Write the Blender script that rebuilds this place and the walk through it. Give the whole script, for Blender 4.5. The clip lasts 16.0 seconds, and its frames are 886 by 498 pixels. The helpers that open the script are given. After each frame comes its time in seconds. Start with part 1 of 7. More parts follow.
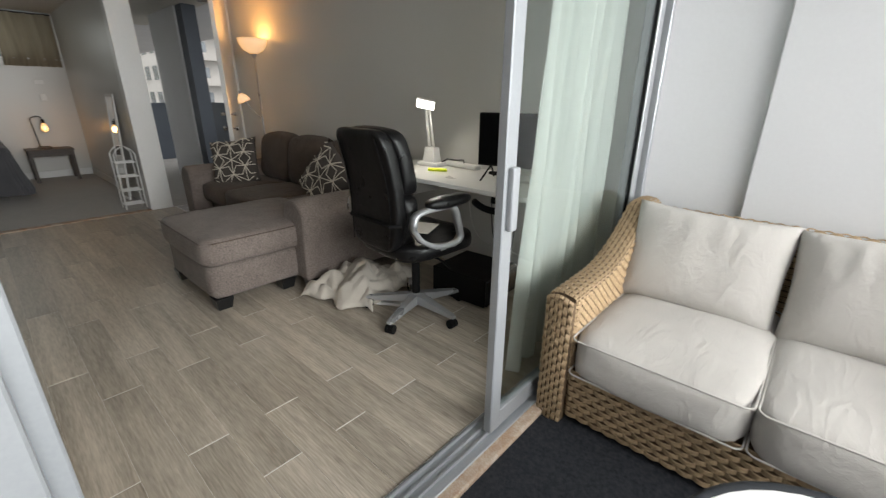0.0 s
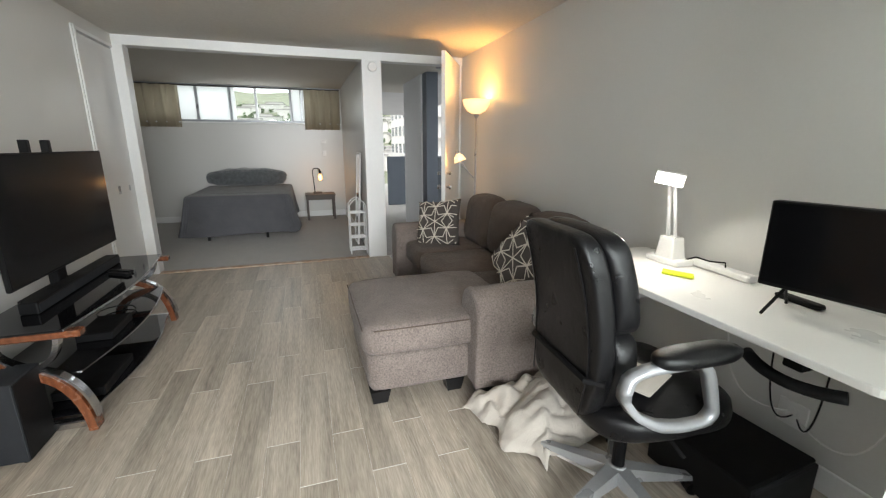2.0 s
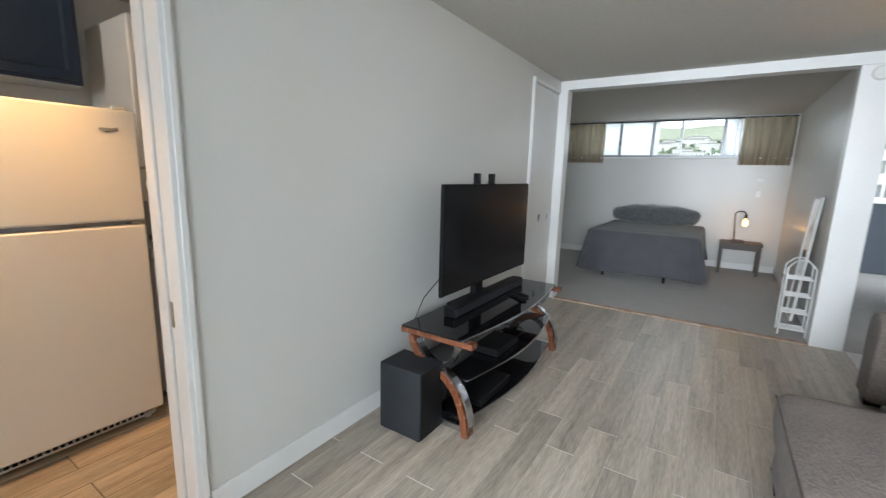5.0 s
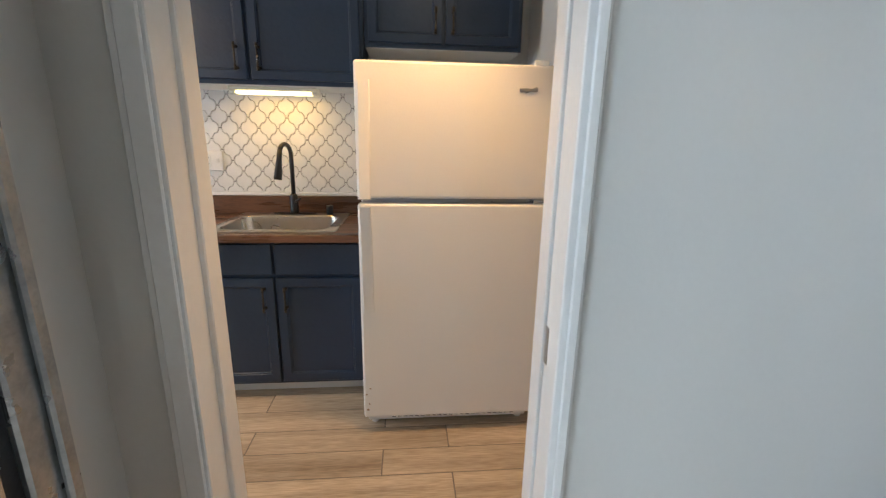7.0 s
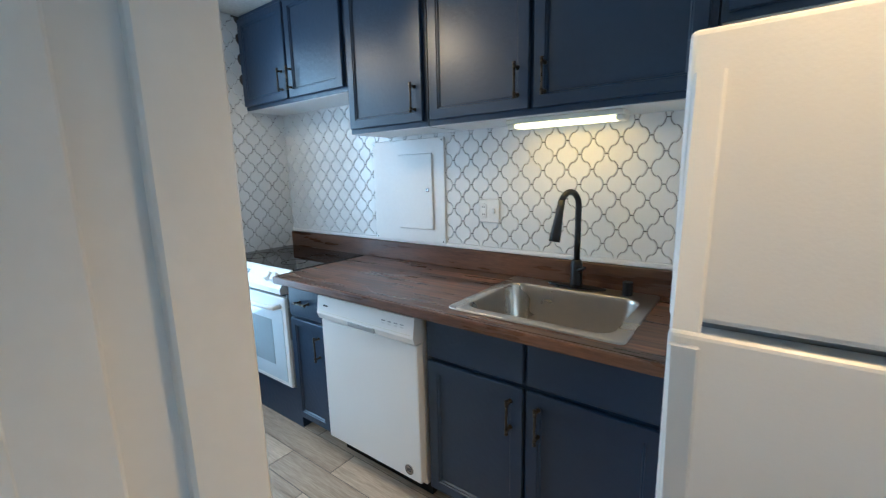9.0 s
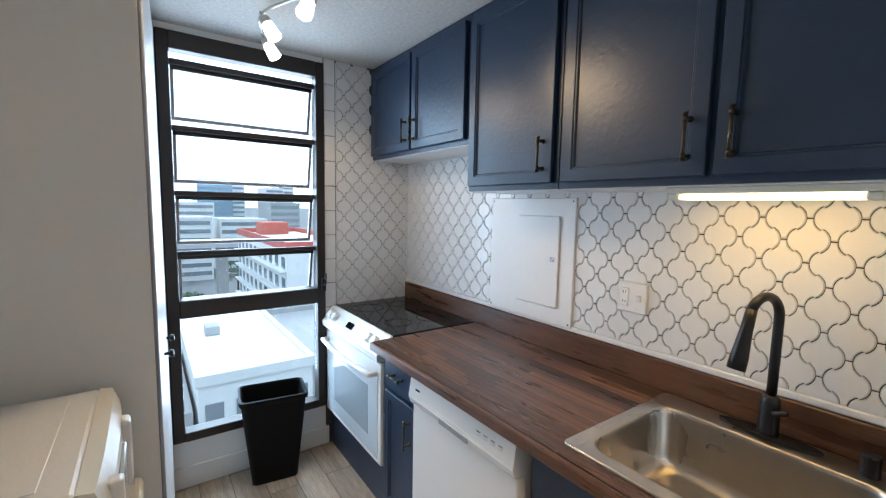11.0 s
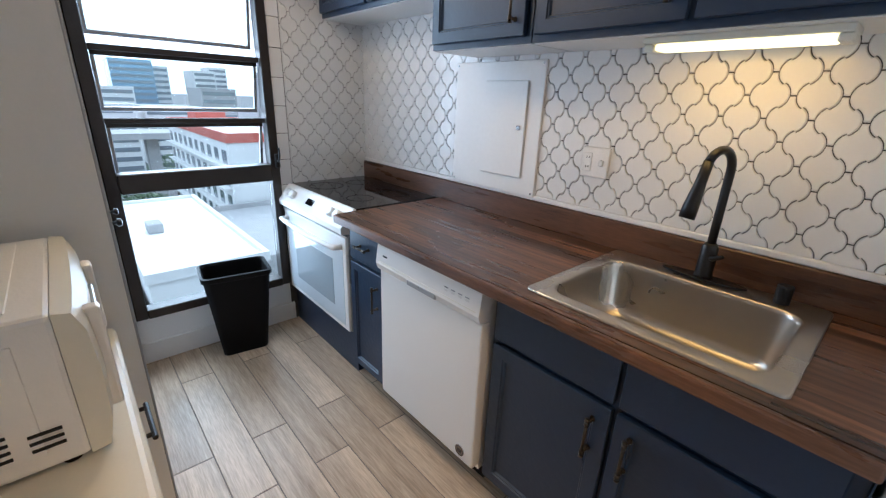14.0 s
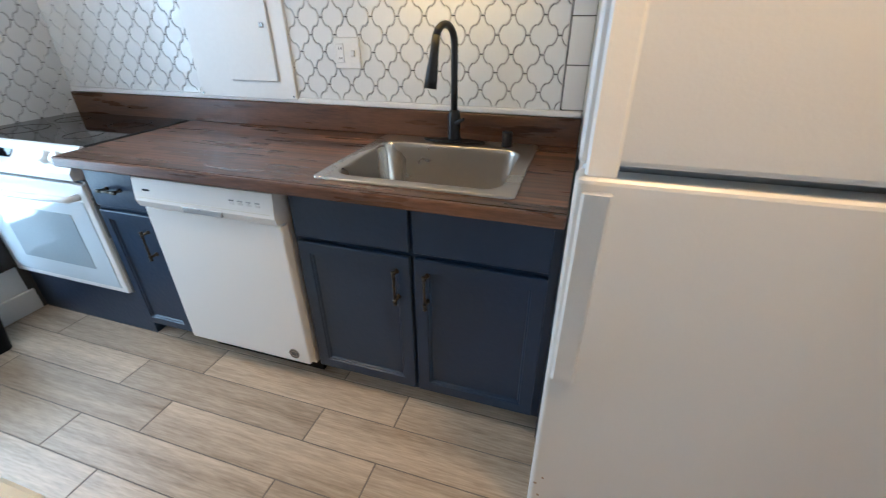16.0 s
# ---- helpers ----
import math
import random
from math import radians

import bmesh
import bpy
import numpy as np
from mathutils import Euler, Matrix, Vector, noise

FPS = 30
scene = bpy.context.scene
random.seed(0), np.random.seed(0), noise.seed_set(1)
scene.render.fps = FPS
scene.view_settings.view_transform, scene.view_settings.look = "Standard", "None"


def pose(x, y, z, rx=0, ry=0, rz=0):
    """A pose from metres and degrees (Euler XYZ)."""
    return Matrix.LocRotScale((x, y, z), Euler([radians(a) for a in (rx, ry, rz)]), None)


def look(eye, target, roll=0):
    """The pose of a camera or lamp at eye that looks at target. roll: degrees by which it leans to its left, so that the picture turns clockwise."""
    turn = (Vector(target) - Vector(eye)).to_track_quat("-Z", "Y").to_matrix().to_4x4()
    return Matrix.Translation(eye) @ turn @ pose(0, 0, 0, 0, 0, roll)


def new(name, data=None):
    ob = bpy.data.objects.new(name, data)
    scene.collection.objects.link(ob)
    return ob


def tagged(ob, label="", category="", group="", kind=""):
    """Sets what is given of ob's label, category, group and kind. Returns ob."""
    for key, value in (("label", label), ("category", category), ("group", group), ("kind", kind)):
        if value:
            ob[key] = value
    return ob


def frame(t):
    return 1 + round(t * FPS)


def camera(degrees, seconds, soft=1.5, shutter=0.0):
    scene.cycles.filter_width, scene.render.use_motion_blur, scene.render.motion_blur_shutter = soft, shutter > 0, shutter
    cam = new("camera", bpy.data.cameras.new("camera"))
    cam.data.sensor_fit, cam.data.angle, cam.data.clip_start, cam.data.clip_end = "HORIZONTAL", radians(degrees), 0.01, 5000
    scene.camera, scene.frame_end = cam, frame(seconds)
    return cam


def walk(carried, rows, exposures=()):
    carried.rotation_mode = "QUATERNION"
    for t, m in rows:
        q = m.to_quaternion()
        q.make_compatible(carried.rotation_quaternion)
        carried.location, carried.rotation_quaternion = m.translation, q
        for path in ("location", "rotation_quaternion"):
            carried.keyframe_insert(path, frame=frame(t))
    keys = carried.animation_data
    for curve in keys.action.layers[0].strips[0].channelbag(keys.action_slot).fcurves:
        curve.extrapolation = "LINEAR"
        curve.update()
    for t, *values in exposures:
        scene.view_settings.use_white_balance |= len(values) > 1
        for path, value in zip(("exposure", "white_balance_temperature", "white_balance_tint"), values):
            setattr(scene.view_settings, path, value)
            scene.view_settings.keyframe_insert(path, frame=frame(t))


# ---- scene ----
cam = camera(93.4, 16.0, soft=1.2, shutter=0.2)
EXPO = [(0.0, -0.85, 6800, 10), (0.5, -1.0, 6800, 13), (1.0, -0.75, 6900, 15), (1.5, -0.3, 6900, 18), (2.0, 0.1, 6600, 9), (2.5, 0.25, 6500, 9), (5.5, 0.33, 5900, 8), (6.5, 0.52, 5650, 7), (7.0, 0.25, 5600, 7), (7.5, 0.1, 5450, 6), (8.0, 0.26, 5000, 2), (8.5, 0.15, 4350, -2), (9.5, -0.05, 4700, -3), (10.0, 0.06, 5000, 4), (12.5, -0.15, 5000, 5), (13.0, -0.13, 5000, 7), (14.5, -0.1, 5000, 7), (15.2, 0.0, 4900, 4), (16.0, 0.2, 4750, 2)]
# Power of the added kitchen ceiling lamp, which is out of view.
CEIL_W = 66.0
LANAI_W, KITCHEN_W, BEDROOM_W = 200.0, 30.0, 12.0
TUBE_W, SPOT_W, FLOOR_LAMP_W, READ_W, DESK_W, NIGHT_W = 1.05, 17.0, 14.0, 2.6, 3.6, 2.6
PATH = [
    (0, (0.079, 0.106, 1.275), (-1.183, 1.499, 0.591), 0.5),
    (0.5, (0.035, 0.168, 1.319), (-1.47, 1.332, 0.703), 0.7),
    (1, (-0.214, 0.293, 1.346), (-1.876, 1.25, 0.78), 0.5),
    (1.5, (-0.385, 0.429, 1.372), (-2.161, 1.199, 0.869), 0.3),
    (2, (-0.488, 0.623, 1.381), (-2.332, 1.227, 0.898), 0.1),
    (2.5, (-0.533, 0.684, 1.386), (-2.428, 1.115, 0.914), -0.3),
    (3, (-0.546, 0.673, 1.391), (-2.474, 0.948, 0.935), -0.6),
    (5.5, (-1.076, 0.43, 1.395), (-2.439, -0.984, 1.014), 2.4),
    (6, (-1.152, 0.274, 1.37), (-2.165, -1.394, 0.932), 2.6),
    (6.5, (-1.207, 0.007, 1.361), (-1.834, -1.83, 0.88), 2.0),
    (7, (-1.308, -0.184, 1.34), (-1.481, -2.117, 0.858), 1.0),
    (7.5, (-1.393, -0.359, 1.337), (-1.214, -2.29, 0.848), 0.6),
    (8, (-1.351, -0.607, 1.334), (-0.83, -2.484, 0.88), 0.1),
    (8.5, (-1.282, -0.872, 1.382), (-0.398, -2.612, 0.948), -1.0),
    (9, (-1.225, -1.024, 1.415), (-0.042, -2.598, 1.06), -1.3),
    (9.5, (-1.134, -1.156, 1.439), (0.272, -2.555, 1.185), -1.2),
    (10, (-1.06, -1.268, 1.556), (0.514, -2.493, 1.405), -1.1),
    (12.5, (-1.004, -1.347, 1.555), (0.629, -2.461, 1.248), 1.0),
    (13, (-1.007, -1.338, 1.504), (0.572, -2.485, 1.067), 1.5),
    (13.5, (-1.005, -1.315, 1.47), (0.491, -2.515, 0.901), 2.0),
    (14, (-0.995, -1.292, 1.439), (0.398, -2.557, 0.762), 2.2),
    (14.5, (-0.995, -1.273, 1.42), (0.28, -2.614, 0.661), 1.9),
    (15, (-1.003, -1.245, 1.403), (0.108, -2.685, 0.571), 1.3),
    (15.5, (-1.035, -1.203, 1.376), (-0.168, -2.767, 0.481), 0.6),
    (16, (-1.1, -1.177, 1.347), (-0.557, -2.842, 0.381), -0.5),
]
walk(cam, [(t, look(eye, target, roll)) for t, eye, target, roll in PATH], EXPO)

# ---- world and light ----
world = bpy.data.worlds.new("world")
scene.world = world
world.use_nodes = True
wn, wl = world.node_tree.nodes, world.node_tree.links
wn.clear()
sky = wn.new("ShaderNodeTexSky")
sky.sky_type, sky.sun_disc = "NISHITA", False
sky.sun_elevation, sky.sun_rotation = radians(55), radians(120)
sky.dust_density, sky.air_density = 6.0, 1.0
cloud = wn.new("ShaderNodeMix")
cloud.data_type = "RGBA"
cloud.inputs[0].default_value = 0.6
cloud.inputs[7].default_value = (24, 24.6, 25.2, 1)
bg = wn.new("ShaderNodeBackground")
bg.inputs[1].default_value = 0.15
wo = wn.new("ShaderNodeOutputWorld")
wl.new(sky.outputs[0], cloud.inputs[6])
wl.new(cloud.outputs[2], bg.inputs[0])
wl.new(bg.outputs[0], wo.inputs[0])


def lamp(name, kind, m, energy, colour, size=0.1, size_y=None, spread=180):
    data = bpy.data.lights.new(name, kind)
    data.energy, data.color = energy, colour
    if kind == "AREA":
        data.shape, data.size, data.size_y, data.spread = "RECTANGLE", size, size_y or size, radians(spread)
    elif kind == "SUN":
        data.angle = size
    elif kind == "SPOT":
        data.shadow_soft_size, data.spot_size, data.spot_blend = size, radians(spread), 0.6
    else:
        data.shadow_soft_size = size
    ob = new(name, data)
    ob.matrix_world = m
    return ob


DAY = (0.93, 0.97, 1.0)
WARM = (1.0, 0.47, 0.13)
lamp("sun", "SUN", look((0, 0, 0), (-0.55, 0.35, -0.9)), 1.5, (1, 0.97, 0.93), radians(20))
lamp("lanai_daylight", "AREA", look((2.35, 0.9, 1.7), (-3, 0.8, 0.9)), LANAI_W, DAY, 3.2, 1.5, 110)
lamp("kitchen_window_daylight", "AREA", look((1.75, -1.82, 1.35), (-1, -1.9, 1.0)), KITCHEN_W, DAY, 0.75, 2.0)
lamp("bedroom_window_daylight", "AREA", look((-9.4, -0.3, 2.1), (-6, -0.3, 0.9)), BEDROOM_W, DAY, 2.2, 0.55)

# ---- materials ----


def shade(name, c1, c2=None, rough=0.5, scale=8.0, bump=0.15, metal=0.0, fine=120.0, stretch=(1, 1, 1), coat=0.0, vary=0.0, fine_mix=0.35, rough_var=0.12, sheen=0.0, spec=0.5, crease=0.0):
    """Two scales of noise between two base colours, with relief and uneven gloss."""
    m = bpy.data.materials.new(name)
    m.use_nodes = True
    n, l = m.node_tree.nodes, m.node_tree.links
    b = n["Principled BSDF"]
    c2 = c2 or tuple(v * 0.86 for v in c1)
    tc = n.new("ShaderNodeTexCoord")
    mp = n.new("ShaderNodeMapping")
    mp.inputs["Scale"].default_value = stretch
    info = n.new("ShaderNodeObjectInfo")
    off = n.new("ShaderNodeVectorMath")
    off.operation = "SCALE"
    off.inputs[0].default_value = (37, 23, 11)
    l.new(info.outputs["Random"], off.inputs["Scale"])
    l.new(off.outputs[0], mp.inputs["Location"])
    l.new(tc.outputs["Object"], mp.inputs[0])
    big, small = n.new("ShaderNodeTexNoise"), n.new("ShaderNodeTexNoise")
    big.inputs["Scale"].default_value, small.inputs["Scale"].default_value = scale, fine
    big.inputs["Detail"].default_value, small.inputs["Detail"].default_value = 4, 3
    for t in (big, small):
        l.new(mp.outputs[0], t.inputs["Vector"])
    mixf = n.new("ShaderNodeMix")
    mixf.inputs[0].default_value = fine_mix
    l.new(big.outputs[0], mixf.inputs[2])
    l.new(small.outputs[0], mixf.inputs[3])
    ramp = n.new("ShaderNodeMapRange")
    ramp.inputs[1].default_value, ramp.inputs[2].default_value = 0.3, 0.7
    l.new(mixf.outputs[0], ramp.inputs[0])
    mix = n.new("ShaderNodeMix")
    mix.data_type = "RGBA"
    mix.inputs[6].default_value, mix.inputs[7].default_value = (*c1, 1), (*c2, 1)
    l.new(ramp.outputs[0], mix.inputs[0])
    colour = mix.outputs[2]
    if vary:
        hsv = n.new("ShaderNodeHueSaturation")
        vr = n.new("ShaderNodeMapRange")
        vr.inputs[3].default_value, vr.inputs[4].default_value = 1 - vary, 1 + vary
        l.new(info.outputs["Random"], vr.inputs[0])
        l.new(vr.outputs[0], hsv.inputs["Value"])
        l.new(colour, hsv.inputs["Color"])
        colour = hsv.outputs[0]
    l.new(colour, b.inputs["Base Color"])
    rr = n.new("ShaderNodeMapRange")
    rr.inputs[3].default_value, rr.inputs[4].default_value = max(0.02, rough - rough_var), min(1, rough + rough_var)
    l.new(big.outputs[0], rr.inputs[0])
    l.new(rr.outputs[0], b.inputs["Roughness"])
    b.inputs["Metallic"].default_value = metal
    b.inputs["Coat Weight"].default_value = coat
    b.inputs["Sheen Weight"].default_value = sheen
    b.inputs["Specular IOR Level"].default_value = spec
    if bump:
        bp = n.new("ShaderNodeBump")
        bp.inputs["Strength"].default_value, bp.inputs["Distance"].default_value = bump, 0.004
        l.new(small.outputs[0], bp.inputs["Height"])
        l.new(bp.outputs[0], b.inputs["Normal"])
        if crease:
            fold = n.new("ShaderNodeTexNoise")
            fold.inputs["Scale"].default_value, fold.inputs["Detail"].default_value, fold.inputs["Distortion"].default_value = 9, 3, 1.6
            fm = n.new("ShaderNodeMapping")
            fm.inputs["Scale"].default_value = (1.6, 0.6, 1.0)
            l.new(tc.outputs["Object"], fm.inputs[0])
            l.new(fm.outputs[0], fold.inputs["Vector"])
            b2 = n.new("ShaderNodeBump")
            b2.inputs["Strength"].default_value, b2.inputs["Distance"].default_value = crease, 0.03
            l.new(fold.outputs[0], b2.inputs["Height"])
            l.new(b2.outputs[0], bp.inputs["Normal"])
    return m


def glow(name, colour, strength, base=(0.9, 0.88, 0.82)):
    m = shade(name, base, rough=0.4, bump=0)
    b = m.node_tree.nodes["Principled BSDF"]
    b.inputs["Emission Color"].default_value, b.inputs["Emission Strength"].default_value = (*colour, 1), strength
    return m


def clear(name, tint=(0.95, 0.98, 0.97), rough=0.0):
    m = bpy.data.materials.new(name)
    m.use_nodes = True
    n, l = m.node_tree.nodes, m.node_tree.links
    n.clear()
    tr, gl, mx, fr, out = (n.new("ShaderNode" + k) for k in ("BsdfTransparent", "BsdfGlossy", "MixShader", "LayerWeight", "OutputMaterial"))
    pw, sc = n.new("ShaderNodeMath"), n.new("ShaderNodeMath")
    pw.operation, sc.operation = "POWER", "MULTIPLY_ADD"
    pw.inputs[1].default_value, sc.inputs[1].default_value, sc.inputs[2].default_value = 4.0, 0.7, 0.03
    tr.inputs[0].default_value = (*tint, 1)
    gl.inputs["Roughness"].default_value = 0.02 + rough
    l.new(fr.outputs["Facing"], pw.inputs[0])
    l.new(pw.outputs[0], sc.inputs[0])
    l.new(sc.outputs[0], mx.inputs[0])
    l.new(tr.outputs[0], mx.inputs[1])
    l.new(gl.outputs[0], mx.inputs[2])
    l.new(mx.outputs[0], out.inputs[0])
    return m


def grain(name, dark, light, rough, scale=3.0, along=(1, 14, 14), bump=0.25, vary=0.15, coat=0.0, distort=2.5, figure=0.3):
    """Wood figure: stretched noise and wavy growth lines, shifted from piece to piece."""
    m = shade(name, dark, light, rough, scale, bump, stretch=along, fine=22, fine_mix=0.45, vary=vary, coat=coat)
    n, l = m.node_tree.nodes, m.node_tree.links
    mp = n["Mapping"]
    wave = n.new("ShaderNodeTexWave")
    wave.bands_direction = "Y"
    wave.inputs["Scale"].default_value, wave.inputs["Distortion"].default_value = 1.1, distort * 3
    wave.inputs["Detail"].default_value, wave.inputs["Detail Scale"].default_value = 3, 0.6
    l.new(mp.outputs[0], wave.inputs["Vector"])
    mix = [k for k in n if k.bl_idname == "ShaderNodeMix" and k.data_type == "RGBA"][0]
    ramp = mix.inputs[0].links[0].from_socket
    add = n.new("ShaderNodeMix")
    add.inputs[0].default_value = figure
    l.new(ramp, add.inputs[2])
    l.new(wave.outputs["Fac"], add.inputs[3])
    l.new(add.outputs[0], mix.inputs[0])
    return m


def translucent_cloth(name, colour, amount=0.5):
    m = shade(name, colour, tuple(v * 0.93 for v in colour), 0.9, 6, 0.3, fine=300)
    n, l = m.node_tree.nodes, m.node_tree.links
    b, out = n["Principled BSDF"], n["Material Output"]
    tl, mx = n.new("ShaderNodeBsdfTranslucent"), n.new("ShaderNodeMixShader")
    tl.inputs[0].default_value = (*colour, 1)
    mx.inputs[0].default_value = amount
    l.new(b.outputs[0], mx.inputs[1])
    l.new(tl.outputs[0], mx.inputs[2])
    l.new(mx.outputs[0], out.inputs[0])
    return m


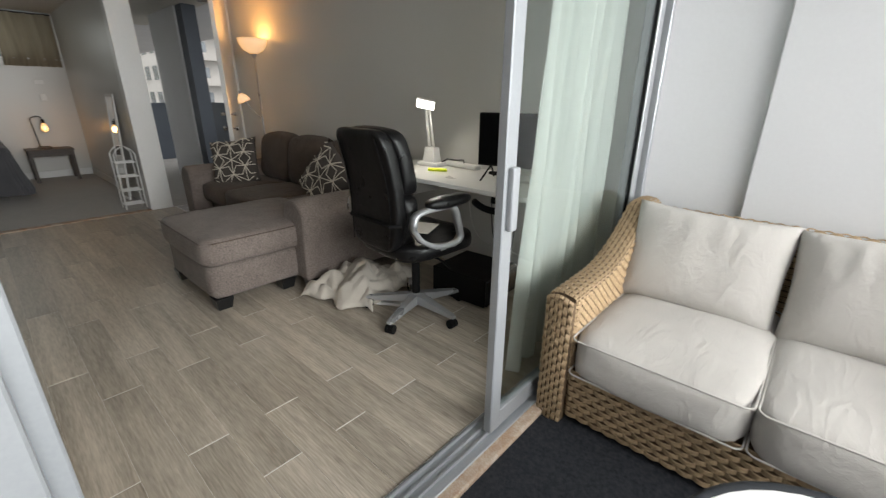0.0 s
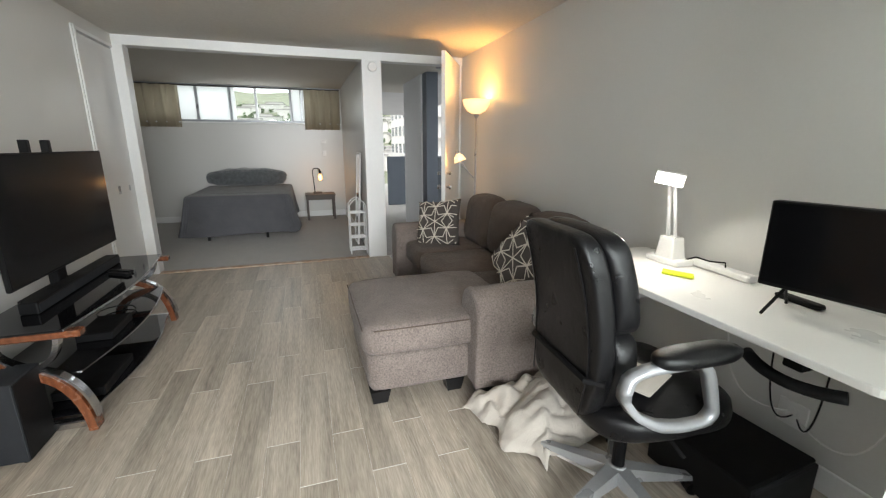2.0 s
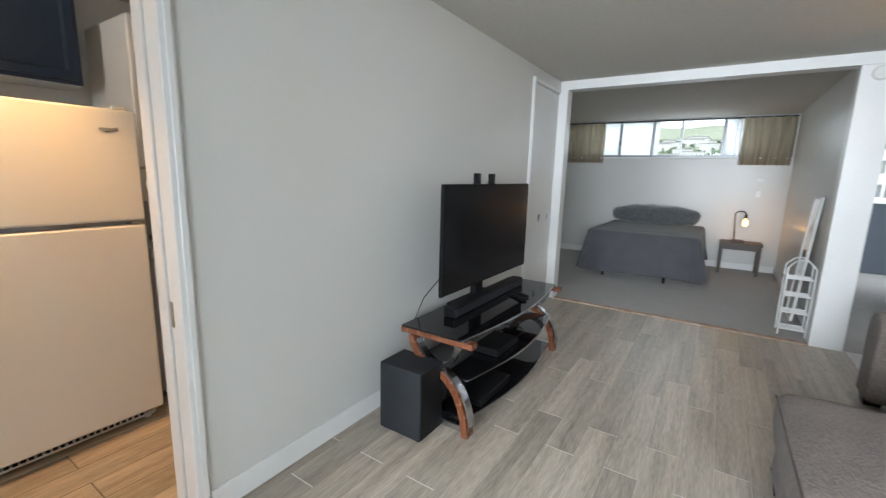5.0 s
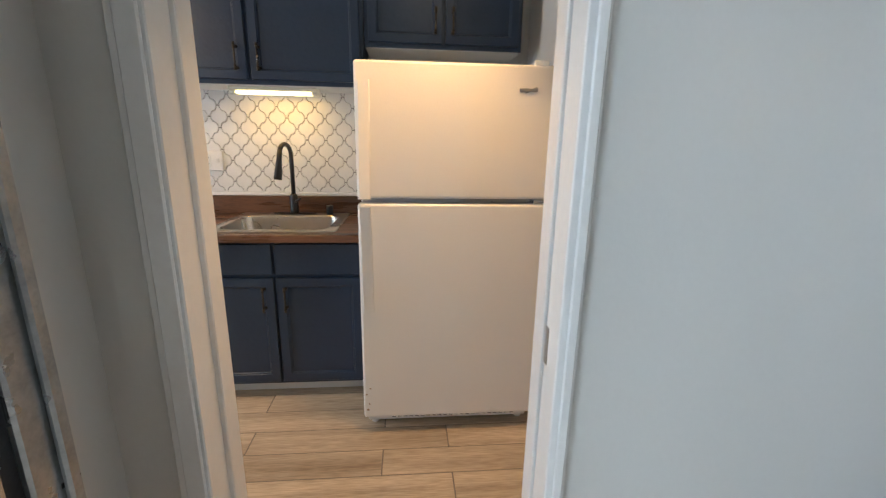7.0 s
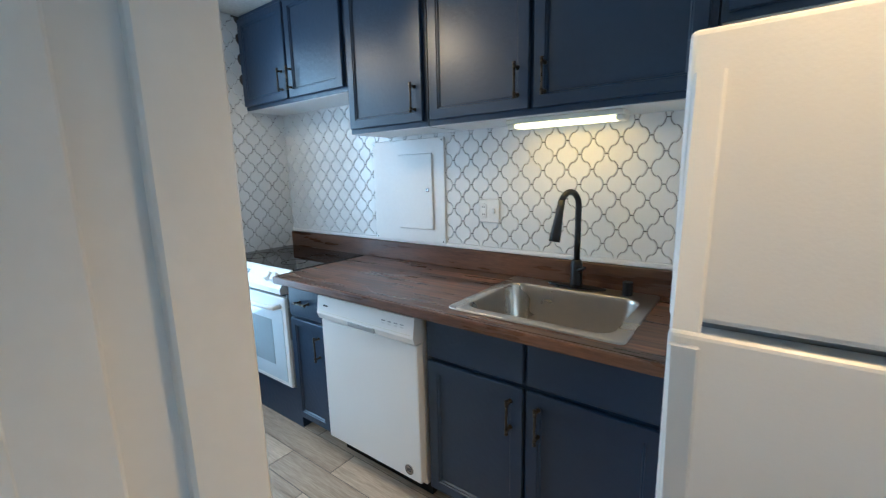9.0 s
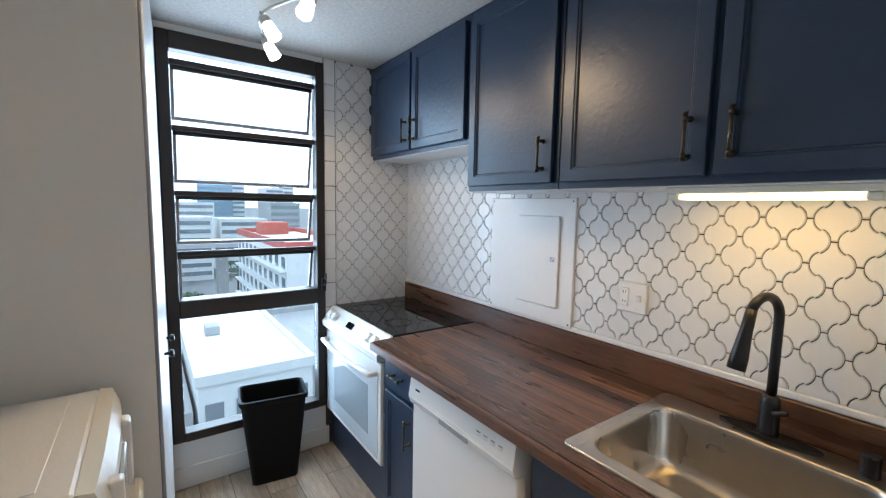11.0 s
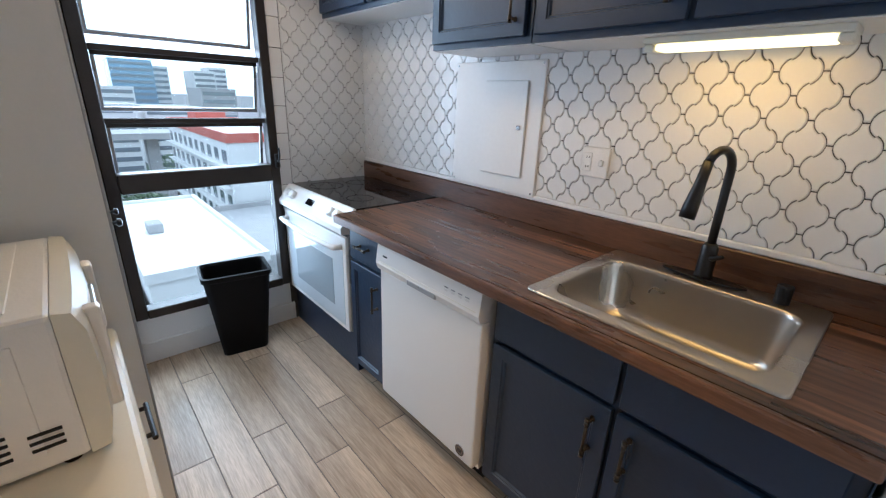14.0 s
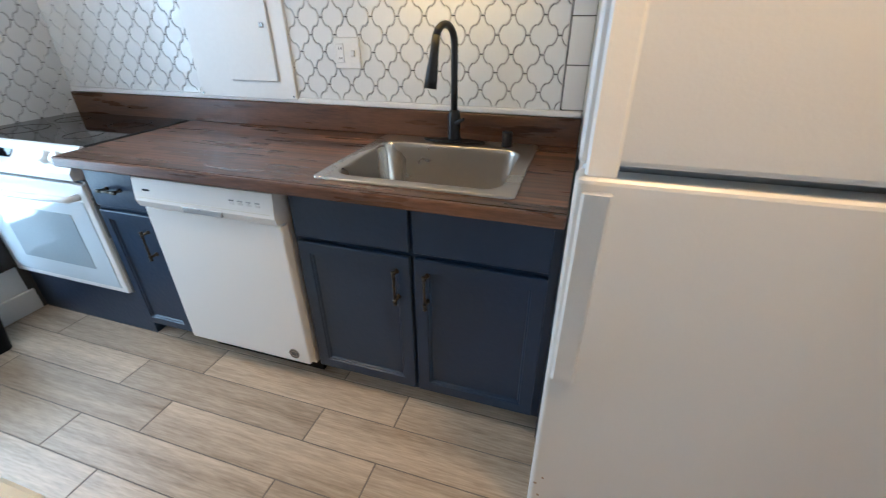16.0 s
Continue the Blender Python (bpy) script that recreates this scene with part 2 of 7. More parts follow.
M = {
    "wall": shade("painted_wall_grey", (0.62, 0.615, 0.59), (0.59, 0.585, 0.56), 0.33, 1.2, 0.12, fine=60, rough_var=0.06),
    "wallk": shade("painted_kitchen_wall", (0.80, 0.81, 0.81), (0.77, 0.78, 0.78), 0.4, 1.5, 0.12, fine=60),
    "white": shade("white_paint", (0.78, 0.78, 0.77), (0.72, 0.72, 0.71), 0.4, 2.0, 0.1, fine=50),
    "lanai": shade("lanai_white_wall", (0.62, 0.62, 0.63), (0.58, 0.58, 0.59), 0.5, 1.0, 0.15, fine=60),
    "ceiling": shade("textured_ceiling", (0.62, 0.60, 0.55), (0.56, 0.54, 0.50), 0.95, 40, 0.8, fine=140),
    "kceiling": shade("popcorn_ceiling", (0.70, 0.68, 0.64), (0.5, 0.48, 0.45), 0.95, 60, 1.0, fine=160),
    "plank": grain("wood_look_tile", (0.205, 0.172, 0.135), (0.60, 0.53, 0.44), 0.36, 1.8, (0.6, 7, 7), 0.25, 0.14, figure=0.07),
    # Same tile; the kitchen's warm lamplight is mixed into this copy's colour.
    "kplank": grain("lamplit_wood_look_tile", (0.24, 0.180, 0.118), (0.64, 0.525, 0.385), 0.36, 1.8, (0.6, 7, 7), 0.25, 0.2, figure=0.07),
    "grout": shade("pale_grout", (0.80, 0.78, 0.74), rough=0.9, scale=30),
    # Same grout, darkened: how light shades the kitchen joints is in this colour.
    "groutshade": shade("shaded_grout", (0.22, 0.19, 0.16), (0.17, 0.145, 0.12), rough=0.9, scale=30),
    "carpet": shade("beige_carpet", (0.38, 0.36, 0.33), (0.30, 0.285, 0.26), 1.0, 12, 0.9, fine=260, sheen=0.3),
    "darkcarpet": shade("dark_outdoor_carpet", (0.045, 0.048, 0.055), (0.02, 0.021, 0.025), 1.0, 60, 1.0, fine=220, spec=0.1),
    "navy": shade("navy_cabinet_paint", (0.022, 0.042, 0.085), (0.018, 0.034, 0.07), 0.34, 3, 0.35, fine=45, rough_var=0.06),
    "wallnut": grain("walnut_butcher_block", (0.022, 0.0105, 0.006), (0.185, 0.088, 0.046), 0.3, 2.4, (1, 9, 9), 0.1, 0.55),
    "cherry": grain("cherry_wood", (0.075, 0.024, 0.011), (0.19, 0.065, 0.028), 0.25, 3, (1, 8, 8), 0.08, 0.1, 0.5),
    "darkwood": grain("dark_table_wood", (0.05, 0.038, 0.03), (0.10, 0.075, 0.06), 0.5, 3, (1, 9, 9), 0.1, 0.1),
    "appl": shade("white_appliance_enamel", (0.84, 0.835, 0.82), (0.82, 0.815, 0.80), 0.30, 2, 0.12, fine=160, rough_var=0.05),
    "cream": shade("cream_appliance_plastic", (0.72, 0.71, 0.63), (0.68, 0.67, 0.59), 0.35, 3, 0.05),
    "pullmetal": shade("dark_bronze_pull", (0.11, 0.085, 0.06), (0.05, 0.04, 0.03), 0.3, 12, 0.05, 0.9),
    "steel": shade("brushed_steel", (0.56, 0.525, 0.47), (0.50, 0.47, 0.43), 0.28, 2, 0.0, 1.0, 40, (1, 1, 1), rough_var=0.05),
    "alu": shade("white_aluminium", (0.33, 0.345, 0.36), (0.28, 0.295, 0.31), 0.35, 4, 0.05, 0.25),
    "chrome": shade("satin_chrome", (0.62, 0.63, 0.64), (0.5, 0.5, 0.52), 0.22, 5, 0.03, 1.0),
    "grey": shade("silver_grey_plastic", (0.42, 0.43, 0.44), (0.34, 0.35, 0.36), 0.3, 5, 0.05, 0.5),
    "mill": shade("mill_aluminium", (0.50, 0.52, 0.53), (0.28, 0.30, 0.31), 0.3, 18, 0.1, 0.9),
    "bronze": shade("dark_bronze_frame", (0.035, 0.028, 0.024), (0.02, 0.016, 0.014), 0.45, 6, 0.1, 0.3),
    "black": shade("matte_black_metal", (0.012, 0.012, 0.013), (0.02, 0.02, 0.021), 0.32, 8, 0.05, 0.4),
    "blackpl": shade("black_plastic", (0.005, 0.005, 0.0055), (0.008, 0.008, 0.0085), 0.5, 8, 0.15, spec=0.14),
    "charcoal": shade("charcoal_box", (0.024, 0.026, 0.030), (0.019, 0.021, 0.024), 0.6, 6, 0.2, spec=0.2),
    "glassblk": shade("black_glass", (0.005, 0.005, 0.006), (0.006, 0.006, 0.007), 0.04, 2, 0, rough_var=0.02, spec=0.5),
    "screen": shade("screen_glass", (0.006, 0.006, 0.007), (0.007, 0.007, 0.008), 0.12, 2, 0, rough_var=0.03, spec=0.2),
    "leather": shade("black_leather", (0.0035, 0.0035, 0.004), (0.005, 0.005, 0.0055), 0.3, 14, 0.4, fine=260, rough_var=0.08, spec=0.3, crease=0.08),
    # One chenille, two colours: lamp's brown put in this one, paler lit copy below.
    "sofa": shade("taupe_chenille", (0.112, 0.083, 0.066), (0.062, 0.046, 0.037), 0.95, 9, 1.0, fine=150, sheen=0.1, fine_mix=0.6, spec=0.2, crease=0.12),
    "sofalit": shade("taupe_chenille_lit", (0.23, 0.192, 0.172), (0.11, 0.09, 0.08), 0.95, 9, 1.0, fine=110, sheen=0.1, fine_mix=0.75, spec=0.2, crease=0.1),
    "bedding": shade("grey_coverlet", (0.095, 0.095, 0.105), (0.075, 0.075, 0.083), 0.9, 5, 0.5, fine=200, sheen=0.2, crease=0.22),
    "fur": shade("grey_plush", (0.13, 0.14, 0.145), (0.07, 0.075, 0.08), 1.0, 22, 1.0, fine=160, sheen=0.6),
    "canvas": shade("pale_grey_cushion", (0.45, 0.428, 0.40), (0.40, 0.38, 0.355), 0.9, 5, 0.5, fine=300, sheen=0.1, crease=0.24),
    "throw": shade("cream_throw", (0.52, 0.48, 0.42), (0.44, 0.40, 0.35), 0.95, 7, 0.8, fine=200, sheen=0.2, crease=0.3),
    "wicker": shade("natural_wicker", (0.47, 0.335, 0.20), (0.24, 0.16, 0.085), 0.55, 25, 0.4, fine=200, vary=0.25, stretch=(4, 4, 4)),
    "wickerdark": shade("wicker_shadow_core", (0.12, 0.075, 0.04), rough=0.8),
    "desk": shade("white_laminate", (0.78, 0.77, 0.74), (0.75, 0.74, 0.71), 0.3, 3, 0.03),
    "tile": shade("white_glazed_tile", (0.74, 0.74, 0.735), (0.70, 0.70, 0.695), 0.2, 4, 0.03, coat=0.15, rough_var=0.05),
    "tgrout": shade("dark_grey_grout", (0.075, 0.073, 0.07), rough=0.95, scale=30),
    "frost": translucent_cloth("frosted_glass", (0.86, 0.86, 0.86), 0.6),
    "curtain": translucent_cloth("sheer_curtain", (0.80, 0.81, 0.775), 0.55),
    "drape": translucent_cloth("beige_drape", (0.46, 0.40, 0.30), 0.6),
    "yellow": shade("yellow_marker", (0.75, 0.85, 0.02), rough=0.4),
    "plate": shade("white_cover_plate", (0.80, 0.79, 0.77), rough=0.35, bump=0),
    "rust": shade("rusty_threshold", (0.55, 0.48, 0.40), (0.30, 0.15, 0.07), 0.7, 14, 0.3),
    "leaf": shade("foliage", (0.12, 0.17, 0.09), (0.08, 0.12, 0.06), 0.8, 0.4, 0.6, fine=4),
    "hill": shade("wooded_hillside", (0.22, 0.235, 0.17), (0.16, 0.175, 0.12), 0.95, 0.02, 0.4, fine=0.25),
    "asphalt": shade("city_ground", (0.10, 0.10, 0.10), (0.16, 0.155, 0.15), 0.9, 0.05, 0.1, fine=0.6),
    "concrete": shade("concrete", (0.36, 0.35, 0.34), (0.29, 0.285, 0.28), 0.85, 0.8, 0.2, fine=8),
    "bwhite": shade("white_render", (0.62, 0.61, 0.59), (0.55, 0.54, 0.52), 0.8, 0.3, 0.1, fine=3),
    "bwall": shade("grey_corridor_paint", (0.66, 0.67, 0.69), (0.62, 0.63, 0.65), 0.6, 2, 0.1, fine=40),
    "bdark": shade("blue_grey_paint", (0.10, 0.12, 0.145), (0.085, 0.10, 0.125), 0.6, 2, 0.1, fine=40),
    "red": shade("red_roof_trim", (0.42, 0.10, 0.07), (0.36, 0.09, 0.06), 0.7, 0.5, 0.05, fine=3),
    "towerglass": shade("blue_curtain_wall", (0.36, 0.50, 0.64), (0.28, 0.42, 0.56), 0.15, 0.1, 0, 0.7, fine=2),
    "winglass": shade("grey_window_glass", (0.34, 0.37, 0.40), (0.24, 0.27, 0.30), 0.12, 0.5, 0, 0.6, fine=3),
    "ovenglass": shade("pale_oven_glass", (0.66, 0.72, 0.76), (0.62, 0.68, 0.72), 0.08, 3, 0, coat=0.5),
    "ovenpane": shade("grey_oven_pane", (0.40, 0.45, 0.48), (0.34, 0.39, 0.42), 0.08, 3, 0, coat=0.5),
    "glass": clear("window_glass"),
    "glassg": clear("door_glass", (0.86, 0.91, 0.90)),
    "bulb": glow("lit_warm_glass", (1.0, 0.52, 0.18), 1.25),
    "bulbw": glow("lit_white_panel", (1.0, 0.96, 0.88), 9.0),
    "tube": glow("lit_tube_diffuser", (1.0, 0.72, 0.30), 2.4),
    "spot": glow("lit_spot_glass", (1.0, 0.75, 0.45), 5.0),
}
mirror = shade("mirror_glass", (0.85, 0.86, 0.86), rough=0.03, metal=1.0, bump=0, rough_var=0.01)
M["mirror"] = mirror

# ---- mesh helpers ----


def box(bm, x0, x1, y0, y1, z0, z1, bevel=0.0, seg=1):
    r = bmesh.ops.create_cube(bm, size=1.0)
    vs = r["verts"]
    for v in vs:
        v.co = ((x0 + x1) / 2 + v.co.x * (x1 - x0), (y0 + y1) / 2 + v.co.y * (y1 - y0), (z0 + z1) / 2 + v.co.z * (z1 - z0))
    if bevel:
        es = list({e for v in vs for e in v.link_edges})
        bmesh.ops.bevel(bm, geom=es, offset=bevel, segments=seg, profile=0.5, affect="EDGES")


def solid(*a, **k):
    bm = bmesh.new()
    box(bm, *a, **k)
    return bm


def ring_sweep(bm, rings, close=True, cap=True):
    """Joins rings of points into a skin."""
    rows = [[bm.verts.new(p) for p in r] for r in rings]
    n = len(rows[0])
    for a, b in zip(rows, rows[1:]):
        for i in range(n if close else n - 1):
            j = (i + 1) % n
            bm.faces.new((a[i], a[j], b[j], b[i]))
    if cap and close:
        bm.faces.new(rows[0][::-1])
        bm.faces.new(rows[-1])


def tube(bm, pts, r, n=10, radii=None):
    pts = [Vector(p) for p in pts]
    rings, up = [], None
    for i, p in enumerate(pts):
        d = (pts[min(i + 1, len(pts) - 1)] - pts[max(i - 1, 0)]).normalized()
        if up is None:
            up = d.orthogonal().normalized()
        up = (up - d * up.dot(d)).normalized()
        side = d.cross(up)
        rr = radii[i] if radii else r
        rings.append([p + (up * math.cos(2 * math.pi * k / n) + side * math.sin(2 * math.pi * k / n)) * rr for k in range(n)])
    ring_sweep(bm, rings)


def tubes(pts, r, n=10, radii=None):
    bm = bmesh.new()
    tube(bm, pts, r, n, radii)
    return bm


def lathe(bm, profile, c=(0, 0, 0), n=24, cap=True):
    ring_sweep(bm, [[(c[0] + r * math.cos(2 * math.pi * k / n), c[1] + r * math.sin(2 * math.pi * k / n), c[2] + z) for k in range(n)] for r, z in profile], True, cap)


def turned(profile, c=(0, 0, 0), n=24, cap=True):
    bm = bmesh.new()
    lathe(bm, profile, c, n, cap)
    return bm


def arc(p0, p1, p2, n=8):
    """Points on a quadratic curve."""
    p0, p1, p2 = Vector(p0), Vector(p1), Vector(p2)
    return [p0 * (1 - t) ** 2 + p1 * 2 * t * (1 - t) + p2 * t * t for t in (i / n for i in range(n + 1))]


def extrude_xz(bm, pts, y0, y1):
    """A slab with an outline in x and z."""
    ring_sweep(bm, [[(x, y0, z) for x, z in pts], [(x, y1, z) for x, z in pts]])


def extrude_xy(bm, pts, z0, z1):
    ring_sweep(bm, [[(x, y, z0) for x, y in pts], [(x, y, z1) for x, y in pts]])


def cushion(x0, x1, y0, y1, z0, z1, puff=0.03, cells=10, power=5.0, rough=0.006, seed=0.0):
    """A stuffed block: rounded edges, swollen faces, slight creases."""
    bm = bmesh.new()
    bmesh.ops.create_cube(bm, size=2.0)
    bmesh.ops.subdivide_edges(bm, edges=bm.edges[:], cuts=cells, use_grid_fill=True)
    c = Vector(((x0 + x1) / 2, (y0 + y1) / 2, (z0 + z1) / 2))
    h = Vector(((x1 - x0) / 2, (y1 - y0) / 2, (z1 - z0) / 2))
    for v in bm.verts:
        p = v.co.copy()
        k = (abs(p.x) ** power + abs(p.y) ** power + abs(p.z) ** power) ** (1 / power)
        q = p / k
        swell = [(1 - p[(i + 1) % 3] ** 2) * (1 - p[(i + 2) % 3] ** 2) * puff * (1 if p[i] > 0 else -1) if abs(p[i]) > 0.99 else 0 for i in range(3)]
        w = Vector((q.x * h.x + swell[0], q.y * h.y + swell[1], q.z * h.z + swell[2]))
        w += noise.noise_vector(Vector((w.x * 7 + seed, w.y * 7, w.z * 7))) * rough
        w += noise.noise_vector(Vector((w.x * 26 + seed, w.y * 13, w.z * 20))) * rough * 0.35
        v.co = c + w
    for f in bm.faces:
        f.smooth = True
    return bm


def put(name, bm, material, smooth=False):
    me = bpy.data.meshes.new(name)
    bmesh.ops.recalc_face_normals(bm, faces=bm.faces[:])
    if smooth:
        for f in bm.faces:
            f.smooth = True
    bm.to_mesh(me)
    bm.free()
    me.materials.append(M[material])
    return new(name, me)


def part(name, bm, material, parent, label="", smooth=False):
    ob = put(name, bm, material, smooth)
    ob.parent = parent
    if label:
        ob["label"] = label
    return ob


def thing(name, m, label, category, group=""):
    ob = new(name)
    ob.matrix_world = m
    ob.empty_display_size = 0.1
    return tagged(ob, label, category, group)


def one(name, bm, material, label, category, group="", m=None, smooth=False):
    ob = put(name, bm, material, smooth)
    if m is not None:
        ob.matrix_world = m
    return tagged(ob, label, category, group)


def fixed(name, bm, material, label, category="", smooth=False):
    return tagged(put(name, bm, material, smooth), label, category or name.split("_")[0], kind="structure")


I4 = pose(0, 0, 0)

# ---- structure: living room, lanai, kitchen, bedroom ----
CEIL, NORTH, SOUTH, WEST, DOOR = 2.41, 2.55, -1.05, -5.64, -0.70
FLOOR_Z = -0.0015
fixed("floor", solid(-5.66, DOOR - 0.06, SOUTH - 0.16, NORTH, -0.2, FLOOR_Z), "grout", "pale grout bed under wood-look floor tiles", "floor")
kfloor = fixed("kitchen_floor", solid(-2.9, 1.6, -2.9, SOUTH - 0.16, -0.2, FLOOR_Z), "groutshade", "grout bed under wood-look kitchen tiles, darkened for shaded joints", "floor")
fixed("bedroom_floor", solid(-9.2, -5.66, -2.15, 1.40, -0.2, 0.006), "carpet", "beige bedroom carpet", "floor")
fixed("lanai_floor", solid(DOOR + 0.08, 2.3, -0.7, NORTH, -0.25, -0.03), "darkcarpet", "dark charcoal outdoor carpet on the lanai", "floor")
fixed("ceiling", solid(-9.3, DOOR, SOUTH - 0.02, NORTH + 0.1, CEIL, CEIL + 0.2), "ceiling", "beige textured ceiling", "ceiling")
fixed("ceiling_bedroom", solid(-9.3, -5.7, -2.3, SOUTH - 0.02, CEIL, CEIL + 0.2), "ceiling", "beige textured ceiling", "ceiling")
fixed("ceiling_kitchen", solid(-5.7, 1.75, -3.0, SOUTH - 0.02, CEIL + 0.02, CEIL + 0.2), "kceiling", "white popcorn kitchen ceiling", "ceiling")
fixed("ceiling_lanai", solid(DOOR, 2.4, SOUTH - 0.02, NORTH + 0.1, CEIL + 0.04, CEIL + 0.2), "lanai", "white lanai soffit", "ceiling")
fixed("wall_north", solid(-5.75, DOOR + 0.02, NORTH, NORTH + 0.14, 0, CEIL), "wall", "smooth grey painted living room wall", "wall")
fixed("wall_lanai_north", solid(DOOR + 0.02, 2.4, NORTH - 0.02, NORTH + 0.14, -0.2, CEIL + 0.04), "lanai", "white painted lanai wall", "wall")
fixed("wall_lanai_pilaster", solid(-0.17, 2.4, NORTH - 0.06, NORTH - 0.02, -0.03, CEIL + 0.04, bevel=0.004), "lanai", "white proud panel on the lanai wall", "wall")
KW, KE = -1.655, -0.85


def south_wall(name, x0, x1, z0=0.0, z1=CEIL):
    return fixed(name, solid(x0, x1, SOUTH - 0.15, SOUTH, z0, z1), "wall", "smooth grey painted wall", "wall")


south_wall("wall_south_1", -4.86, KW - 0.03)
south_wall("wall_south_2", KE + 0.03, DOOR + 0.08)
south_wall("wall_south_3", KW - 0.03, KE + 0.03, 2.31)
south_wall("wall_south_4", -5.74, -4.86, 2.31)
fixed("wall_kitchen_south", solid(-2.95, 1.75, -2.98, -2.842, -0.1, CEIL + 0.02), "tgrout", "dark grey grout behind the white backsplash", "wall")
fixed("wall_kitchen_south_plain", solid(-2.8, -1.1005, -2.842, -2.834, -0.1, CEIL + 0.02), "wallk", "pale grey wall behind the refrigerator", "wall")
fixed("wall_kitchen_west", solid(-2.95, -2.8, -2.842, SOUTH - 0.15, -0.1, CEIL + 0.02), "wallk", "pale grey kitchen wall", "wall")
WX = 1.535
wy0, wy1, wz0, wz1 = -2.235, -1.40, 0.265, 2.395
for k, b in enumerate(((-2.842, wy0, -0.1, CEIL + 0.02), (wy1, -0.9, -0.1, CEIL + 0.02), (wy0, wy1, -0.1, wz0), (wy0, wy1, wz1, CEIL + 0.02))):
    fixed(f"wall_kitchen_east_{k + 1}", solid(WX, WX + 0.15, b[0], b[1], b[2], b[3]), "wallk", "pale grey wall round the kitchen window", "wall")
fixed("wall_kitchen_niche", solid(-0.628, WX, -0.85, -0.70, -0.1, CEIL + 0.02), "wallk", "pale grey wall behind the microwave counter", "wall")
fixed("wall_niche_end", solid(-0.628, -0.613, SOUTH - 0.15, -0.85, -0.1, CEIL + 0.02), "wallk", "short pale wall beside the counter", "wall")
fixed("wall_closet_side", solid(0.17, 0.29, -1.335, -0.85, 0, CEIL + 0.02), "wallk", "pale grey closet side wall", "wall")
# bedroom
fixed("wall_bedroom_north", solid(-9.2, WEST - 0.12, 1.38, 1.53, 0, CEIL), "wall", "grey bedroom wall", "wall")
fixed("wall_bedroom_south", solid(-9.2, -5.6, -2.3, -2.12, 0, CEIL), "wall", "grey bedroom wall", "wall")
fixed("wall_bedroom_east", solid(-5.76, -5.64, -2.12, SOUTH - 0.15, 0, CEIL), "wall", "grey bedroom wall", "wall")
BX = -9.12
fixed("wall_bedroom_west_1", solid(BX - 0.15, BX, -2.3, 1.53, 0, 1.78), "wall", "grey wall below the bedroom window", "wall")
fixed("wall_bedroom_west_2", solid(BX - 0.15, BX, 1.36, 1.53, 1.78, CEIL), "wall", "grey wall beside the bedroom window", "wall")
fixed("wall_bedroom_west_3", solid(BX - 0.15, BX, -2.3, -2.05, 1.78, CEIL), "wall", "grey wall beside the bedroom window", "wall")
fixed("column", solid(WEST - 0.14, WEST, 1.33, 1.555, 0, 2.32, bevel=0.004), "white", "white painted column between bedroom and entry", "column")
fixed("beam", solid(WEST - 0.14, WEST + 0.01, SOUTH, NORTH, 2.32, CEIL), "white", "white painted header beam", "beam")
fixed("jamb_bedroom", solid(WEST - 0.14, WEST + 0.012, SOUTH - 0.02, -0.965, 0, 2.32, bevel=0.004), "white", "white painted opening jamb", "jamb")
fixed("wall_entry", solid(WEST - 0.14, WEST, 2.49, NORTH, 0, 2.32), "wall", "grey wall beside the entry door", "wall")
fixed("carpet_bar", solid(WEST - 0.05, WEST + 0.03, -0.965, 1.33, 0.0, 0.014, bevel=0.004), "rust", "worn wooden threshold strip at the carpet", "threshold")
fixed("smoke_alarm_base", turned([(0.055, 0), (0.055, 0.02), (0.045, 0.032)], n=20), "plate", "round white detector on the column", "detector").matrix_world = pose(WEST + 0.0, 1.45, 2.25, 0, 90, 0)
tagged(bpy.data.objects["smoke_alarm_base"], kind="")
bpy.data.objects["smoke_alarm_base"].name = "smoke_detector"


def base(name, x0, x1, y0, y1, h=0.11):
    return fixed(name, solid(x0, x1, y0, y1, 0.0, h, bevel=0.004), "white", "white painted baseboard", "baseboard")


base("baseboard_1", -4.86, KW - 0.05, SOUTH, SOUTH + 0.014)
base("baseboard_2", -5.6, DOOR - 0.05, NORTH - 0.014, NORTH)
base("baseboard_3", BX, BX + 0.014, -2.1, 1.36)
base("baseboard_4", -9.1, WEST - 0.14, 1.366, 1.38)
base("baseboard_5", WX - 0.014, WX, wy0 - 0.02, -1.37, 0.12)


def casing(name, x, w=0.085, y=SOUTH, z1=2.31):
    """Door trim with a stepped profile on the living room side."""
    bm = bmesh.new()
    box(bm, x - w / 2, x + w / 2, y, y + 0.014, 0, z1, bevel=0.003)
    box(bm, x - w / 2 + 0.008, x + w / 2 - 0.018, y + 0.0135, y + 0.022, 0, z1, bevel=0.003)
    return fixed(name, bm, "white", "white painted door casing with a stepped edge", "casing")


casing("casing_kitchen_west", KW - 0.024, 0.05)
casing("casing_kitchen_east", KE + 0.034, 0.07)
for nm, x0, x1 in (("jamb_kitchen_west", KW - 0.03, KW), ("jamb_kitchen_east", KE, KE + 0.03)):
    bm = bmesh.new()
    box(bm, x0, x1, SOUTH - 0.17, SOUTH - 0.10, 0, 2.31, bevel=0.003)
    box(bm, x0, x1, SOUTH - 0.055, SOUTH + 0.012, 0, 2.31, bevel=0.003)
    if x0 == KE:
        box(bm, x0 + 0.013, x1, SOUTH - 0.101, SOUTH - 0.054, 0, 2.31)
    fixed(nm, bm, "white", "white painted split jamb of the pocket door", "jamb")
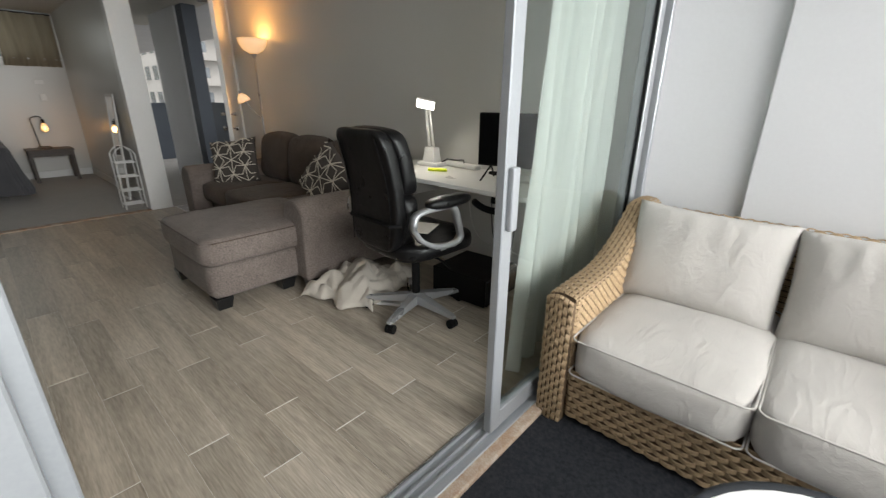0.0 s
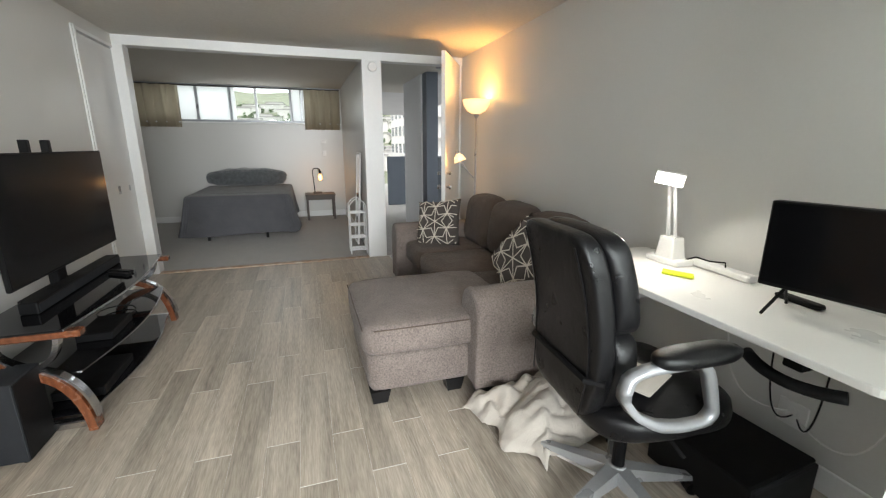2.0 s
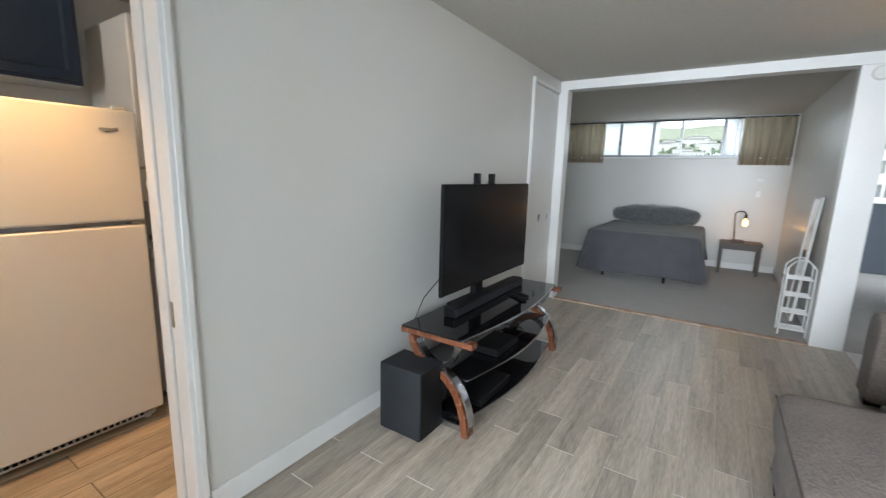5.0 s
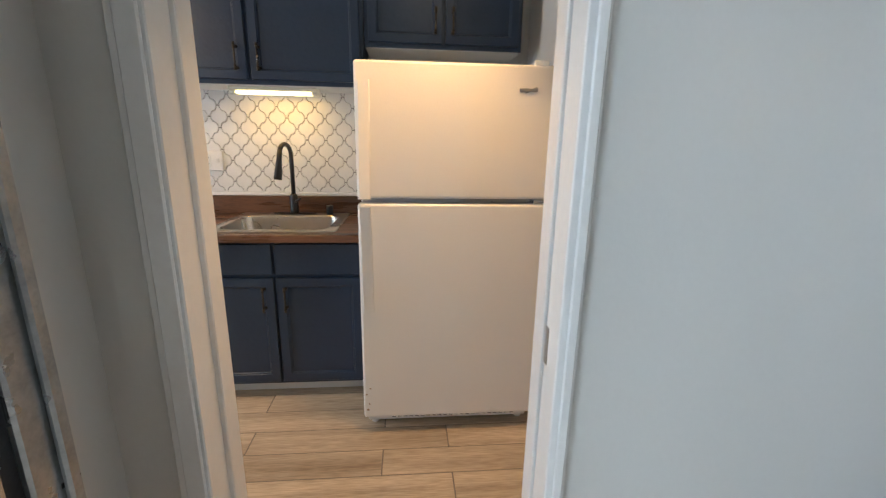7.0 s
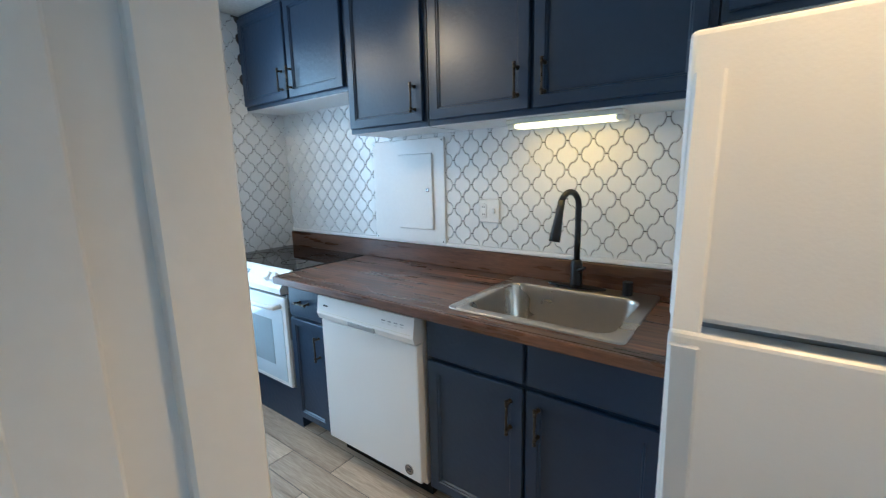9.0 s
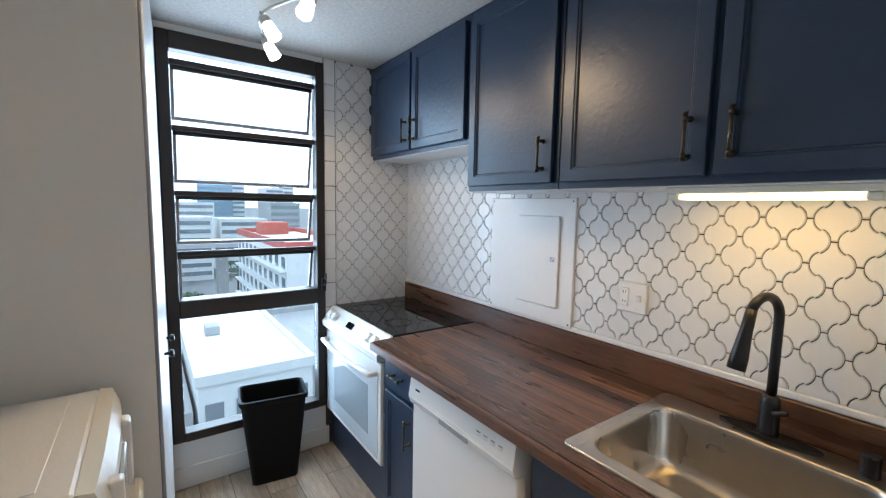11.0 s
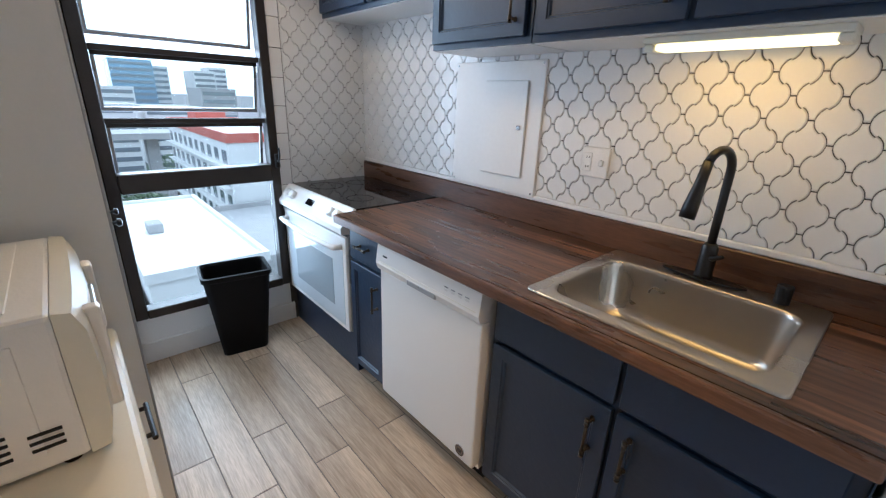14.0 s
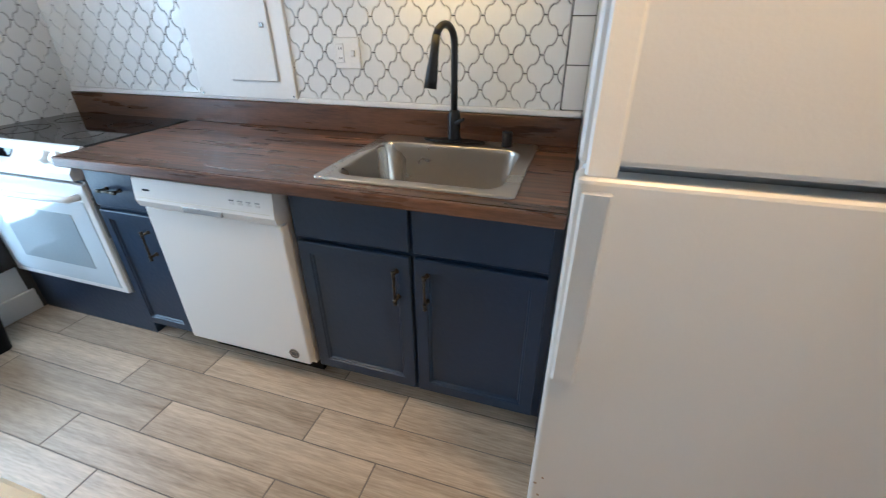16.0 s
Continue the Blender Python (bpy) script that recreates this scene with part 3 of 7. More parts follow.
pocket = fixed("door_1", solid(KW - 0.60, KW - 0.008, SOUTH - 0.096, SOUTH - 0.06, 0.015, 2.3, bevel=0.003), "white", "white pocket door slid back into the wall", "door")
bm = solid(KW - 0.0085, KW - 0.005, SOUTH - 0.09, SOUTH - 0.066, 0.80, 0.90, bevel=0.001)
part("latch", bm, "chrome", pocket, "satin metal edge pull")
# closed door in the far end of the south wall
casing("casing_bath", -4.86, 0.06)
d2 = fixed("door_2", solid(-5.63, -4.895, SOUTH - 0.05, SOUTH - 0.01, 0.01, 2.27, bevel=0.003), "white", "white flush sliding door, closed", "door")
part("finger_pull", solid(-5.26, -5.21, SOUTH - 0.012, SOUTH - 0.004, 0.92, 1.0, bevel=0.004), "grey", d2, "square metal finger pull")
part("finger_pull", solid(-5.50, -5.47, SOUTH - 0.012, SOUTH - 0.004, 0.93, 0.99, bevel=0.004), "grey", d2, "small metal lock plate")
fixed("trim_bath_head", solid(-5.64, -4.84, SOUTH - 0.06, SOUTH + 0.004, 2.285, 2.312), "white", "white track head above the sliding door", "trim")

# sliding glass door to the lanai
slide = fixed("door_3", solid(DOOR - 0.06, DOOR + 0.07, SOUTH, NORTH, -0.03, 0.004, bevel=0.003), "alu", "aluminium sliding glass door with its track", "door")
bm = bmesh.new()
for x in (-0.04, -0.005, 0.03):
    box(bm, DOOR + x - 0.003, DOOR + x + 0.003, SOUTH + 0.05, NORTH - 0.05, 0.003, 0.018)
part("track_rail", bm, "alu", slide)
part("head_rail", solid(DOOR - 0.06, DOOR + 0.07, -0.875, NORTH, 2.34, CEIL + 0.04, bevel=0.003), "alu", slide)
part("threshold", solid(DOOR + 0.06, DOOR + 0.115, SOUTH + 0.4, NORTH - 0.06, -0.03, -0.002, bevel=0.006), "rust", slide, "stained pale threshold strip with rust marks")


def door_panel(y0, y1, x, name):
    p = fixed(name, solid(x - 0.018, x + 0.018, y0, y0 + 0.062, 0.02, 2.34, bevel=0.004), "alu", "white aluminium framed glass door panel", "door")
    part("stile", solid(x - 0.018, x + 0.018, y1 - 0.062, y1, 0.02, 2.34, bevel=0.004), "alu", p)
    part("rail", solid(x - 0.016, x + 0.016, y0 + 0.062, y1 - 0.062, 0.02, 0.10, bevel=0.003), "alu", p)
    part("rail", solid(x - 0.016, x + 0.016, y0 + 0.062, y1 - 0.062, 2.27, 2.34, bevel=0.003), "alu", p)
    bead = bmesh.new()
    box(bead, x - 0.010, x + 0.010, y0 + 0.062, y0 + 0.070, 0.10, 2.27)
    box(bead, x - 0.010, x + 0.010, y1 - 0.070, y1 - 0.062, 0.10, 2.27)
    part("gasket", bead, "blackpl", p)
    g = part("pane", solid(x - 0.003, x + 0.003, y0 + 0.07, y1 - 0.07, 0.10, 2.27), "glassg", p, "clear door glass")
    g.visible_shadow = False
    return p


pr = door_panel(1.20, 2.46, DOOR + 0.03, "door_4")
pl = door_panel(-0.67, 0.055, DOOR + 0.03, "door_5")
lock = solid(DOOR + 0.048, DOOR + 0.07, 1.215, 1.255, 0.86, 1.07, bevel=0.006, seg=2)
part("lock", lock, "alu", pr, "white latch plate with pull")
door_panel(-0.528, 0.085, DOOR - 0.02, "door_6")
bm = bmesh.new()
box(bm, DOOR - 0.06, DOOR + 0.07, NORTH - 0.05, NORTH, 0, 2.34, bevel=0.004)
part("side_jamb", bm, "alu", slide)
bm = bmesh.new()
box(bm, DOOR - 0.125, DOOR + 0.07, -0.735, -0.675, 0, 2.34, bevel=0.004)
box(bm, DOOR - 0.137, DOOR - 0.125, -0.738, -0.715, 0, 2.34, bevel=0.004)
sj = part("side_jamb", bm, "mill", slide)
fixed("wall_door_return", solid(DOOR + 0.04, DOOR + 0.07, SOUTH, -0.736, 0, CEIL), "wall", "grey painted return beside the glass door", "wall")
part("keeper_channel", solid(DOOR - 0.115, DOOR, -0.675, -0.65, 0.02, 2.34), "charcoal", sj, "dark recessed channel")
part("back_plate", solid(DOOR - 0.105, DOOR - 0.004, -0.625, -0.53, 0.02, 2.34), "mill", sj, "grey rail behind the keepers")
part("keeper_strip", solid(DOOR - 0.12, DOOR, -0.65, -0.625, 0.02, 2.34, bevel=0.002), "chrome", sj, "bright metal keeper strip")
for k in range(5):
    z = 0.64 + 0.093 * k
    hk = bmesh.new()
    tube(hk, arc((DOOR - 0.124, -0.64, z + 0.045), (DOOR - 0.126, -0.59, z + 0.05), (DOOR - 0.124, -0.597, z), 8), 0.008, 8)
    tube(hk, [(DOOR - 0.124, -0.597, z), (DOOR - 0.124, -0.61, z - 0.012)], 0.007, 8)
    part("keeper_hook", hk, "chrome", sj, "bright metal keeper hook", smooth=True)
    part("screw", turned([(0.004, 0), (0.003, 0.002), (0, 0.002)], n=10), "charcoal", sj).matrix_basis = pose(DOOR - 0.12, -0.637, z - 0.03, 0, -90, 0)

# lanai edge
fixed("lanai_parapet", solid(2.2, 2.32, -0.7, NORTH, -0.25, 0.95, bevel=0.01), "lanai", "white lanai parapet", "parapet")
fixed("wall_lanai_south", solid(DOOR + 0.08, 2.3, -0.70, -0.66, -0.2, CEIL + 0.04), "lanai", "white painted lanai wall", "wall")

# corridor outside the entry
fixed("walkway", solid(-16, WEST - 0.0, 1.53, 4.2, -0.25, -0.01), "carpet", "grey walkway surface", "floor")
fixed("walkway_soffit", solid(-16, WEST - 0.14, 1.53, 4.2, CEIL + 0.02, CEIL + 0.2), "bwall", "grey walkway soffit", "ceiling")
fixed("wall_walkway_pier", solid(-8.1, -6.95, 2.38, 2.56, -0.01, CEIL + 0.02), "bwall", "pale grey pier on the walkway", "wall")
fixed("wall_walkway_dark", solid(-6.93, -6.7, 2.40, 2.575, -0.01, CEIL + 0.02), "bdark", "dark blue-grey pier edge", "wall")
for nm, b in (("railing_1", (-10.4, -10.3, 1.6, 2.32, -0.01, 1.12)), ("railing_2", (-10.4, -10.3, 2.48, 3.9, -0.01, 1.12)), ("railing_3", (-9.0, -6.0, 3.2, 3.3, -0.01, 1.15))):
    fixed(nm, solid(*b, bevel=0.01), "bdark", "dark blue-grey solid railing panel", "railing")

# ---- kitchen window ----
win = fixed("window_1", solid(WX - 0.02, WX + 0.06, wy1 - 0.055, wy1, wz0, wz1, bevel=0.004), "bronze", "dark bronze jalousie awning window, vents tilted open", "window")
part("window_frame", solid(WX - 0.02, WX + 0.06, wy0, wy0 + 0.05, wz0, wz1, bevel=0.004), "bronze", win)
part("window_frame", solid(WX - 0.02, WX + 0.06, wy0 + 0.05, wy1 - 0.055, wz1 - 0.085, wz1, bevel=0.004), "bronze", win)
part("window_frame", solid(WX - 0.025, WX + 0.06, wy0 + 0.05, wy1 - 0.055, wz0, wz0 + 0.05, bevel=0.004), "bronze", win)
part("mid_rail", solid(WX - 0.03, WX + 0.06, wy0 + 0.05, wy1 - 0.055, 0.945, 1.04, bevel=0.005), "bronze", win)
gy0, gy1 = wy0 + 0.052, wy1 - 0.057
p = part("pane", solid(WX + 0.02, WX + 0.025, gy0, gy1, wz0 + 0.05, 0.945), "glass", win, "large clear lower pane")
p.visible_shadow = False
for zt in (2.255, 1.93, 1.60, 1.285):
    part("meeting_rail", solid(WX + 0.0, WX + 0.035, gy0, gy1, zt - 0.013, zt + 0.013, bevel=0.003), "bronze", win)
    sash = part("vent_sash", solid(WX + 0.03, WX + 0.05, gy0 + 0.004, gy1 - 0.004, -0.012, 0.012, bevel=0.003), "bronze", win)
    drop = 0.24
    f = bmesh.new()
    box(f, -0.008, 0.008, gy0 + 0.004, gy1 - 0.004, -drop - 0.02, -drop, bevel=0.002)
    box(f, -0.008, 0.008, gy0 + 0.004, gy0 + 0.02, -drop, -0.01, bevel=0.002)
    box(f, -0.008, 0.008, gy1 - 0.02, gy1 - 0.004, -drop, -0.01, bevel=0.002)
    fr = part("vent_frame", f, "grey", sash)
    g = part("pane", solid(-0.002, 0.002, gy0 + 0.02, gy1 - 0.02, -drop, -0.01), "glass", sash)
    g.visible_shadow = False
    sash.matrix_world = pose(0, 0, zt - 0.02)
    for o in (fr, g):
        o.matrix_basis = pose(WX + 0.045, 0, 0, 0, -13, 0)
ck = bmesh.new()
box(ck, WX - 0.05, WX - 0.02, wy0 + 0.006, wy0 + 0.03, 1.02, 1.10, bevel=0.004)
tube(ck, arc((WX - 0.045, wy0 + 0.02, 1.06), (WX - 0.09, wy0 + 0.02, 1.06), (WX - 0.08, wy0 + 0.02, 1.14)), 0.006)
part("crank_handle", ck, "black", win)

# ---- kitchen cabinets ----
CF = -2.235


def shaker(name, parent, x0, x1, z0, z1, y, handle=None, horizontal=False, border=0.058):
    """A frame and panel door facing north; handle: x and z of its middle."""
    bm = solid(x0, x1, y - 0.02, y, z0, z1, bevel=0.0025)
    face = max((f for f in bm.faces if f.normal.y > 0.9), key=lambda f: f.calc_area())
    bmesh.ops.inset_region(bm, faces=[face], thickness=border - 0.0025, depth=0.0)
    bmesh.ops.inset_region(bm, faces=[face], thickness=0.004, depth=-0.005)
    bmesh.ops.inset_region(bm, faces=[face], thickness=0.006, depth=0.0)
    bmesh.ops.inset_region(bm, faces=[face], thickness=0.006, depth=-0.007)
    d = part(name, bm, "navy", parent)
    if handle:
        pull(d, handle[0], y, handle[1], horizontal)
    return d


def pull(parent, x, y, z, horizontal=False, half=0.064):
    bm = bmesh.new()
    u = Vector((1, 0, 0)) if horizontal else Vector((0, 0, 1))
    c = Vector((x, y, z))
    out = Vector((0, 0.03, 0))
    tube(bm, [c + out - u * half, c + out + u * half], 0.005, 8)
    for s in (-1, 1):
        e = c + u * s * half * 0.78
        tube(bm, [e - out * 0.06, e + out * 0.12, e + out * 0.3, e + out], 0.005, 8, [0.009, 0.0085, 0.005, 0.0055])
        tube(bm, [c + out + u * s * (half - 0.004), c + out + u * s * (half + 0.001)], 0.0075, 8)
        tube(bm, [c + out + u * s * (half * 0.78 - 0.007), c + out + u * s * (half * 0.78 + 0.007)], 0.0072, 8)
    return part("handle", bm, "pullmetal", parent, "slim dark bronze bar handle", smooth=True)


def slab_front(name, parent, x0, x1, z0, z1, y, handle=None):
    d = part(name, solid(x0, x1, y - 0.02, y, z0, z1, bevel=0.003), "navy", parent)
    if handle:
        pull(d, handle[0], y, handle[1], True, 0.045)
    return d


def base_unit(x0, x1, label, top_z=0.875):
    t = thing("base_cabinet", pose((x0 + x1) / 2, -2.5, 0), label, "cabinet", "navy base cabinets")
    dx, dy = (x0 + x1) / 2, -2.5
    body = bmesh.new()
    box(body, x0 - dx, x1 - dx, -2.82 - dy, CF - 0.022 - dy, 0.085, top_z)
    part("body", body, "navy", t)
    if top_z < 0.8:
        part("face_frame", solid(x0 - dx, x1 - dx, CF - 0.042 - dy, CF - 0.022 - dy, top_z, 0.875), "navy", t)
        for a in (x0 - dx, x1 - dx - 0.018):
            part("side_panel", solid(a, a + 0.018, -2.82 - dy, CF - 0.043 - dy, top_z, 0.875), "navy", t)
    part("toe_kick", solid(x0 - dx, x1 - dx, -2.78 - dy, -2.335 - dy, 0.0, 0.084), "white", t, "white kick board")
    return t, dx, dy


t, dx, dy = base_unit(-1.10, -0.205, "navy painted double-door sink cabinet with two drawer fronts", 0.70)
for x0, x1, hx in ((-1.075, -0.655, -0.70), (-0.64, -0.225, -0.595)):
    slab_front("drawer_front", t, x0 - dx, x1 - dx, 0.70, 0.855, CF - dy)
    shaker("door", t, x0 - dx, x1 - dx, 0.105, 0.68, CF - dy, (hx - dx, 0.575))
t, dx, dy = base_unit(0.425, 0.735, "narrow navy painted cabinet with one drawer and one door")
slab_front("drawer_front", t, 0.445 - dx, 0.715 - dx, 0.70, 0.855, CF - dy, (0.58 - dx, 0.78))
shaker("door", t, 0.445 - dx, 0.715 - dx, 0.105, 0.68, CF - dy, (0.48 - dx, 0.56), border=0.05)
one("stove_base_panel", solid(0.745, 1.53, -2.40, -2.275, 0.0, 0.235), "navy", "navy painted filler panel under the built-in stove", "panel")
one("cabinet_end_panel", solid(-1.103, -1.1005, -2.82, CF, 0.0, 0.875), "navy", "navy cabinet end panel next to the refrigerator", "panel")

UF = -2.545


def upper_unit(x0, x1, z0, label, doors, depth=0.31):
    dx, dy = (x0 + x1) / 2, UF - depth
    t = thing("wall_cabinet", pose(dx, dy, z0), label, "cabinet", "navy wall cabinets")
    h = CEIL + 0.018 - z0
    part("body", solid(x0 - dx, x1 - dx, max(-2.838 - dy, -0.001), UF - 0.022 - dy, 0, h), "navy", t)
    part("underside", solid(x0 - dx + 0.004, x1 - dx - 0.004, max(-2.836 - dy, 0.001), UF - 0.03 - dy, -0.004, -0.0005), "white", t, "unpainted pale underside")
    for a, b, hx in doors:
        shaker("door", t, a - dx, b - dx, 0.022, h - 0.03, UF - dy, None if hx is None else (hx - dx, 0.125))
    return t


upper_unit(0.525, 1.53, 1.85, "short navy painted wall cabinet above the stove", ((1.035, 1.515, 1.075), (0.545, 1.015, 0.985)))
upper_unit(0.0, 0.52, 1.63, "single-door navy painted wall cabinet", ((0.02, 0.505, 0.06),))
upper_unit(-1.09, -0.005, 1.63, "double-door navy painted wall cabinet above the sink", ((-0.50, -0.025, -0.455), (-1.07, -0.52, -0.565)))
upper_unit(-1.92, -1.095, 1.83, "navy painted cabinet above the refrigerator", ((-1.495, -1.115, -1.46), (-1.90, -1.515, -1.55)), 0.30)

# worktop: strips of butcher block
top = thing("countertop", pose(-0.18, -2.5, 0.876), "walnut-stained butcher block countertop with an upstand", "countertop")
SX0, SX1, SY0, SY1 = -0.935, -0.345, -2.775, -2.262
random.seed(4)


def strips(x0, x1, y0, y1, z0, z1, w=0.042):
    n = max(1, round((y1 - y0) / w))
    for k in range(n):
        a, b = y0 + (y1 - y0) * k / n, y0 + (y1 - y0) * (k + 1) / n
        x = x0
        while x < x1 - 0.001:
            e = min(x1, x + random.uniform(0.25, 0.6))
            if x1 - e < 0.12:
                e = x1
            s = part("stave", solid(-(e - x) / 2, (e - x) / 2, -(b - a) / 2, (b - a) / 2, 0, z1 - z0), "wallnut", top)
            s.location = ((x + e) / 2 + 0.18, (a + b) / 2 + 2.5, z0 - 0.876)
            x = e


strips(-1.10, SX0, -2.82, -2.19, 0.878, 0.914)
strips(SX1, 0.742, -2.82, -2.19, 0.878, 0.914)
strips(SX0, SX1, SY1, -2.19, 0.878, 0.914)
strips(SX0, SX1, -2.82, SY0, 0.878, 0.914)
part("front_edge", solid(-1.10 + 0.18, 0.742 + 0.18, -2.19 + 2.5, -2.168 + 2.5, 0.0, 0.038, bevel=0.006, seg=2), "wallnut", top)
up = bmesh.new()
box(up, -1.10 + 0.18, 1.53 + 0.18, -2.838 + 2.5, -2.818 + 2.5, 0.038, 0.145, bevel=0.003)
part("upstand", up, "wallnut", top)
fixed("trim_backsplash", solid(-1.10, 1.53, -2.841, -2.826, 1.0225, 1.046, bevel=0.004), "white", "white caulked trim above the upstand", "trim")

# sink
sink = thing("sink", pose(-0.64, -2.52, 0.915), "drop-in stainless steel single-bowl sink", "sink")
bm = bmesh.new()


def rounded(cx, cy, hx, hy, r, z, k=6):
    pts = []
    for sx, sy, a0 in ((1, 1, 0), (-1, 1, 90), (-1, -1, 180), (1, -1, 270)):
        for i in range(k + 1):
            a = radians(a0 + 90 * i / k)
            pts.append((cx + sx * (hx - r) + r * math.cos(a), cy + sy * (hy - r) + r * math.sin(a), z))
    return pts


rings = [rounded(0, 0, hx, hy, r, z) if k < 4 else rounded(0, 0.03, hx, hy, r, z) for k, (hx, hy, r, z) in enumerate((
    (0.318, 0.282, 0.02, 0.0), (0.3175, 0.2815, 0.02, 0.005), (0.3155, 0.2795, 0.02, 0.007), (0.313, 0.277, 0.02, 0.0072),
    (0.275, 0.212, 0.06, 0.0066), (0.271, 0.208, 0.06, 0.0056), (0.268, 0.205, 0.06, 0.002), (0.2665, 0.2035, 0.06, -0.008), (0.265, 0.202, 0.06, -0.02),
    (0.253, 0.190, 0.06, -0.145), (0.248, 0.185, 0.06, -0.165), (0.235, 0.172, 0.06, -0.178), (0.215, 0.155, 0.06, -0.181), (0.06, 0.05, 0.03, -0.185), (0.04, 0.04, 0.03, -0.186)))]
ring_sweep(bm, rings, True, False)
part("basin", bm, "steel", sink, smooth=True)
part("drain", turned([(0.056, 0), (0.056, 0.003), (0.04, 0.004), (0.038, -0.004), (0.0, -0.004)], (0, 0.03, -0.186)), "chrome", sink)
f = thing("faucet", pose(-0.635, -2.755, 0.924), "matte black pull-down kitchen faucet", "faucet")
part("base_plate", turned([(0.031, 0), (0.031, 0.004), (0.028, 0.007), (0, 0.007)], n=24), "black", f)
bpob = part("deck_plate", bmesh.new(), "black", f)
bm = bmesh.new()
extrude_xy(bm, [(0.125 * math.cos(a) * (1 - 0.1 * abs(math.sin(a))), 0.030 * math.sin(a)) for a in (2 * math.pi * k / 32 for k in range(32))], 0, 0.006)
bm.to_mesh(bpob.data)
bm.free()
part("body", turned([(0.027, 0.006), (0.025, 0.02), (0.024, 0.10), (0.02, 0.115), (0.014, 0.12)], n=20), "black", f, smooth=True)
neck = [(0, 0, 0.11), (0, 0, 0.2), (0, 0, 0.345)] + [(0, 0.062 - 0.062 * math.cos(a), 0.345 + 0.062 * math.sin(a)) for a in (math.pi * k / 12 for k in range(1, 11))]
part("neck", tubes([Vector((p[0] * 1 + p[1] * 0.25, p[1], p[2])) for p in neck], 0.0125, 12), "black", f, smooth=True)
e0, e1 = Vector((0.029, 0.1157, 0.376)), Vector((0.040, 0.155, 0.215))
part("spray_head", tubes([e0, e0.lerp(e1, 0.35), e0.lerp(e1, 0.8), e1], 0.015, 14, [0.0135, 0.015, 0.0215, 0.022]), "black", f, smooth=True)
part("lever", tubes([(0, 0.0, 0.075), (-0.02, 0.02, 0.078), (-0.05, 0.05, 0.098)], 0.007, 8, [0.017, 0.009, 0.006]), "black", f, smooth=True)
one("soap_dispenser_cap", turned([(0.02, 0), (0.02, 0.05), (0.018, 0.054), (0, 0.054)], n=18), "black", "matte black round cap on the sink deck", "cap", m=pose(-0.845, -2.745, 0.923))

# dishwasher
d = thing("dishwasher", pose(0.11, -2.5, 0), "white built-in dishwasher under the countertop", "dishwasher")
part("body", solid(-0.3, 0.3, -0.3, 0.25, 0.09, 0.86), "appl", d)
part("door", solid(-0.302, 0.302, 0.25, 0.29, 0.115, 0.74, bevel=0.006, seg=2), "appl", d)
cp = bmesh.new()
ring_sweep(cp, [[(x, 0.25, 0.745), (x, 0.302, 0.748), (x, 0.312, 0.775), (x, 0.30, 0.86), (x, 0.25, 0.865)] for x in (-0.302, 0.302)])
cpo = part("control_panel", cp, "appl", d)
part("pocket_handle", solid(-0.085, 0.085, 0.304, 0.3135, 0.752, 0.776, bevel=0.003), "grey", cpo, "pale grey recessed grip")
part("panel_line", solid(-0.285, 0.285, 0.3095, 0.3112, 0.787, 0.789), "cream", cpo)
part("name_bar", solid(0.225, 0.255, 0.3055, 0.3085, 0.815, 0.821), "charcoal", cpo)
for k in range(4):
    part("button", solid(-0.25 + 0.035 * k, -0.232 + 0.035 * k, 0.303, 0.3085, 0.808, 0.816, bevel=0.001), "plate", cpo)
    part("mark", solid(-0.25 + 0.035 * k, -0.232 + 0.035 * k, 0.303, 0.3072, 0.820, 0.824), "grey", cpo)
bdg = part("badge", turned([(0.024, 0), (0.024, 0.003), (0.0215, 0.0035), (0, 0.0035)], n=20), "chrome", d, "round emblem disc")
bdg.matrix_basis = pose(-0.235, 0.29, 0.16, -90, 0, 0)
part("emblem_ring", turned([(0.0205, 0.0036), (0.0205, 0.0042), (0.0175, 0.0042), (0.0175, 0.0036)], n=20, cap=False), "black", bdg)
for k in (-1, 0, 1):
    part("emblem_bar", solid(-0.012, 0.012, 0.006 * k - 0.0016, 0.006 * k + 0.0016, 0.0034, 0.0042), "black", bdg)
part("kick_plate", solid(-0.29, 0.29, 0.14, 0.2, 0.0, 0.1), "blackpl", d)

# stove
s = thing("stove", pose(1.14, -2.5, 0), "white slide-in electric stove with black glass cooktop", "stove")
part("body", solid(-0.38, 0.38, -0.3, 0.22, 0.236, 0.90), "appl", s)
part("cooktop", solid(-0.385, 0.385, -0.315, 0.205, 0.90, 0.918, bevel=0.004), "glassblk", s, "black ceramic glass cooktop")
for bx, by, br in ((-0.19, -0.16, 0.09), (0.2, -0.16, 0.075), (-0.19, 0.06, 0.075), (0.2, 0.06, 0.10)):
    part("burner_ring", turned([(br, 0), (br, 0.0006), (br - 0.004, 0.0006), (br - 0.004, 0)], (bx, by, 0.9182), 40, False), "charcoal", s)
cp = bmesh.new()
ring_sweep(cp, [[(x, 0.2, 0.79), (x, 0.285, 0.80), (x, 0.29, 0.83), (x, 0.215, 0.917), (x, 0.2, 0.918)] for x in (-0.385, 0.385)])
cpo = part("control_panel", cp, "appl", s)
part("display", solid(-0.04, 0.04, -0.018, 0.018, 0, 0.003), "glassblk", cpo).matrix_basis = pose(0.02, 0.252, 0.876, -49, 0, 0)
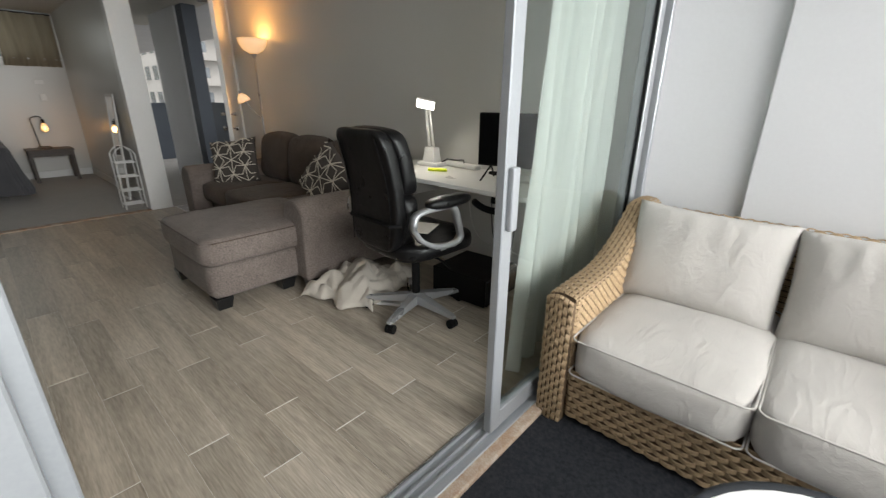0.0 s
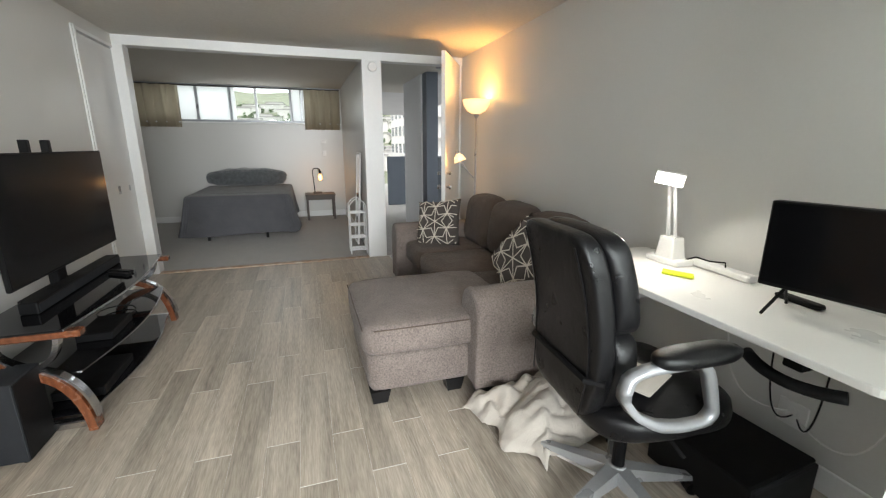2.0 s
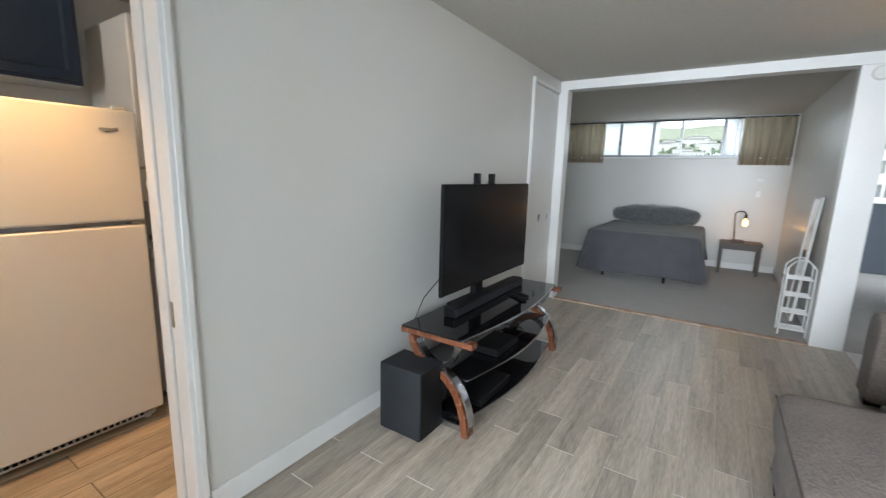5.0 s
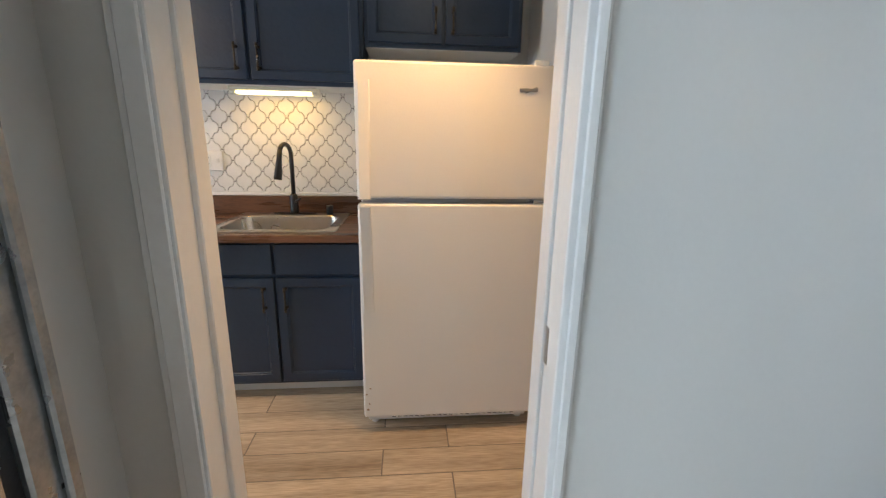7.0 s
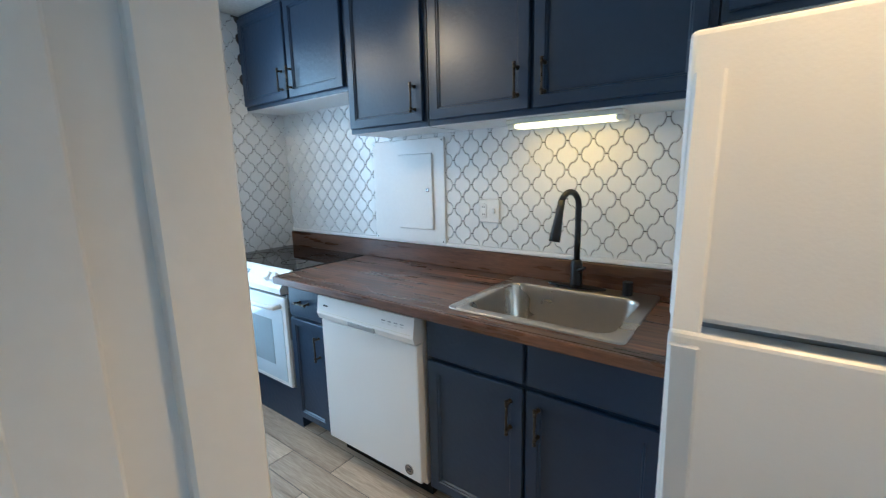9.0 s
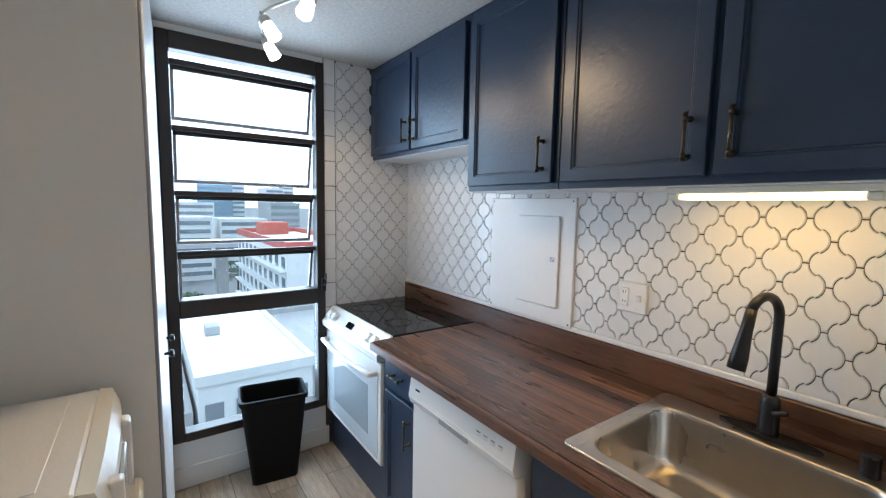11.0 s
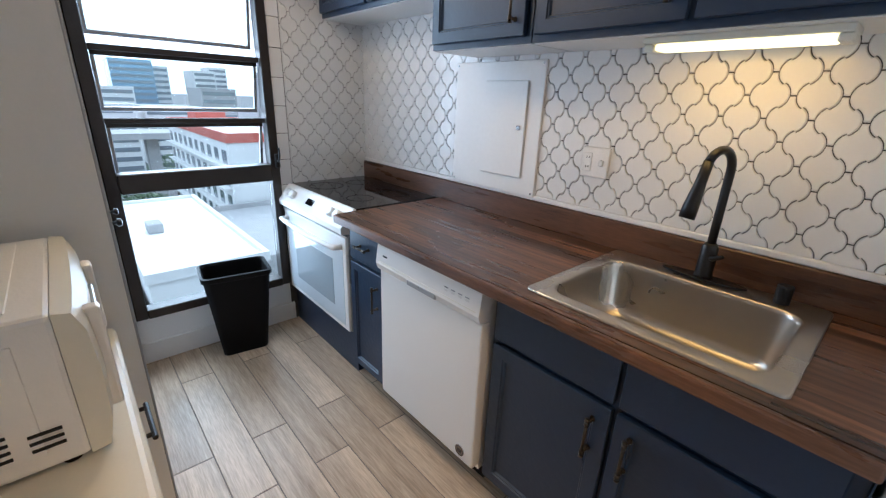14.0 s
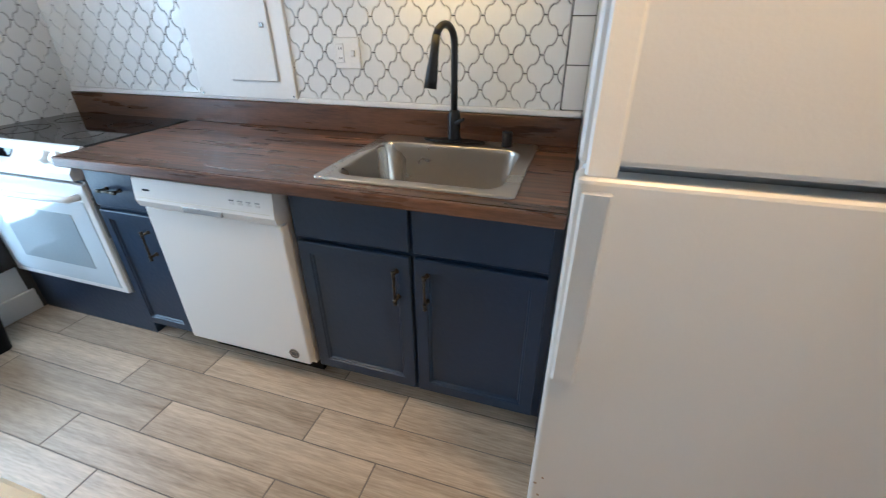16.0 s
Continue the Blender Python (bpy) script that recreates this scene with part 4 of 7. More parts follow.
for kx in (-0.3, -0.235, 0.235, 0.3):
    kn = part("knob", turned([(0.026, 0), (0.025, 0.02), (0.02, 0.026), (0, 0.026)], n=18), "appl", cpo)
    kn.matrix_basis = pose(kx, 0.252, 0.874, -49, 0, 0)
od = part("oven_door", solid(-0.378, 0.378, 0.22, 0.262, 0.25, 0.775, bevel=0.006, seg=2), "appl", s)
part("door_glass", solid(-0.345, 0.345, 0.26, 0.2645, 0.275, 0.70, bevel=0.002), "ovenglass", od, "glossy pale blue-white glass front")
part("oven_window", solid(-0.235, 0.235, 0.264, 0.2665, 0.36, 0.63, bevel=0.001), "ovenpane", od, "pale grey reflective oven window")
# Black strip stands for the shade in the gap over the oven door.
part("door_gap", solid(-0.378, 0.378, 0.215, 0.245, 0.776, 0.789), "blackpl", s, "black strip for the shaded gap above the oven door")
for sx in (-1, 1):
    part("side_trim", solid(min(sx * 0.379, sx * 0.386), max(sx * 0.379, sx * 0.386), 0.19, 0.25, 0.25, 0.79, bevel=0.002), "grey", s, "grey metal edge strip")
hb = [(-0.33, 0.26, 0.72), (-0.33, 0.30, 0.722)] + [(-0.33 + 0.66 * k / 10, 0.302 + 0.018 * math.sin(math.pi * k / 10), 0.722) for k in range(11)] + [(0.33, 0.26, 0.72)]
part("oven_handle", tubes(hb, 0.014, 10), "appl", s, smooth=True)
part("badge", turned([(0.013, 0), (0.012, 0.002), (0, 0.002)], n=16), "chrome", s).matrix_basis = pose(0, 0.262, 0.34, -90, 0, 0)

# refrigerator
r = thing("refrigerator", pose(-1.51, -2.3, 0), "white top-freezer refrigerator with worn paint at the bottom", "refrigerator")
part("body", solid(-0.395, 0.395, -0.45, 0.30, 0.03, 1.645, bevel=0.006), "appl", r)
part("gasket", solid(-0.39, 0.39, 0.30, 0.312, 0.10, 1.64), "grey", r)
dl = part("door", solid(-0.405, 0.405, 0.312, 0.375, 0.085, 1.100, bevel=0.012, seg=3), "appl", r, "white lower door")
df = part("door", solid(-0.405, 0.405, 0.312, 0.375, 1.122, 1.655, bevel=0.012, seg=3), "appl", r, "white freezer door")
for dd, za, zb in ((dl, 0.62, 1.095), (df, 1.127, 1.58)):
    hbm = bmesh.new()
    lo, hi = (za, zb)
    prof = []
    for k in range(13):
        u = k / 12
        z = lo + (hi - lo) * u
        w = u if dd is dl else 1 - u
        prof.append((z, 0.388 + 0.058 * w ** 1.3))
    ring_sweep(hbm, [[(0.346, max(0.372, y - 0.016), z), (0.343, y - 0.006, z), (0.348, y, z), (0.388, y, z), (0.393, y - 0.006, z), (0.390, max(0.372, y - 0.016), z)] for z, y in prof])
    foot = (za, za + 0.05) if dd is dl else (zb - 0.05, zb)
    box(hbm, 0.347, 0.389, 0.372, 0.388, *foot, bevel=0.003)
    part("handle", hbm, "appl", dd, "curved white moulded handle")
gr = part("toe_grille", solid(-0.39, 0.39, 0.24, 0.30, 0.02, 0.082, bevel=0.004), "appl", r)
for k in range(22):
    part("slot", solid(-0.33 + k * 0.028, -0.312 + k * 0.028, 0.2995, 0.3015, 0.035, 0.066), "charcoal", gr)
part("hinge_cover", solid(-0.37, -0.31, 0.28, 0.36, 1.655, 1.675, bevel=0.004), "appl", r)
part("hinge", solid(-0.40, -0.34, 0.31, 0.372, 1.103, 1.119, bevel=0.002), "chrome", r)
nb = bmesh.new()
box(nb, -0.325, -0.25, 0.375, 0.379, 1.553, 1.566, bevel=0.002)
extrude_xz(nb, [(-0.325, 1.568), (-0.318, 1.572), (-0.27, 1.549), (-0.28, 1.547)], 0.3755, 0.3795)
part("badge", nb, "grey", df, "small silver name bar with a slanted stroke")
for k, (cx, cz, cr) in enumerate(((0.385, 0.13, 0.006), (0.378, 0.16, 0.004), (0.39, 0.21, 0.005), (0.372, 0.24, 0.004))):
    part("rust_chip", turned([(cr, 0), (cr * 0.8, 0.0006), (0, 0.0007)], n=9), "rust", dl, "small rusty paint chip").matrix_basis = pose(cx, 0.375, cz, -90, 0, 0)
for k in (-0.36, 0.36):
    part("foot", turned([(0.018, 0), (0.018, 0.03)], (k, 0.27, 0)), "appl", r)

# laundry centre beyond the refrigerator
w = thing("laundry_center", pose(-2.37, -2.45, 0), "white stacked washer and dryer, washer lid open", "washer")
part("washer_body", solid(-0.34, 0.34, -0.37, 0.34, 0.02, 0.86, bevel=0.008), "appl", w)
part("washer_top", solid(-0.345, 0.345, -0.36, 0.36, 0.86, 0.93, bevel=0.02, seg=3), "appl", w)
tb = turned([(0.235, 0.931), (0.235, 0.94), (0.21, 0.94), (0.21, 0.932)], (0, 0.02, 0), 32, False)
part("tub_rim", tb, "charcoal", w, "dark washer tub opening")
part("lid", solid(-0.28, 0.28, 0, 0.03, 0, 0.22, bevel=0.01, seg=2), "cream", w, "open cream washer lid").matrix_basis = pose(0, -0.12, 0.945, 8, 0, 0)
part("back_panel", solid(-0.34, 0.34, -0.37, -0.2, 0.93, 1.2), "appl", w)
cpn = part("control_panel", solid(-0.34, 0.34, -0.37, 0.2, 1.20, 1.38, bevel=0.006), "cream", w)
part("knob", turned([(0.045, 0), (0.043, 0.02), (0.025, 0.03), (0.022, 0.045), (0, 0.045)], n=22), "cream", cpn).matrix_basis = pose(0.27, 0.2, 1.29, -90, 0, 0)
part("dryer_body", solid(-0.34, 0.34, -0.37, 0.22, 1.39, 2.2, bevel=0.008), "appl", w)
part("dryer_door", solid(-0.27, 0.27, 0.22, 0.24, 1.42, 2.0, bevel=0.01, seg=2), "appl", w)
for k in range(3):
    part("mark", solid(0.17 - 0.05 * k, 0.2 - 0.05 * k, 0.2, 0.2015, 1.30, 1.304), "charcoal", cpn)

# counter with the microwave
c = thing("side_counter", pose(-0.3, -1.08, 0), "white side counter with drawer below", "counter")
part("body", solid(-0.31, 0.46, -0.19, 0.22, 0.0, 0.865), "cream", c)
part("worktop", solid(-0.312, 0.465, -0.22, 0.225, 0.866, 0.905, bevel=0.015, seg=3), "cream", c)
dr = part("drawer", solid(-0.29, 0.44, -0.208, -0.19, 0.66, 0.84, bevel=0.003), "cream", c)
bm = bmesh.new()
tube(bm, [(0.19, -0.236, 0.76), (0.32, -0.236, 0.76)], 0.0055, 8)
for hx in (0.205, 0.305):
    tube(bm, [(hx, -0.207, 0.76), (hx, -0.237, 0.76)], 0.005, 8)
part("handle", bm, "black", dr, "slim dark bar handle")
part("door", solid(-0.29, 0.44, -0.208, -0.19, 0.06, 0.64, bevel=0.003), "cream", c)
mw = thing("microwave", pose(-0.085, -1.09, 0.905, 0, 0, 0), "off-white countertop microwave with a rounded cream door", "microwave")
case = part("case", solid(-0.205, 0.205, -0.145, 0.19, 0.012, 0.246, bevel=0.008, seg=2), "appl", mw)
part("side_panel", solid(-0.2075, -0.2045, -0.10, 0.15, 0.04, 0.215, bevel=0.0012), "appl", case)
part("top_panel", solid(-0.17, 0.17, -0.10, 0.15, 0.2455, 0.2485, bevel=0.0012), "appl", case)
fr = bmesh.new()
ring_sweep(fr, [[(x, -0.144, 0.012), (x, -0.168 - 0.006 * b, 0.016), (x, -0.177 - 0.008 * b, 0.06), (x, -0.180 - 0.009 * b, 0.14), (x, -0.176 - 0.008 * b, 0.212), (x, -0.165 - 0.005 * b, 0.242), (x, -0.144, 0.246)] for x, b in ((-0.205, 0), (-0.18, 0.35), (-0.1, 0.85), (0, 1), (0.1, 0.85), (0.18, 0.35), (0.205, 0))])
mf = part("door", fr, "cream", mw, "curved cream door front", smooth=False)
part("door_window", solid(-0.12, 0.04, -0.192, -0.184, 0.07, 0.19, bevel=0.002), "ovenpane", mf)
part("handle", solid(0.075, 0.115, -0.198, -0.178, 0.075, 0.215, bevel=0.008, seg=2), "appl", mf, "upright white handle plate", smooth=False)
part("trim_bar", solid(-0.16, -0.135, -0.196, -0.175, 0.05, 0.225, bevel=0.005, seg=2), "appl", mf)
for j, k in ((0, 0), (0, 1), (0, 2), (1, 0), (1, 1), (1, 2), (1, 3)):
    part("vent_slot", solid(-0.2095, -0.2074, -0.122 + 0.055 * j, -0.086 + 0.055 * j, 0.050 + k * 0.012, 0.0545 + k * 0.012), "charcoal", mw)
for sx in (-0.18, 0.18):
    for sy in (-0.12, 0.15):
        part("foot", turned([(0.012, 0), (0.012, 0.013)], (sx, sy, 0)), "blackpl", mw)
one("extension_cable", tubes([(0.13, -1.0, 1.0), (0.17, -1.2, 1.03), (0.175, -1.25, 0.97), (0.15, -1.2, 0.911)], 0.004, 6), "blackpl", "thin black appliance cable behind the microwave", "cable", smooth=True)

# closet doors beside the window
for k, (x0, x1) in enumerate(((0.295, 0.90), (0.905, 1.51))):
    cd = fixed(f"closet_door_{k + 1}", solid(x0 - 0.295, x1 - 0.295, -0.03, 0.0, 0.02, 2.36, bevel=0.004), "white", "white folding closet door", "door")
    cd.matrix_world = pose(0.295, -1.312, 0, 0, 0, -2.6)
    part("knob", turned([(0.006, 0), (0.006, 0.012), (0.015, 0.018), (0.013, 0.03), (0, 0.032)], n=14), "black", cd).matrix_basis = pose(0.55 if k == 0 else 0.95, -0.03, 0.98 if k == 0 else 0.93, 90, 0, 0)
fixed("trim_closet", solid(0.29, 1.535, -1.345, -1.31, 2.36, CEIL + 0.02), "white", "white closet head trim", "trim")
fixed("trim_closet_edge", solid(0.268, 0.2945, -1.345, -1.335, 0, CEIL + 0.02, bevel=0.003), "alu", "bright metal corner edge of the closet", "trim")

# waste bin
wb = thing("waste_bin", pose(1.40, -1.88, 0, 0, 0, -8), "black rectangular plastic waste bin", "bin")
bm = bmesh.new()
R = [rounded(0, 0, 0.085, 0.12, 0.03, 0.0), rounded(0, 0, 0.118, 0.168, 0.035, 0.47), rounded(0, 0, 0.128, 0.178, 0.035, 0.475), rounded(0, 0, 0.128, 0.178, 0.035, 0.50), rounded(0, 0, 0.118, 0.168, 0.035, 0.503), rounded(0, 0, 0.112, 0.162, 0.035, 0.49), rounded(0, 0, 0.08, 0.115, 0.03, 0.012)]
ring_sweep(bm, [R[0], R[1], R[5], R[6]])
part("shell", bm, "blackpl", wb)
bm = bmesh.new()
ring_sweep(bm, [R[1], R[2], R[3], R[4], R[5]], True, False)
part("rim", bm, "blackpl", wb, "rolled black rim")

# electrical panel, outlet, light tube
ep = thing("breaker_panel", pose(0.37, -2.832, 1.32), "white painted electrical panel cover with a small door", "panel")
part("cover", solid(-0.265, 0.265, -0.004, 0.012, -0.285, 0.285, bevel=0.003), "white", ep)
hd = part("door", solid(-0.19, 0.06, 0.0125, 0.022, -0.21, 0.205, bevel=0.004), "white", ep)
part("latch", solid(-0.168, -0.145, 0.022, 0.028, 0.0, 0.02, bevel=0.003), "chrome", hd)
for sx in (-0.25, 0.25):
    for sz in (-0.27, 0.27):
        part("screw", turned([(0.005, 0), (0.004, 0.002), (0, 0.002)], n=10), "chrome", ep).matrix_basis = pose(sx, 0.012, sz, -90, 0, 0)
ol = thing("outlet", pose(-0.165, -2.832, 1.228), "white double outlet and switch cover plate", "outlet")
pl8 = part("plate", solid(-0.058, 0.058, 0, 0.012, -0.058, 0.058, bevel=0.004), "plate", ol)
part("receptacle", solid(0.012, 0.046, 0.012, 0.0155, -0.035, 0.035, bevel=0.002), "plate", ol)
for dz in (-0.018, 0.018):
    for dx2 in (0.023, 0.033):
        part("slot", solid(dx2 - 0.0013, dx2 + 0.0013, 0.0156, 0.016, dz - 0.004, dz + 0.005), "charcoal", ol)
part("switch", solid(-0.038, -0.02, 0.012, 0.02, -0.012, 0.012, bevel=0.003), "plate", ol)
ul = thing("under_cabinet_light", pose(-0.60, -2.66, 1.62), "lit warm fluorescent light bar under the cabinet", "lamp")
part("diffuser", solid(-0.20, 0.20, -0.035, 0.035, -0.030, -0.012, bevel=0.007, seg=2), "tube", ul, "glowing diffuser")
part("housing", solid(-0.23, 0.23, -0.05, 0.05, -0.012, 0.006, bevel=0.003), "cream", ul)
for sx in (-1, 1):
    part("end_cap", solid(sx * 0.215 - 0.015, sx * 0.215 + 0.015, -0.037, 0.037, -0.031, -0.011, bevel=0.004), "cream", ul)
lamp("under_cabinet_lamp", "AREA", look((-0.60, -2.68, 1.575), (-0.60, -2.80, 0.9)), TUBE_W, (1.0, 0.50, 0.085), 0.42, 0.08)

# ceiling spot bar
sb = thing("spot_light_bar", pose(0.76, -1.83, CEIL + 0.02), "brushed nickel ceiling light bar with lit glass spots", "lamp")
part("canopy", turned([(0.06, 0), (0.06, -0.02), (0.05, -0.028), (0, -0.028)], n=24), "steel", sb, smooth=False)
railp = [(0.42 - 0.84 * k / 14, 0.06 * math.sin(2 * math.pi * k / 14), -0.075) for k in range(15)]
part("rail", tubes(railp, 0.007, 8), "steel", sb, smooth=True)
part("stem", tubes([(0, 0, -0.02), (0, 0, -0.076)], 0.01, 10), "steel", sb)
for k in (0, 4, 9, 13):
    px, py, pz = railp[k]
    hd = part("spot_head", turned([(0.02, 0), (0.024, -0.01), (0.024, -0.03), (0.012, -0.034)], n=16), "steel", sb)
    hd.matrix_basis = pose(px, py, pz - 0.02, 24 * (1 if k % 2 else -1), 20, 0)
    part("glass_shade", turned([(0.024, -0.03), (0.031, -0.095), (0.028, -0.095), (0.021, -0.034)], n=16, cap=False), "spot", hd, "lit frosted glass shade", smooth=True)
    part("knuckle", tubes([(0, 0, 0.028), (0, 0, -0.002)], 0.006, 8), "steel", hd)
for sx, aim, k in ((0.45, (-1.3, -1.75, 0.5), 1.5), (1.05, (0.9, -2.4, 0.4), 0.8)):
    lamp("spot_lamp", "SPOT", look((sx, -1.83, 2.22), aim), SPOT_W * k, (1.0, 0.60, 0.27), 0.10, spread=150)
# Unseen fixture, added to supply the warm light on floor and refrigerator.
cl8 = thing("assumed_ceiling_light", pose(-1.45, -1.62, CEIL + 0.02), "round white flush ceiling light, out of view, added to supply warm light", "lamp")
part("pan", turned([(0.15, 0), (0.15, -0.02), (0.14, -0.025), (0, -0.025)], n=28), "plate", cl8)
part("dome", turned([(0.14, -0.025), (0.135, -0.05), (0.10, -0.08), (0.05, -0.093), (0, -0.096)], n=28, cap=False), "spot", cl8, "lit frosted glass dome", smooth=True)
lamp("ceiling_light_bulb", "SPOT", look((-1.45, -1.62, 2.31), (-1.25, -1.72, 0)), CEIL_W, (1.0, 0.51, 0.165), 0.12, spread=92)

# ---- living room things ----
# sectional sofa with chaise
so = thing("sectional_sofa", pose(-3.5, 1.9, 0), "taupe chenille sectional sofa with a chaise", "sofa")


def sp(name, b, mat="sofa", puff=0.012, label="", power=9.0, seed=0.0, cells=10):
    return part(name, cushion(b[0] + 3.5, b[1] + 3.5, b[2] - 1.9, b[3] - 1.9, b[4], b[5], puff, cells, power, 0.005, seed), mat, so, label)


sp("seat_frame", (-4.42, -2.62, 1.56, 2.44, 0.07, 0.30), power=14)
# Chaise and arms take the paler, lit copy of the cloth.
sp("chaise_base", (-3.30, -2.50, 0.87, 1.62, 0.075, 0.295), "sofalit", 0.006, power=16)
ch = sp("chaise_cushion", (-3.32, -2.475, 0.85, 1.78, 0.295, 0.475), "sofalit", 0.018, power=12, seed=3)
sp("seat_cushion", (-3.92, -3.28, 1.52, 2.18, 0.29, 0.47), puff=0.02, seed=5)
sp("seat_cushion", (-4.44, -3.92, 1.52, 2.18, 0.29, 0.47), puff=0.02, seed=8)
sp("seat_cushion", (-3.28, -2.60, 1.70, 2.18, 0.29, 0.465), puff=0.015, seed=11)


def sofa_arm(x0, x1, nm, seed):
    bm = bmesh.new()
    prof = []
    for k in range(13):
        a = math.pi * k / 12
        prof.append(((x0 + x1) / 2 + (x1 - x0) / 2 * math.cos(a), 0.50 + 0.125 * math.sin(a) ** 0.8))
    ring = [(x1 - 0.012, 0.07)] + prof + [(x0 + 0.012, 0.07)]
    rows = []
    for y, s in ((1.43, 0.86), (1.437, 0.95), (1.455, 1.0), (1.7, 1.0), (2.0, 1.0), (2.42, 1.0), (2.44, 0.95)):
        rows.append([((x - (x0 + x1) / 2) * s + (x0 + x1) / 2 + 3.5, y - 1.9, (z - 0.3) * (s * 0.5 + 0.5) + 0.3) for x, z in ring])
    ring_sweep(bm, rows)
    part(nm, bm, "sofalit", so, smooth=False)


sofa_arm(-2.62, -2.36, "arm", 1)
sofa_arm(-4.66, -4.42, "arm", 2)
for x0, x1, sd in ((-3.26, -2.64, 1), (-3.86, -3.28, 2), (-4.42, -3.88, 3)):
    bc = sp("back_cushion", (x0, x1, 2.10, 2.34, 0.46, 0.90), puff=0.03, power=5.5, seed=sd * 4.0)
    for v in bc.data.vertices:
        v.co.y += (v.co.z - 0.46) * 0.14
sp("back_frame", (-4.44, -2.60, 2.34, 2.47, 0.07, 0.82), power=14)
for x, y in ((-2.56, 0.93), (-3.24, 0.93), (-2.56, 1.36), (-2.42, 1.5), (-4.6, 1.5), (-2.42, 2.36), (-4.6, 2.36)):
    lg = bmesh.new()
    ring_sweep(lg, [[(x + 3.5 + a * s, y - 1.9 + b * s, z) for a, b in ((-1, -1), (1, -1), (1, 1), (-1, 1))] for z, s in ((0, 0.04), (0.078, 0.055))])
    part("leg", lg, "black", so, "black tapered block foot")
seam = bmesh.new()
tube(seam, [(-2.468 + 3.5, 0.90 - 1.9 + 0.07 * k, 0.452) for k in range(9)], 0.004, 6)
tube(seam, [(-3.26 + 3.5 + 0.095 * k, 0.845 - 1.9, 0.452) for k in range(9)], 0.004, 6)
part("piping", seam, "sofa", so)


def star_pillow(m, label):
    """Throw pillow with a woven star lattice laid on its face."""
    t = thing("throw_pillow", m, label, "pillow", "patterned sofa pillows")
    H = 0.225
    body = bmesh.new()
    N = 14

    def zf(u, v):
        e = (1 - u ** 4) * (1 - v ** 4)
        return 0.075 * max(e, 0) ** 0.6 + 0.004

    def xy(u, v):
        k = 1 - 0.09 * (1 - abs(u) ** 3) * 0 - 0.07 * (1 - v * v) * abs(u) ** 4
        j = 1 - 0.07 * (1 - u * u) * abs(v) ** 4
        return u * H * k, v * H * j

    for s in (1, -1):
        g = [[body.verts.new((*xy(-1 + 2 * i / N, -1 + 2 * j / N), s * zf(-1 + 2 * i / N, -1 + 2 * j / N))) for j in range(N + 1)] for i in range(N + 1)]
        for i in range(N):
            for j in range(N):
                body.faces.new((g[i][j], g[i + 1][j], g[i + 1][j + 1], g[i][j + 1]))
    bmesh.ops.remove_doubles(body, verts=body.verts[:], dist=0.009)
    part("cover", body, "pillowdark", t, smooth=True)
    lat = bmesh.new()

    def line(a, b, w=0.0042):
        a, b = Vector((*a, 0)), Vector((*b, 0))
        d = (b - a).normalized()
        nrm = Vector((-d.y, d.x, 0)) * w
        ps = []
        for k in range(5):
            p = a.lerp(b, k / 4)
            if abs(p.x) < H * 0.94 and abs(p.y) < H * 0.94:
                z = zf(p.x / H, p.y / H) + 0.003
                ps.append((lat.verts.new((*(p - nrm).xy, z)), lat.verts.new((*(p + nrm).xy, z))))
        for q, r2 in zip(ps, ps[1:]):
            lat.faces.new((q[0], r2[0], r2[1], q[1]))

    R = 0.14
    for cx, cy in ((0, 0), (R * 1.732, 0), (-R * 1.732, 0), (R * 0.866, R * 1.5), (-R * 0.866, R * 1.5), (R * 0.866, -R * 1.5), (-R * 0.866, -R * 1.5), (R * 2.598, R * 1.5), (-R * 2.598, -R * 1.5), (-R * 2.598, R * 1.5), (R * 2.598, -R * 1.5)):
        for k in range(6):
            a0, a1 = math.pi / 3 * k + math.pi / 6, math.pi / 3 * (k + 1) + math.pi / 6
            p0 = (cx + R * math.cos(a0), cy + R * math.sin(a0))
            am = (a0 + a1) / 2
            q = (cx + R * 0.5 * math.cos(am), cy + R * 0.5 * math.sin(am))
            line((cx, cy), p0)
            line(p0, q)
            p1 = (cx + R * math.cos(a1), cy + R * math.sin(a1))
            line(q, p1)
    part("woven_pattern", lat, "pillowline", t, "cream geometric star lines")
    return t


M["pillowdark"] = shade("pillow_dark_cloth", (0.075, 0.062, 0.055), (0.05, 0.042, 0.038), 0.95, 12, 0.6, fine=260)
M["pillowline"] = shade("pillow_cream_thread", (0.62, 0.57, 0.48), (0.52, 0.48, 0.40), 0.9, 20, 0.5, fine=300)
star_pillow(look((-4.22, 1.80, 0.66), (-7.0, 4.6, -0.9)) @ pose(0, 0, 0, 0, 0, 8), "dark square pillow with cream star lattice on the sofa seat")
star_pillow(look((-2.80, 1.92, 0.66), (-3.0, 5.0, -0.6)) @ pose(0, 0, 0, 0, 8, -34), "dark square pillow with cream star lattice leaning on the arm")

# floor lamp
fl = thing("floor_lamp", pose(-4.80, 2.405, -0.02 + 0.02), "silver torchiere floor lamp with a side reading light, both lit", "floor lamp")
part("base", turned([(0.13, 0), (0.13, 0.012), (0.03, 0.03), (0.012, 0.035)], n=28), "grey", fl, smooth=False)
part("pole", tubes([(0, 0, 0.03), (0, 0, 1.66)], 0.011, 12), "grey", fl, smooth=True)
part("cup", turned([(0.014, 1.66), (0.03, 1.69), (0.04, 1.72)], n=20), "grey", fl)
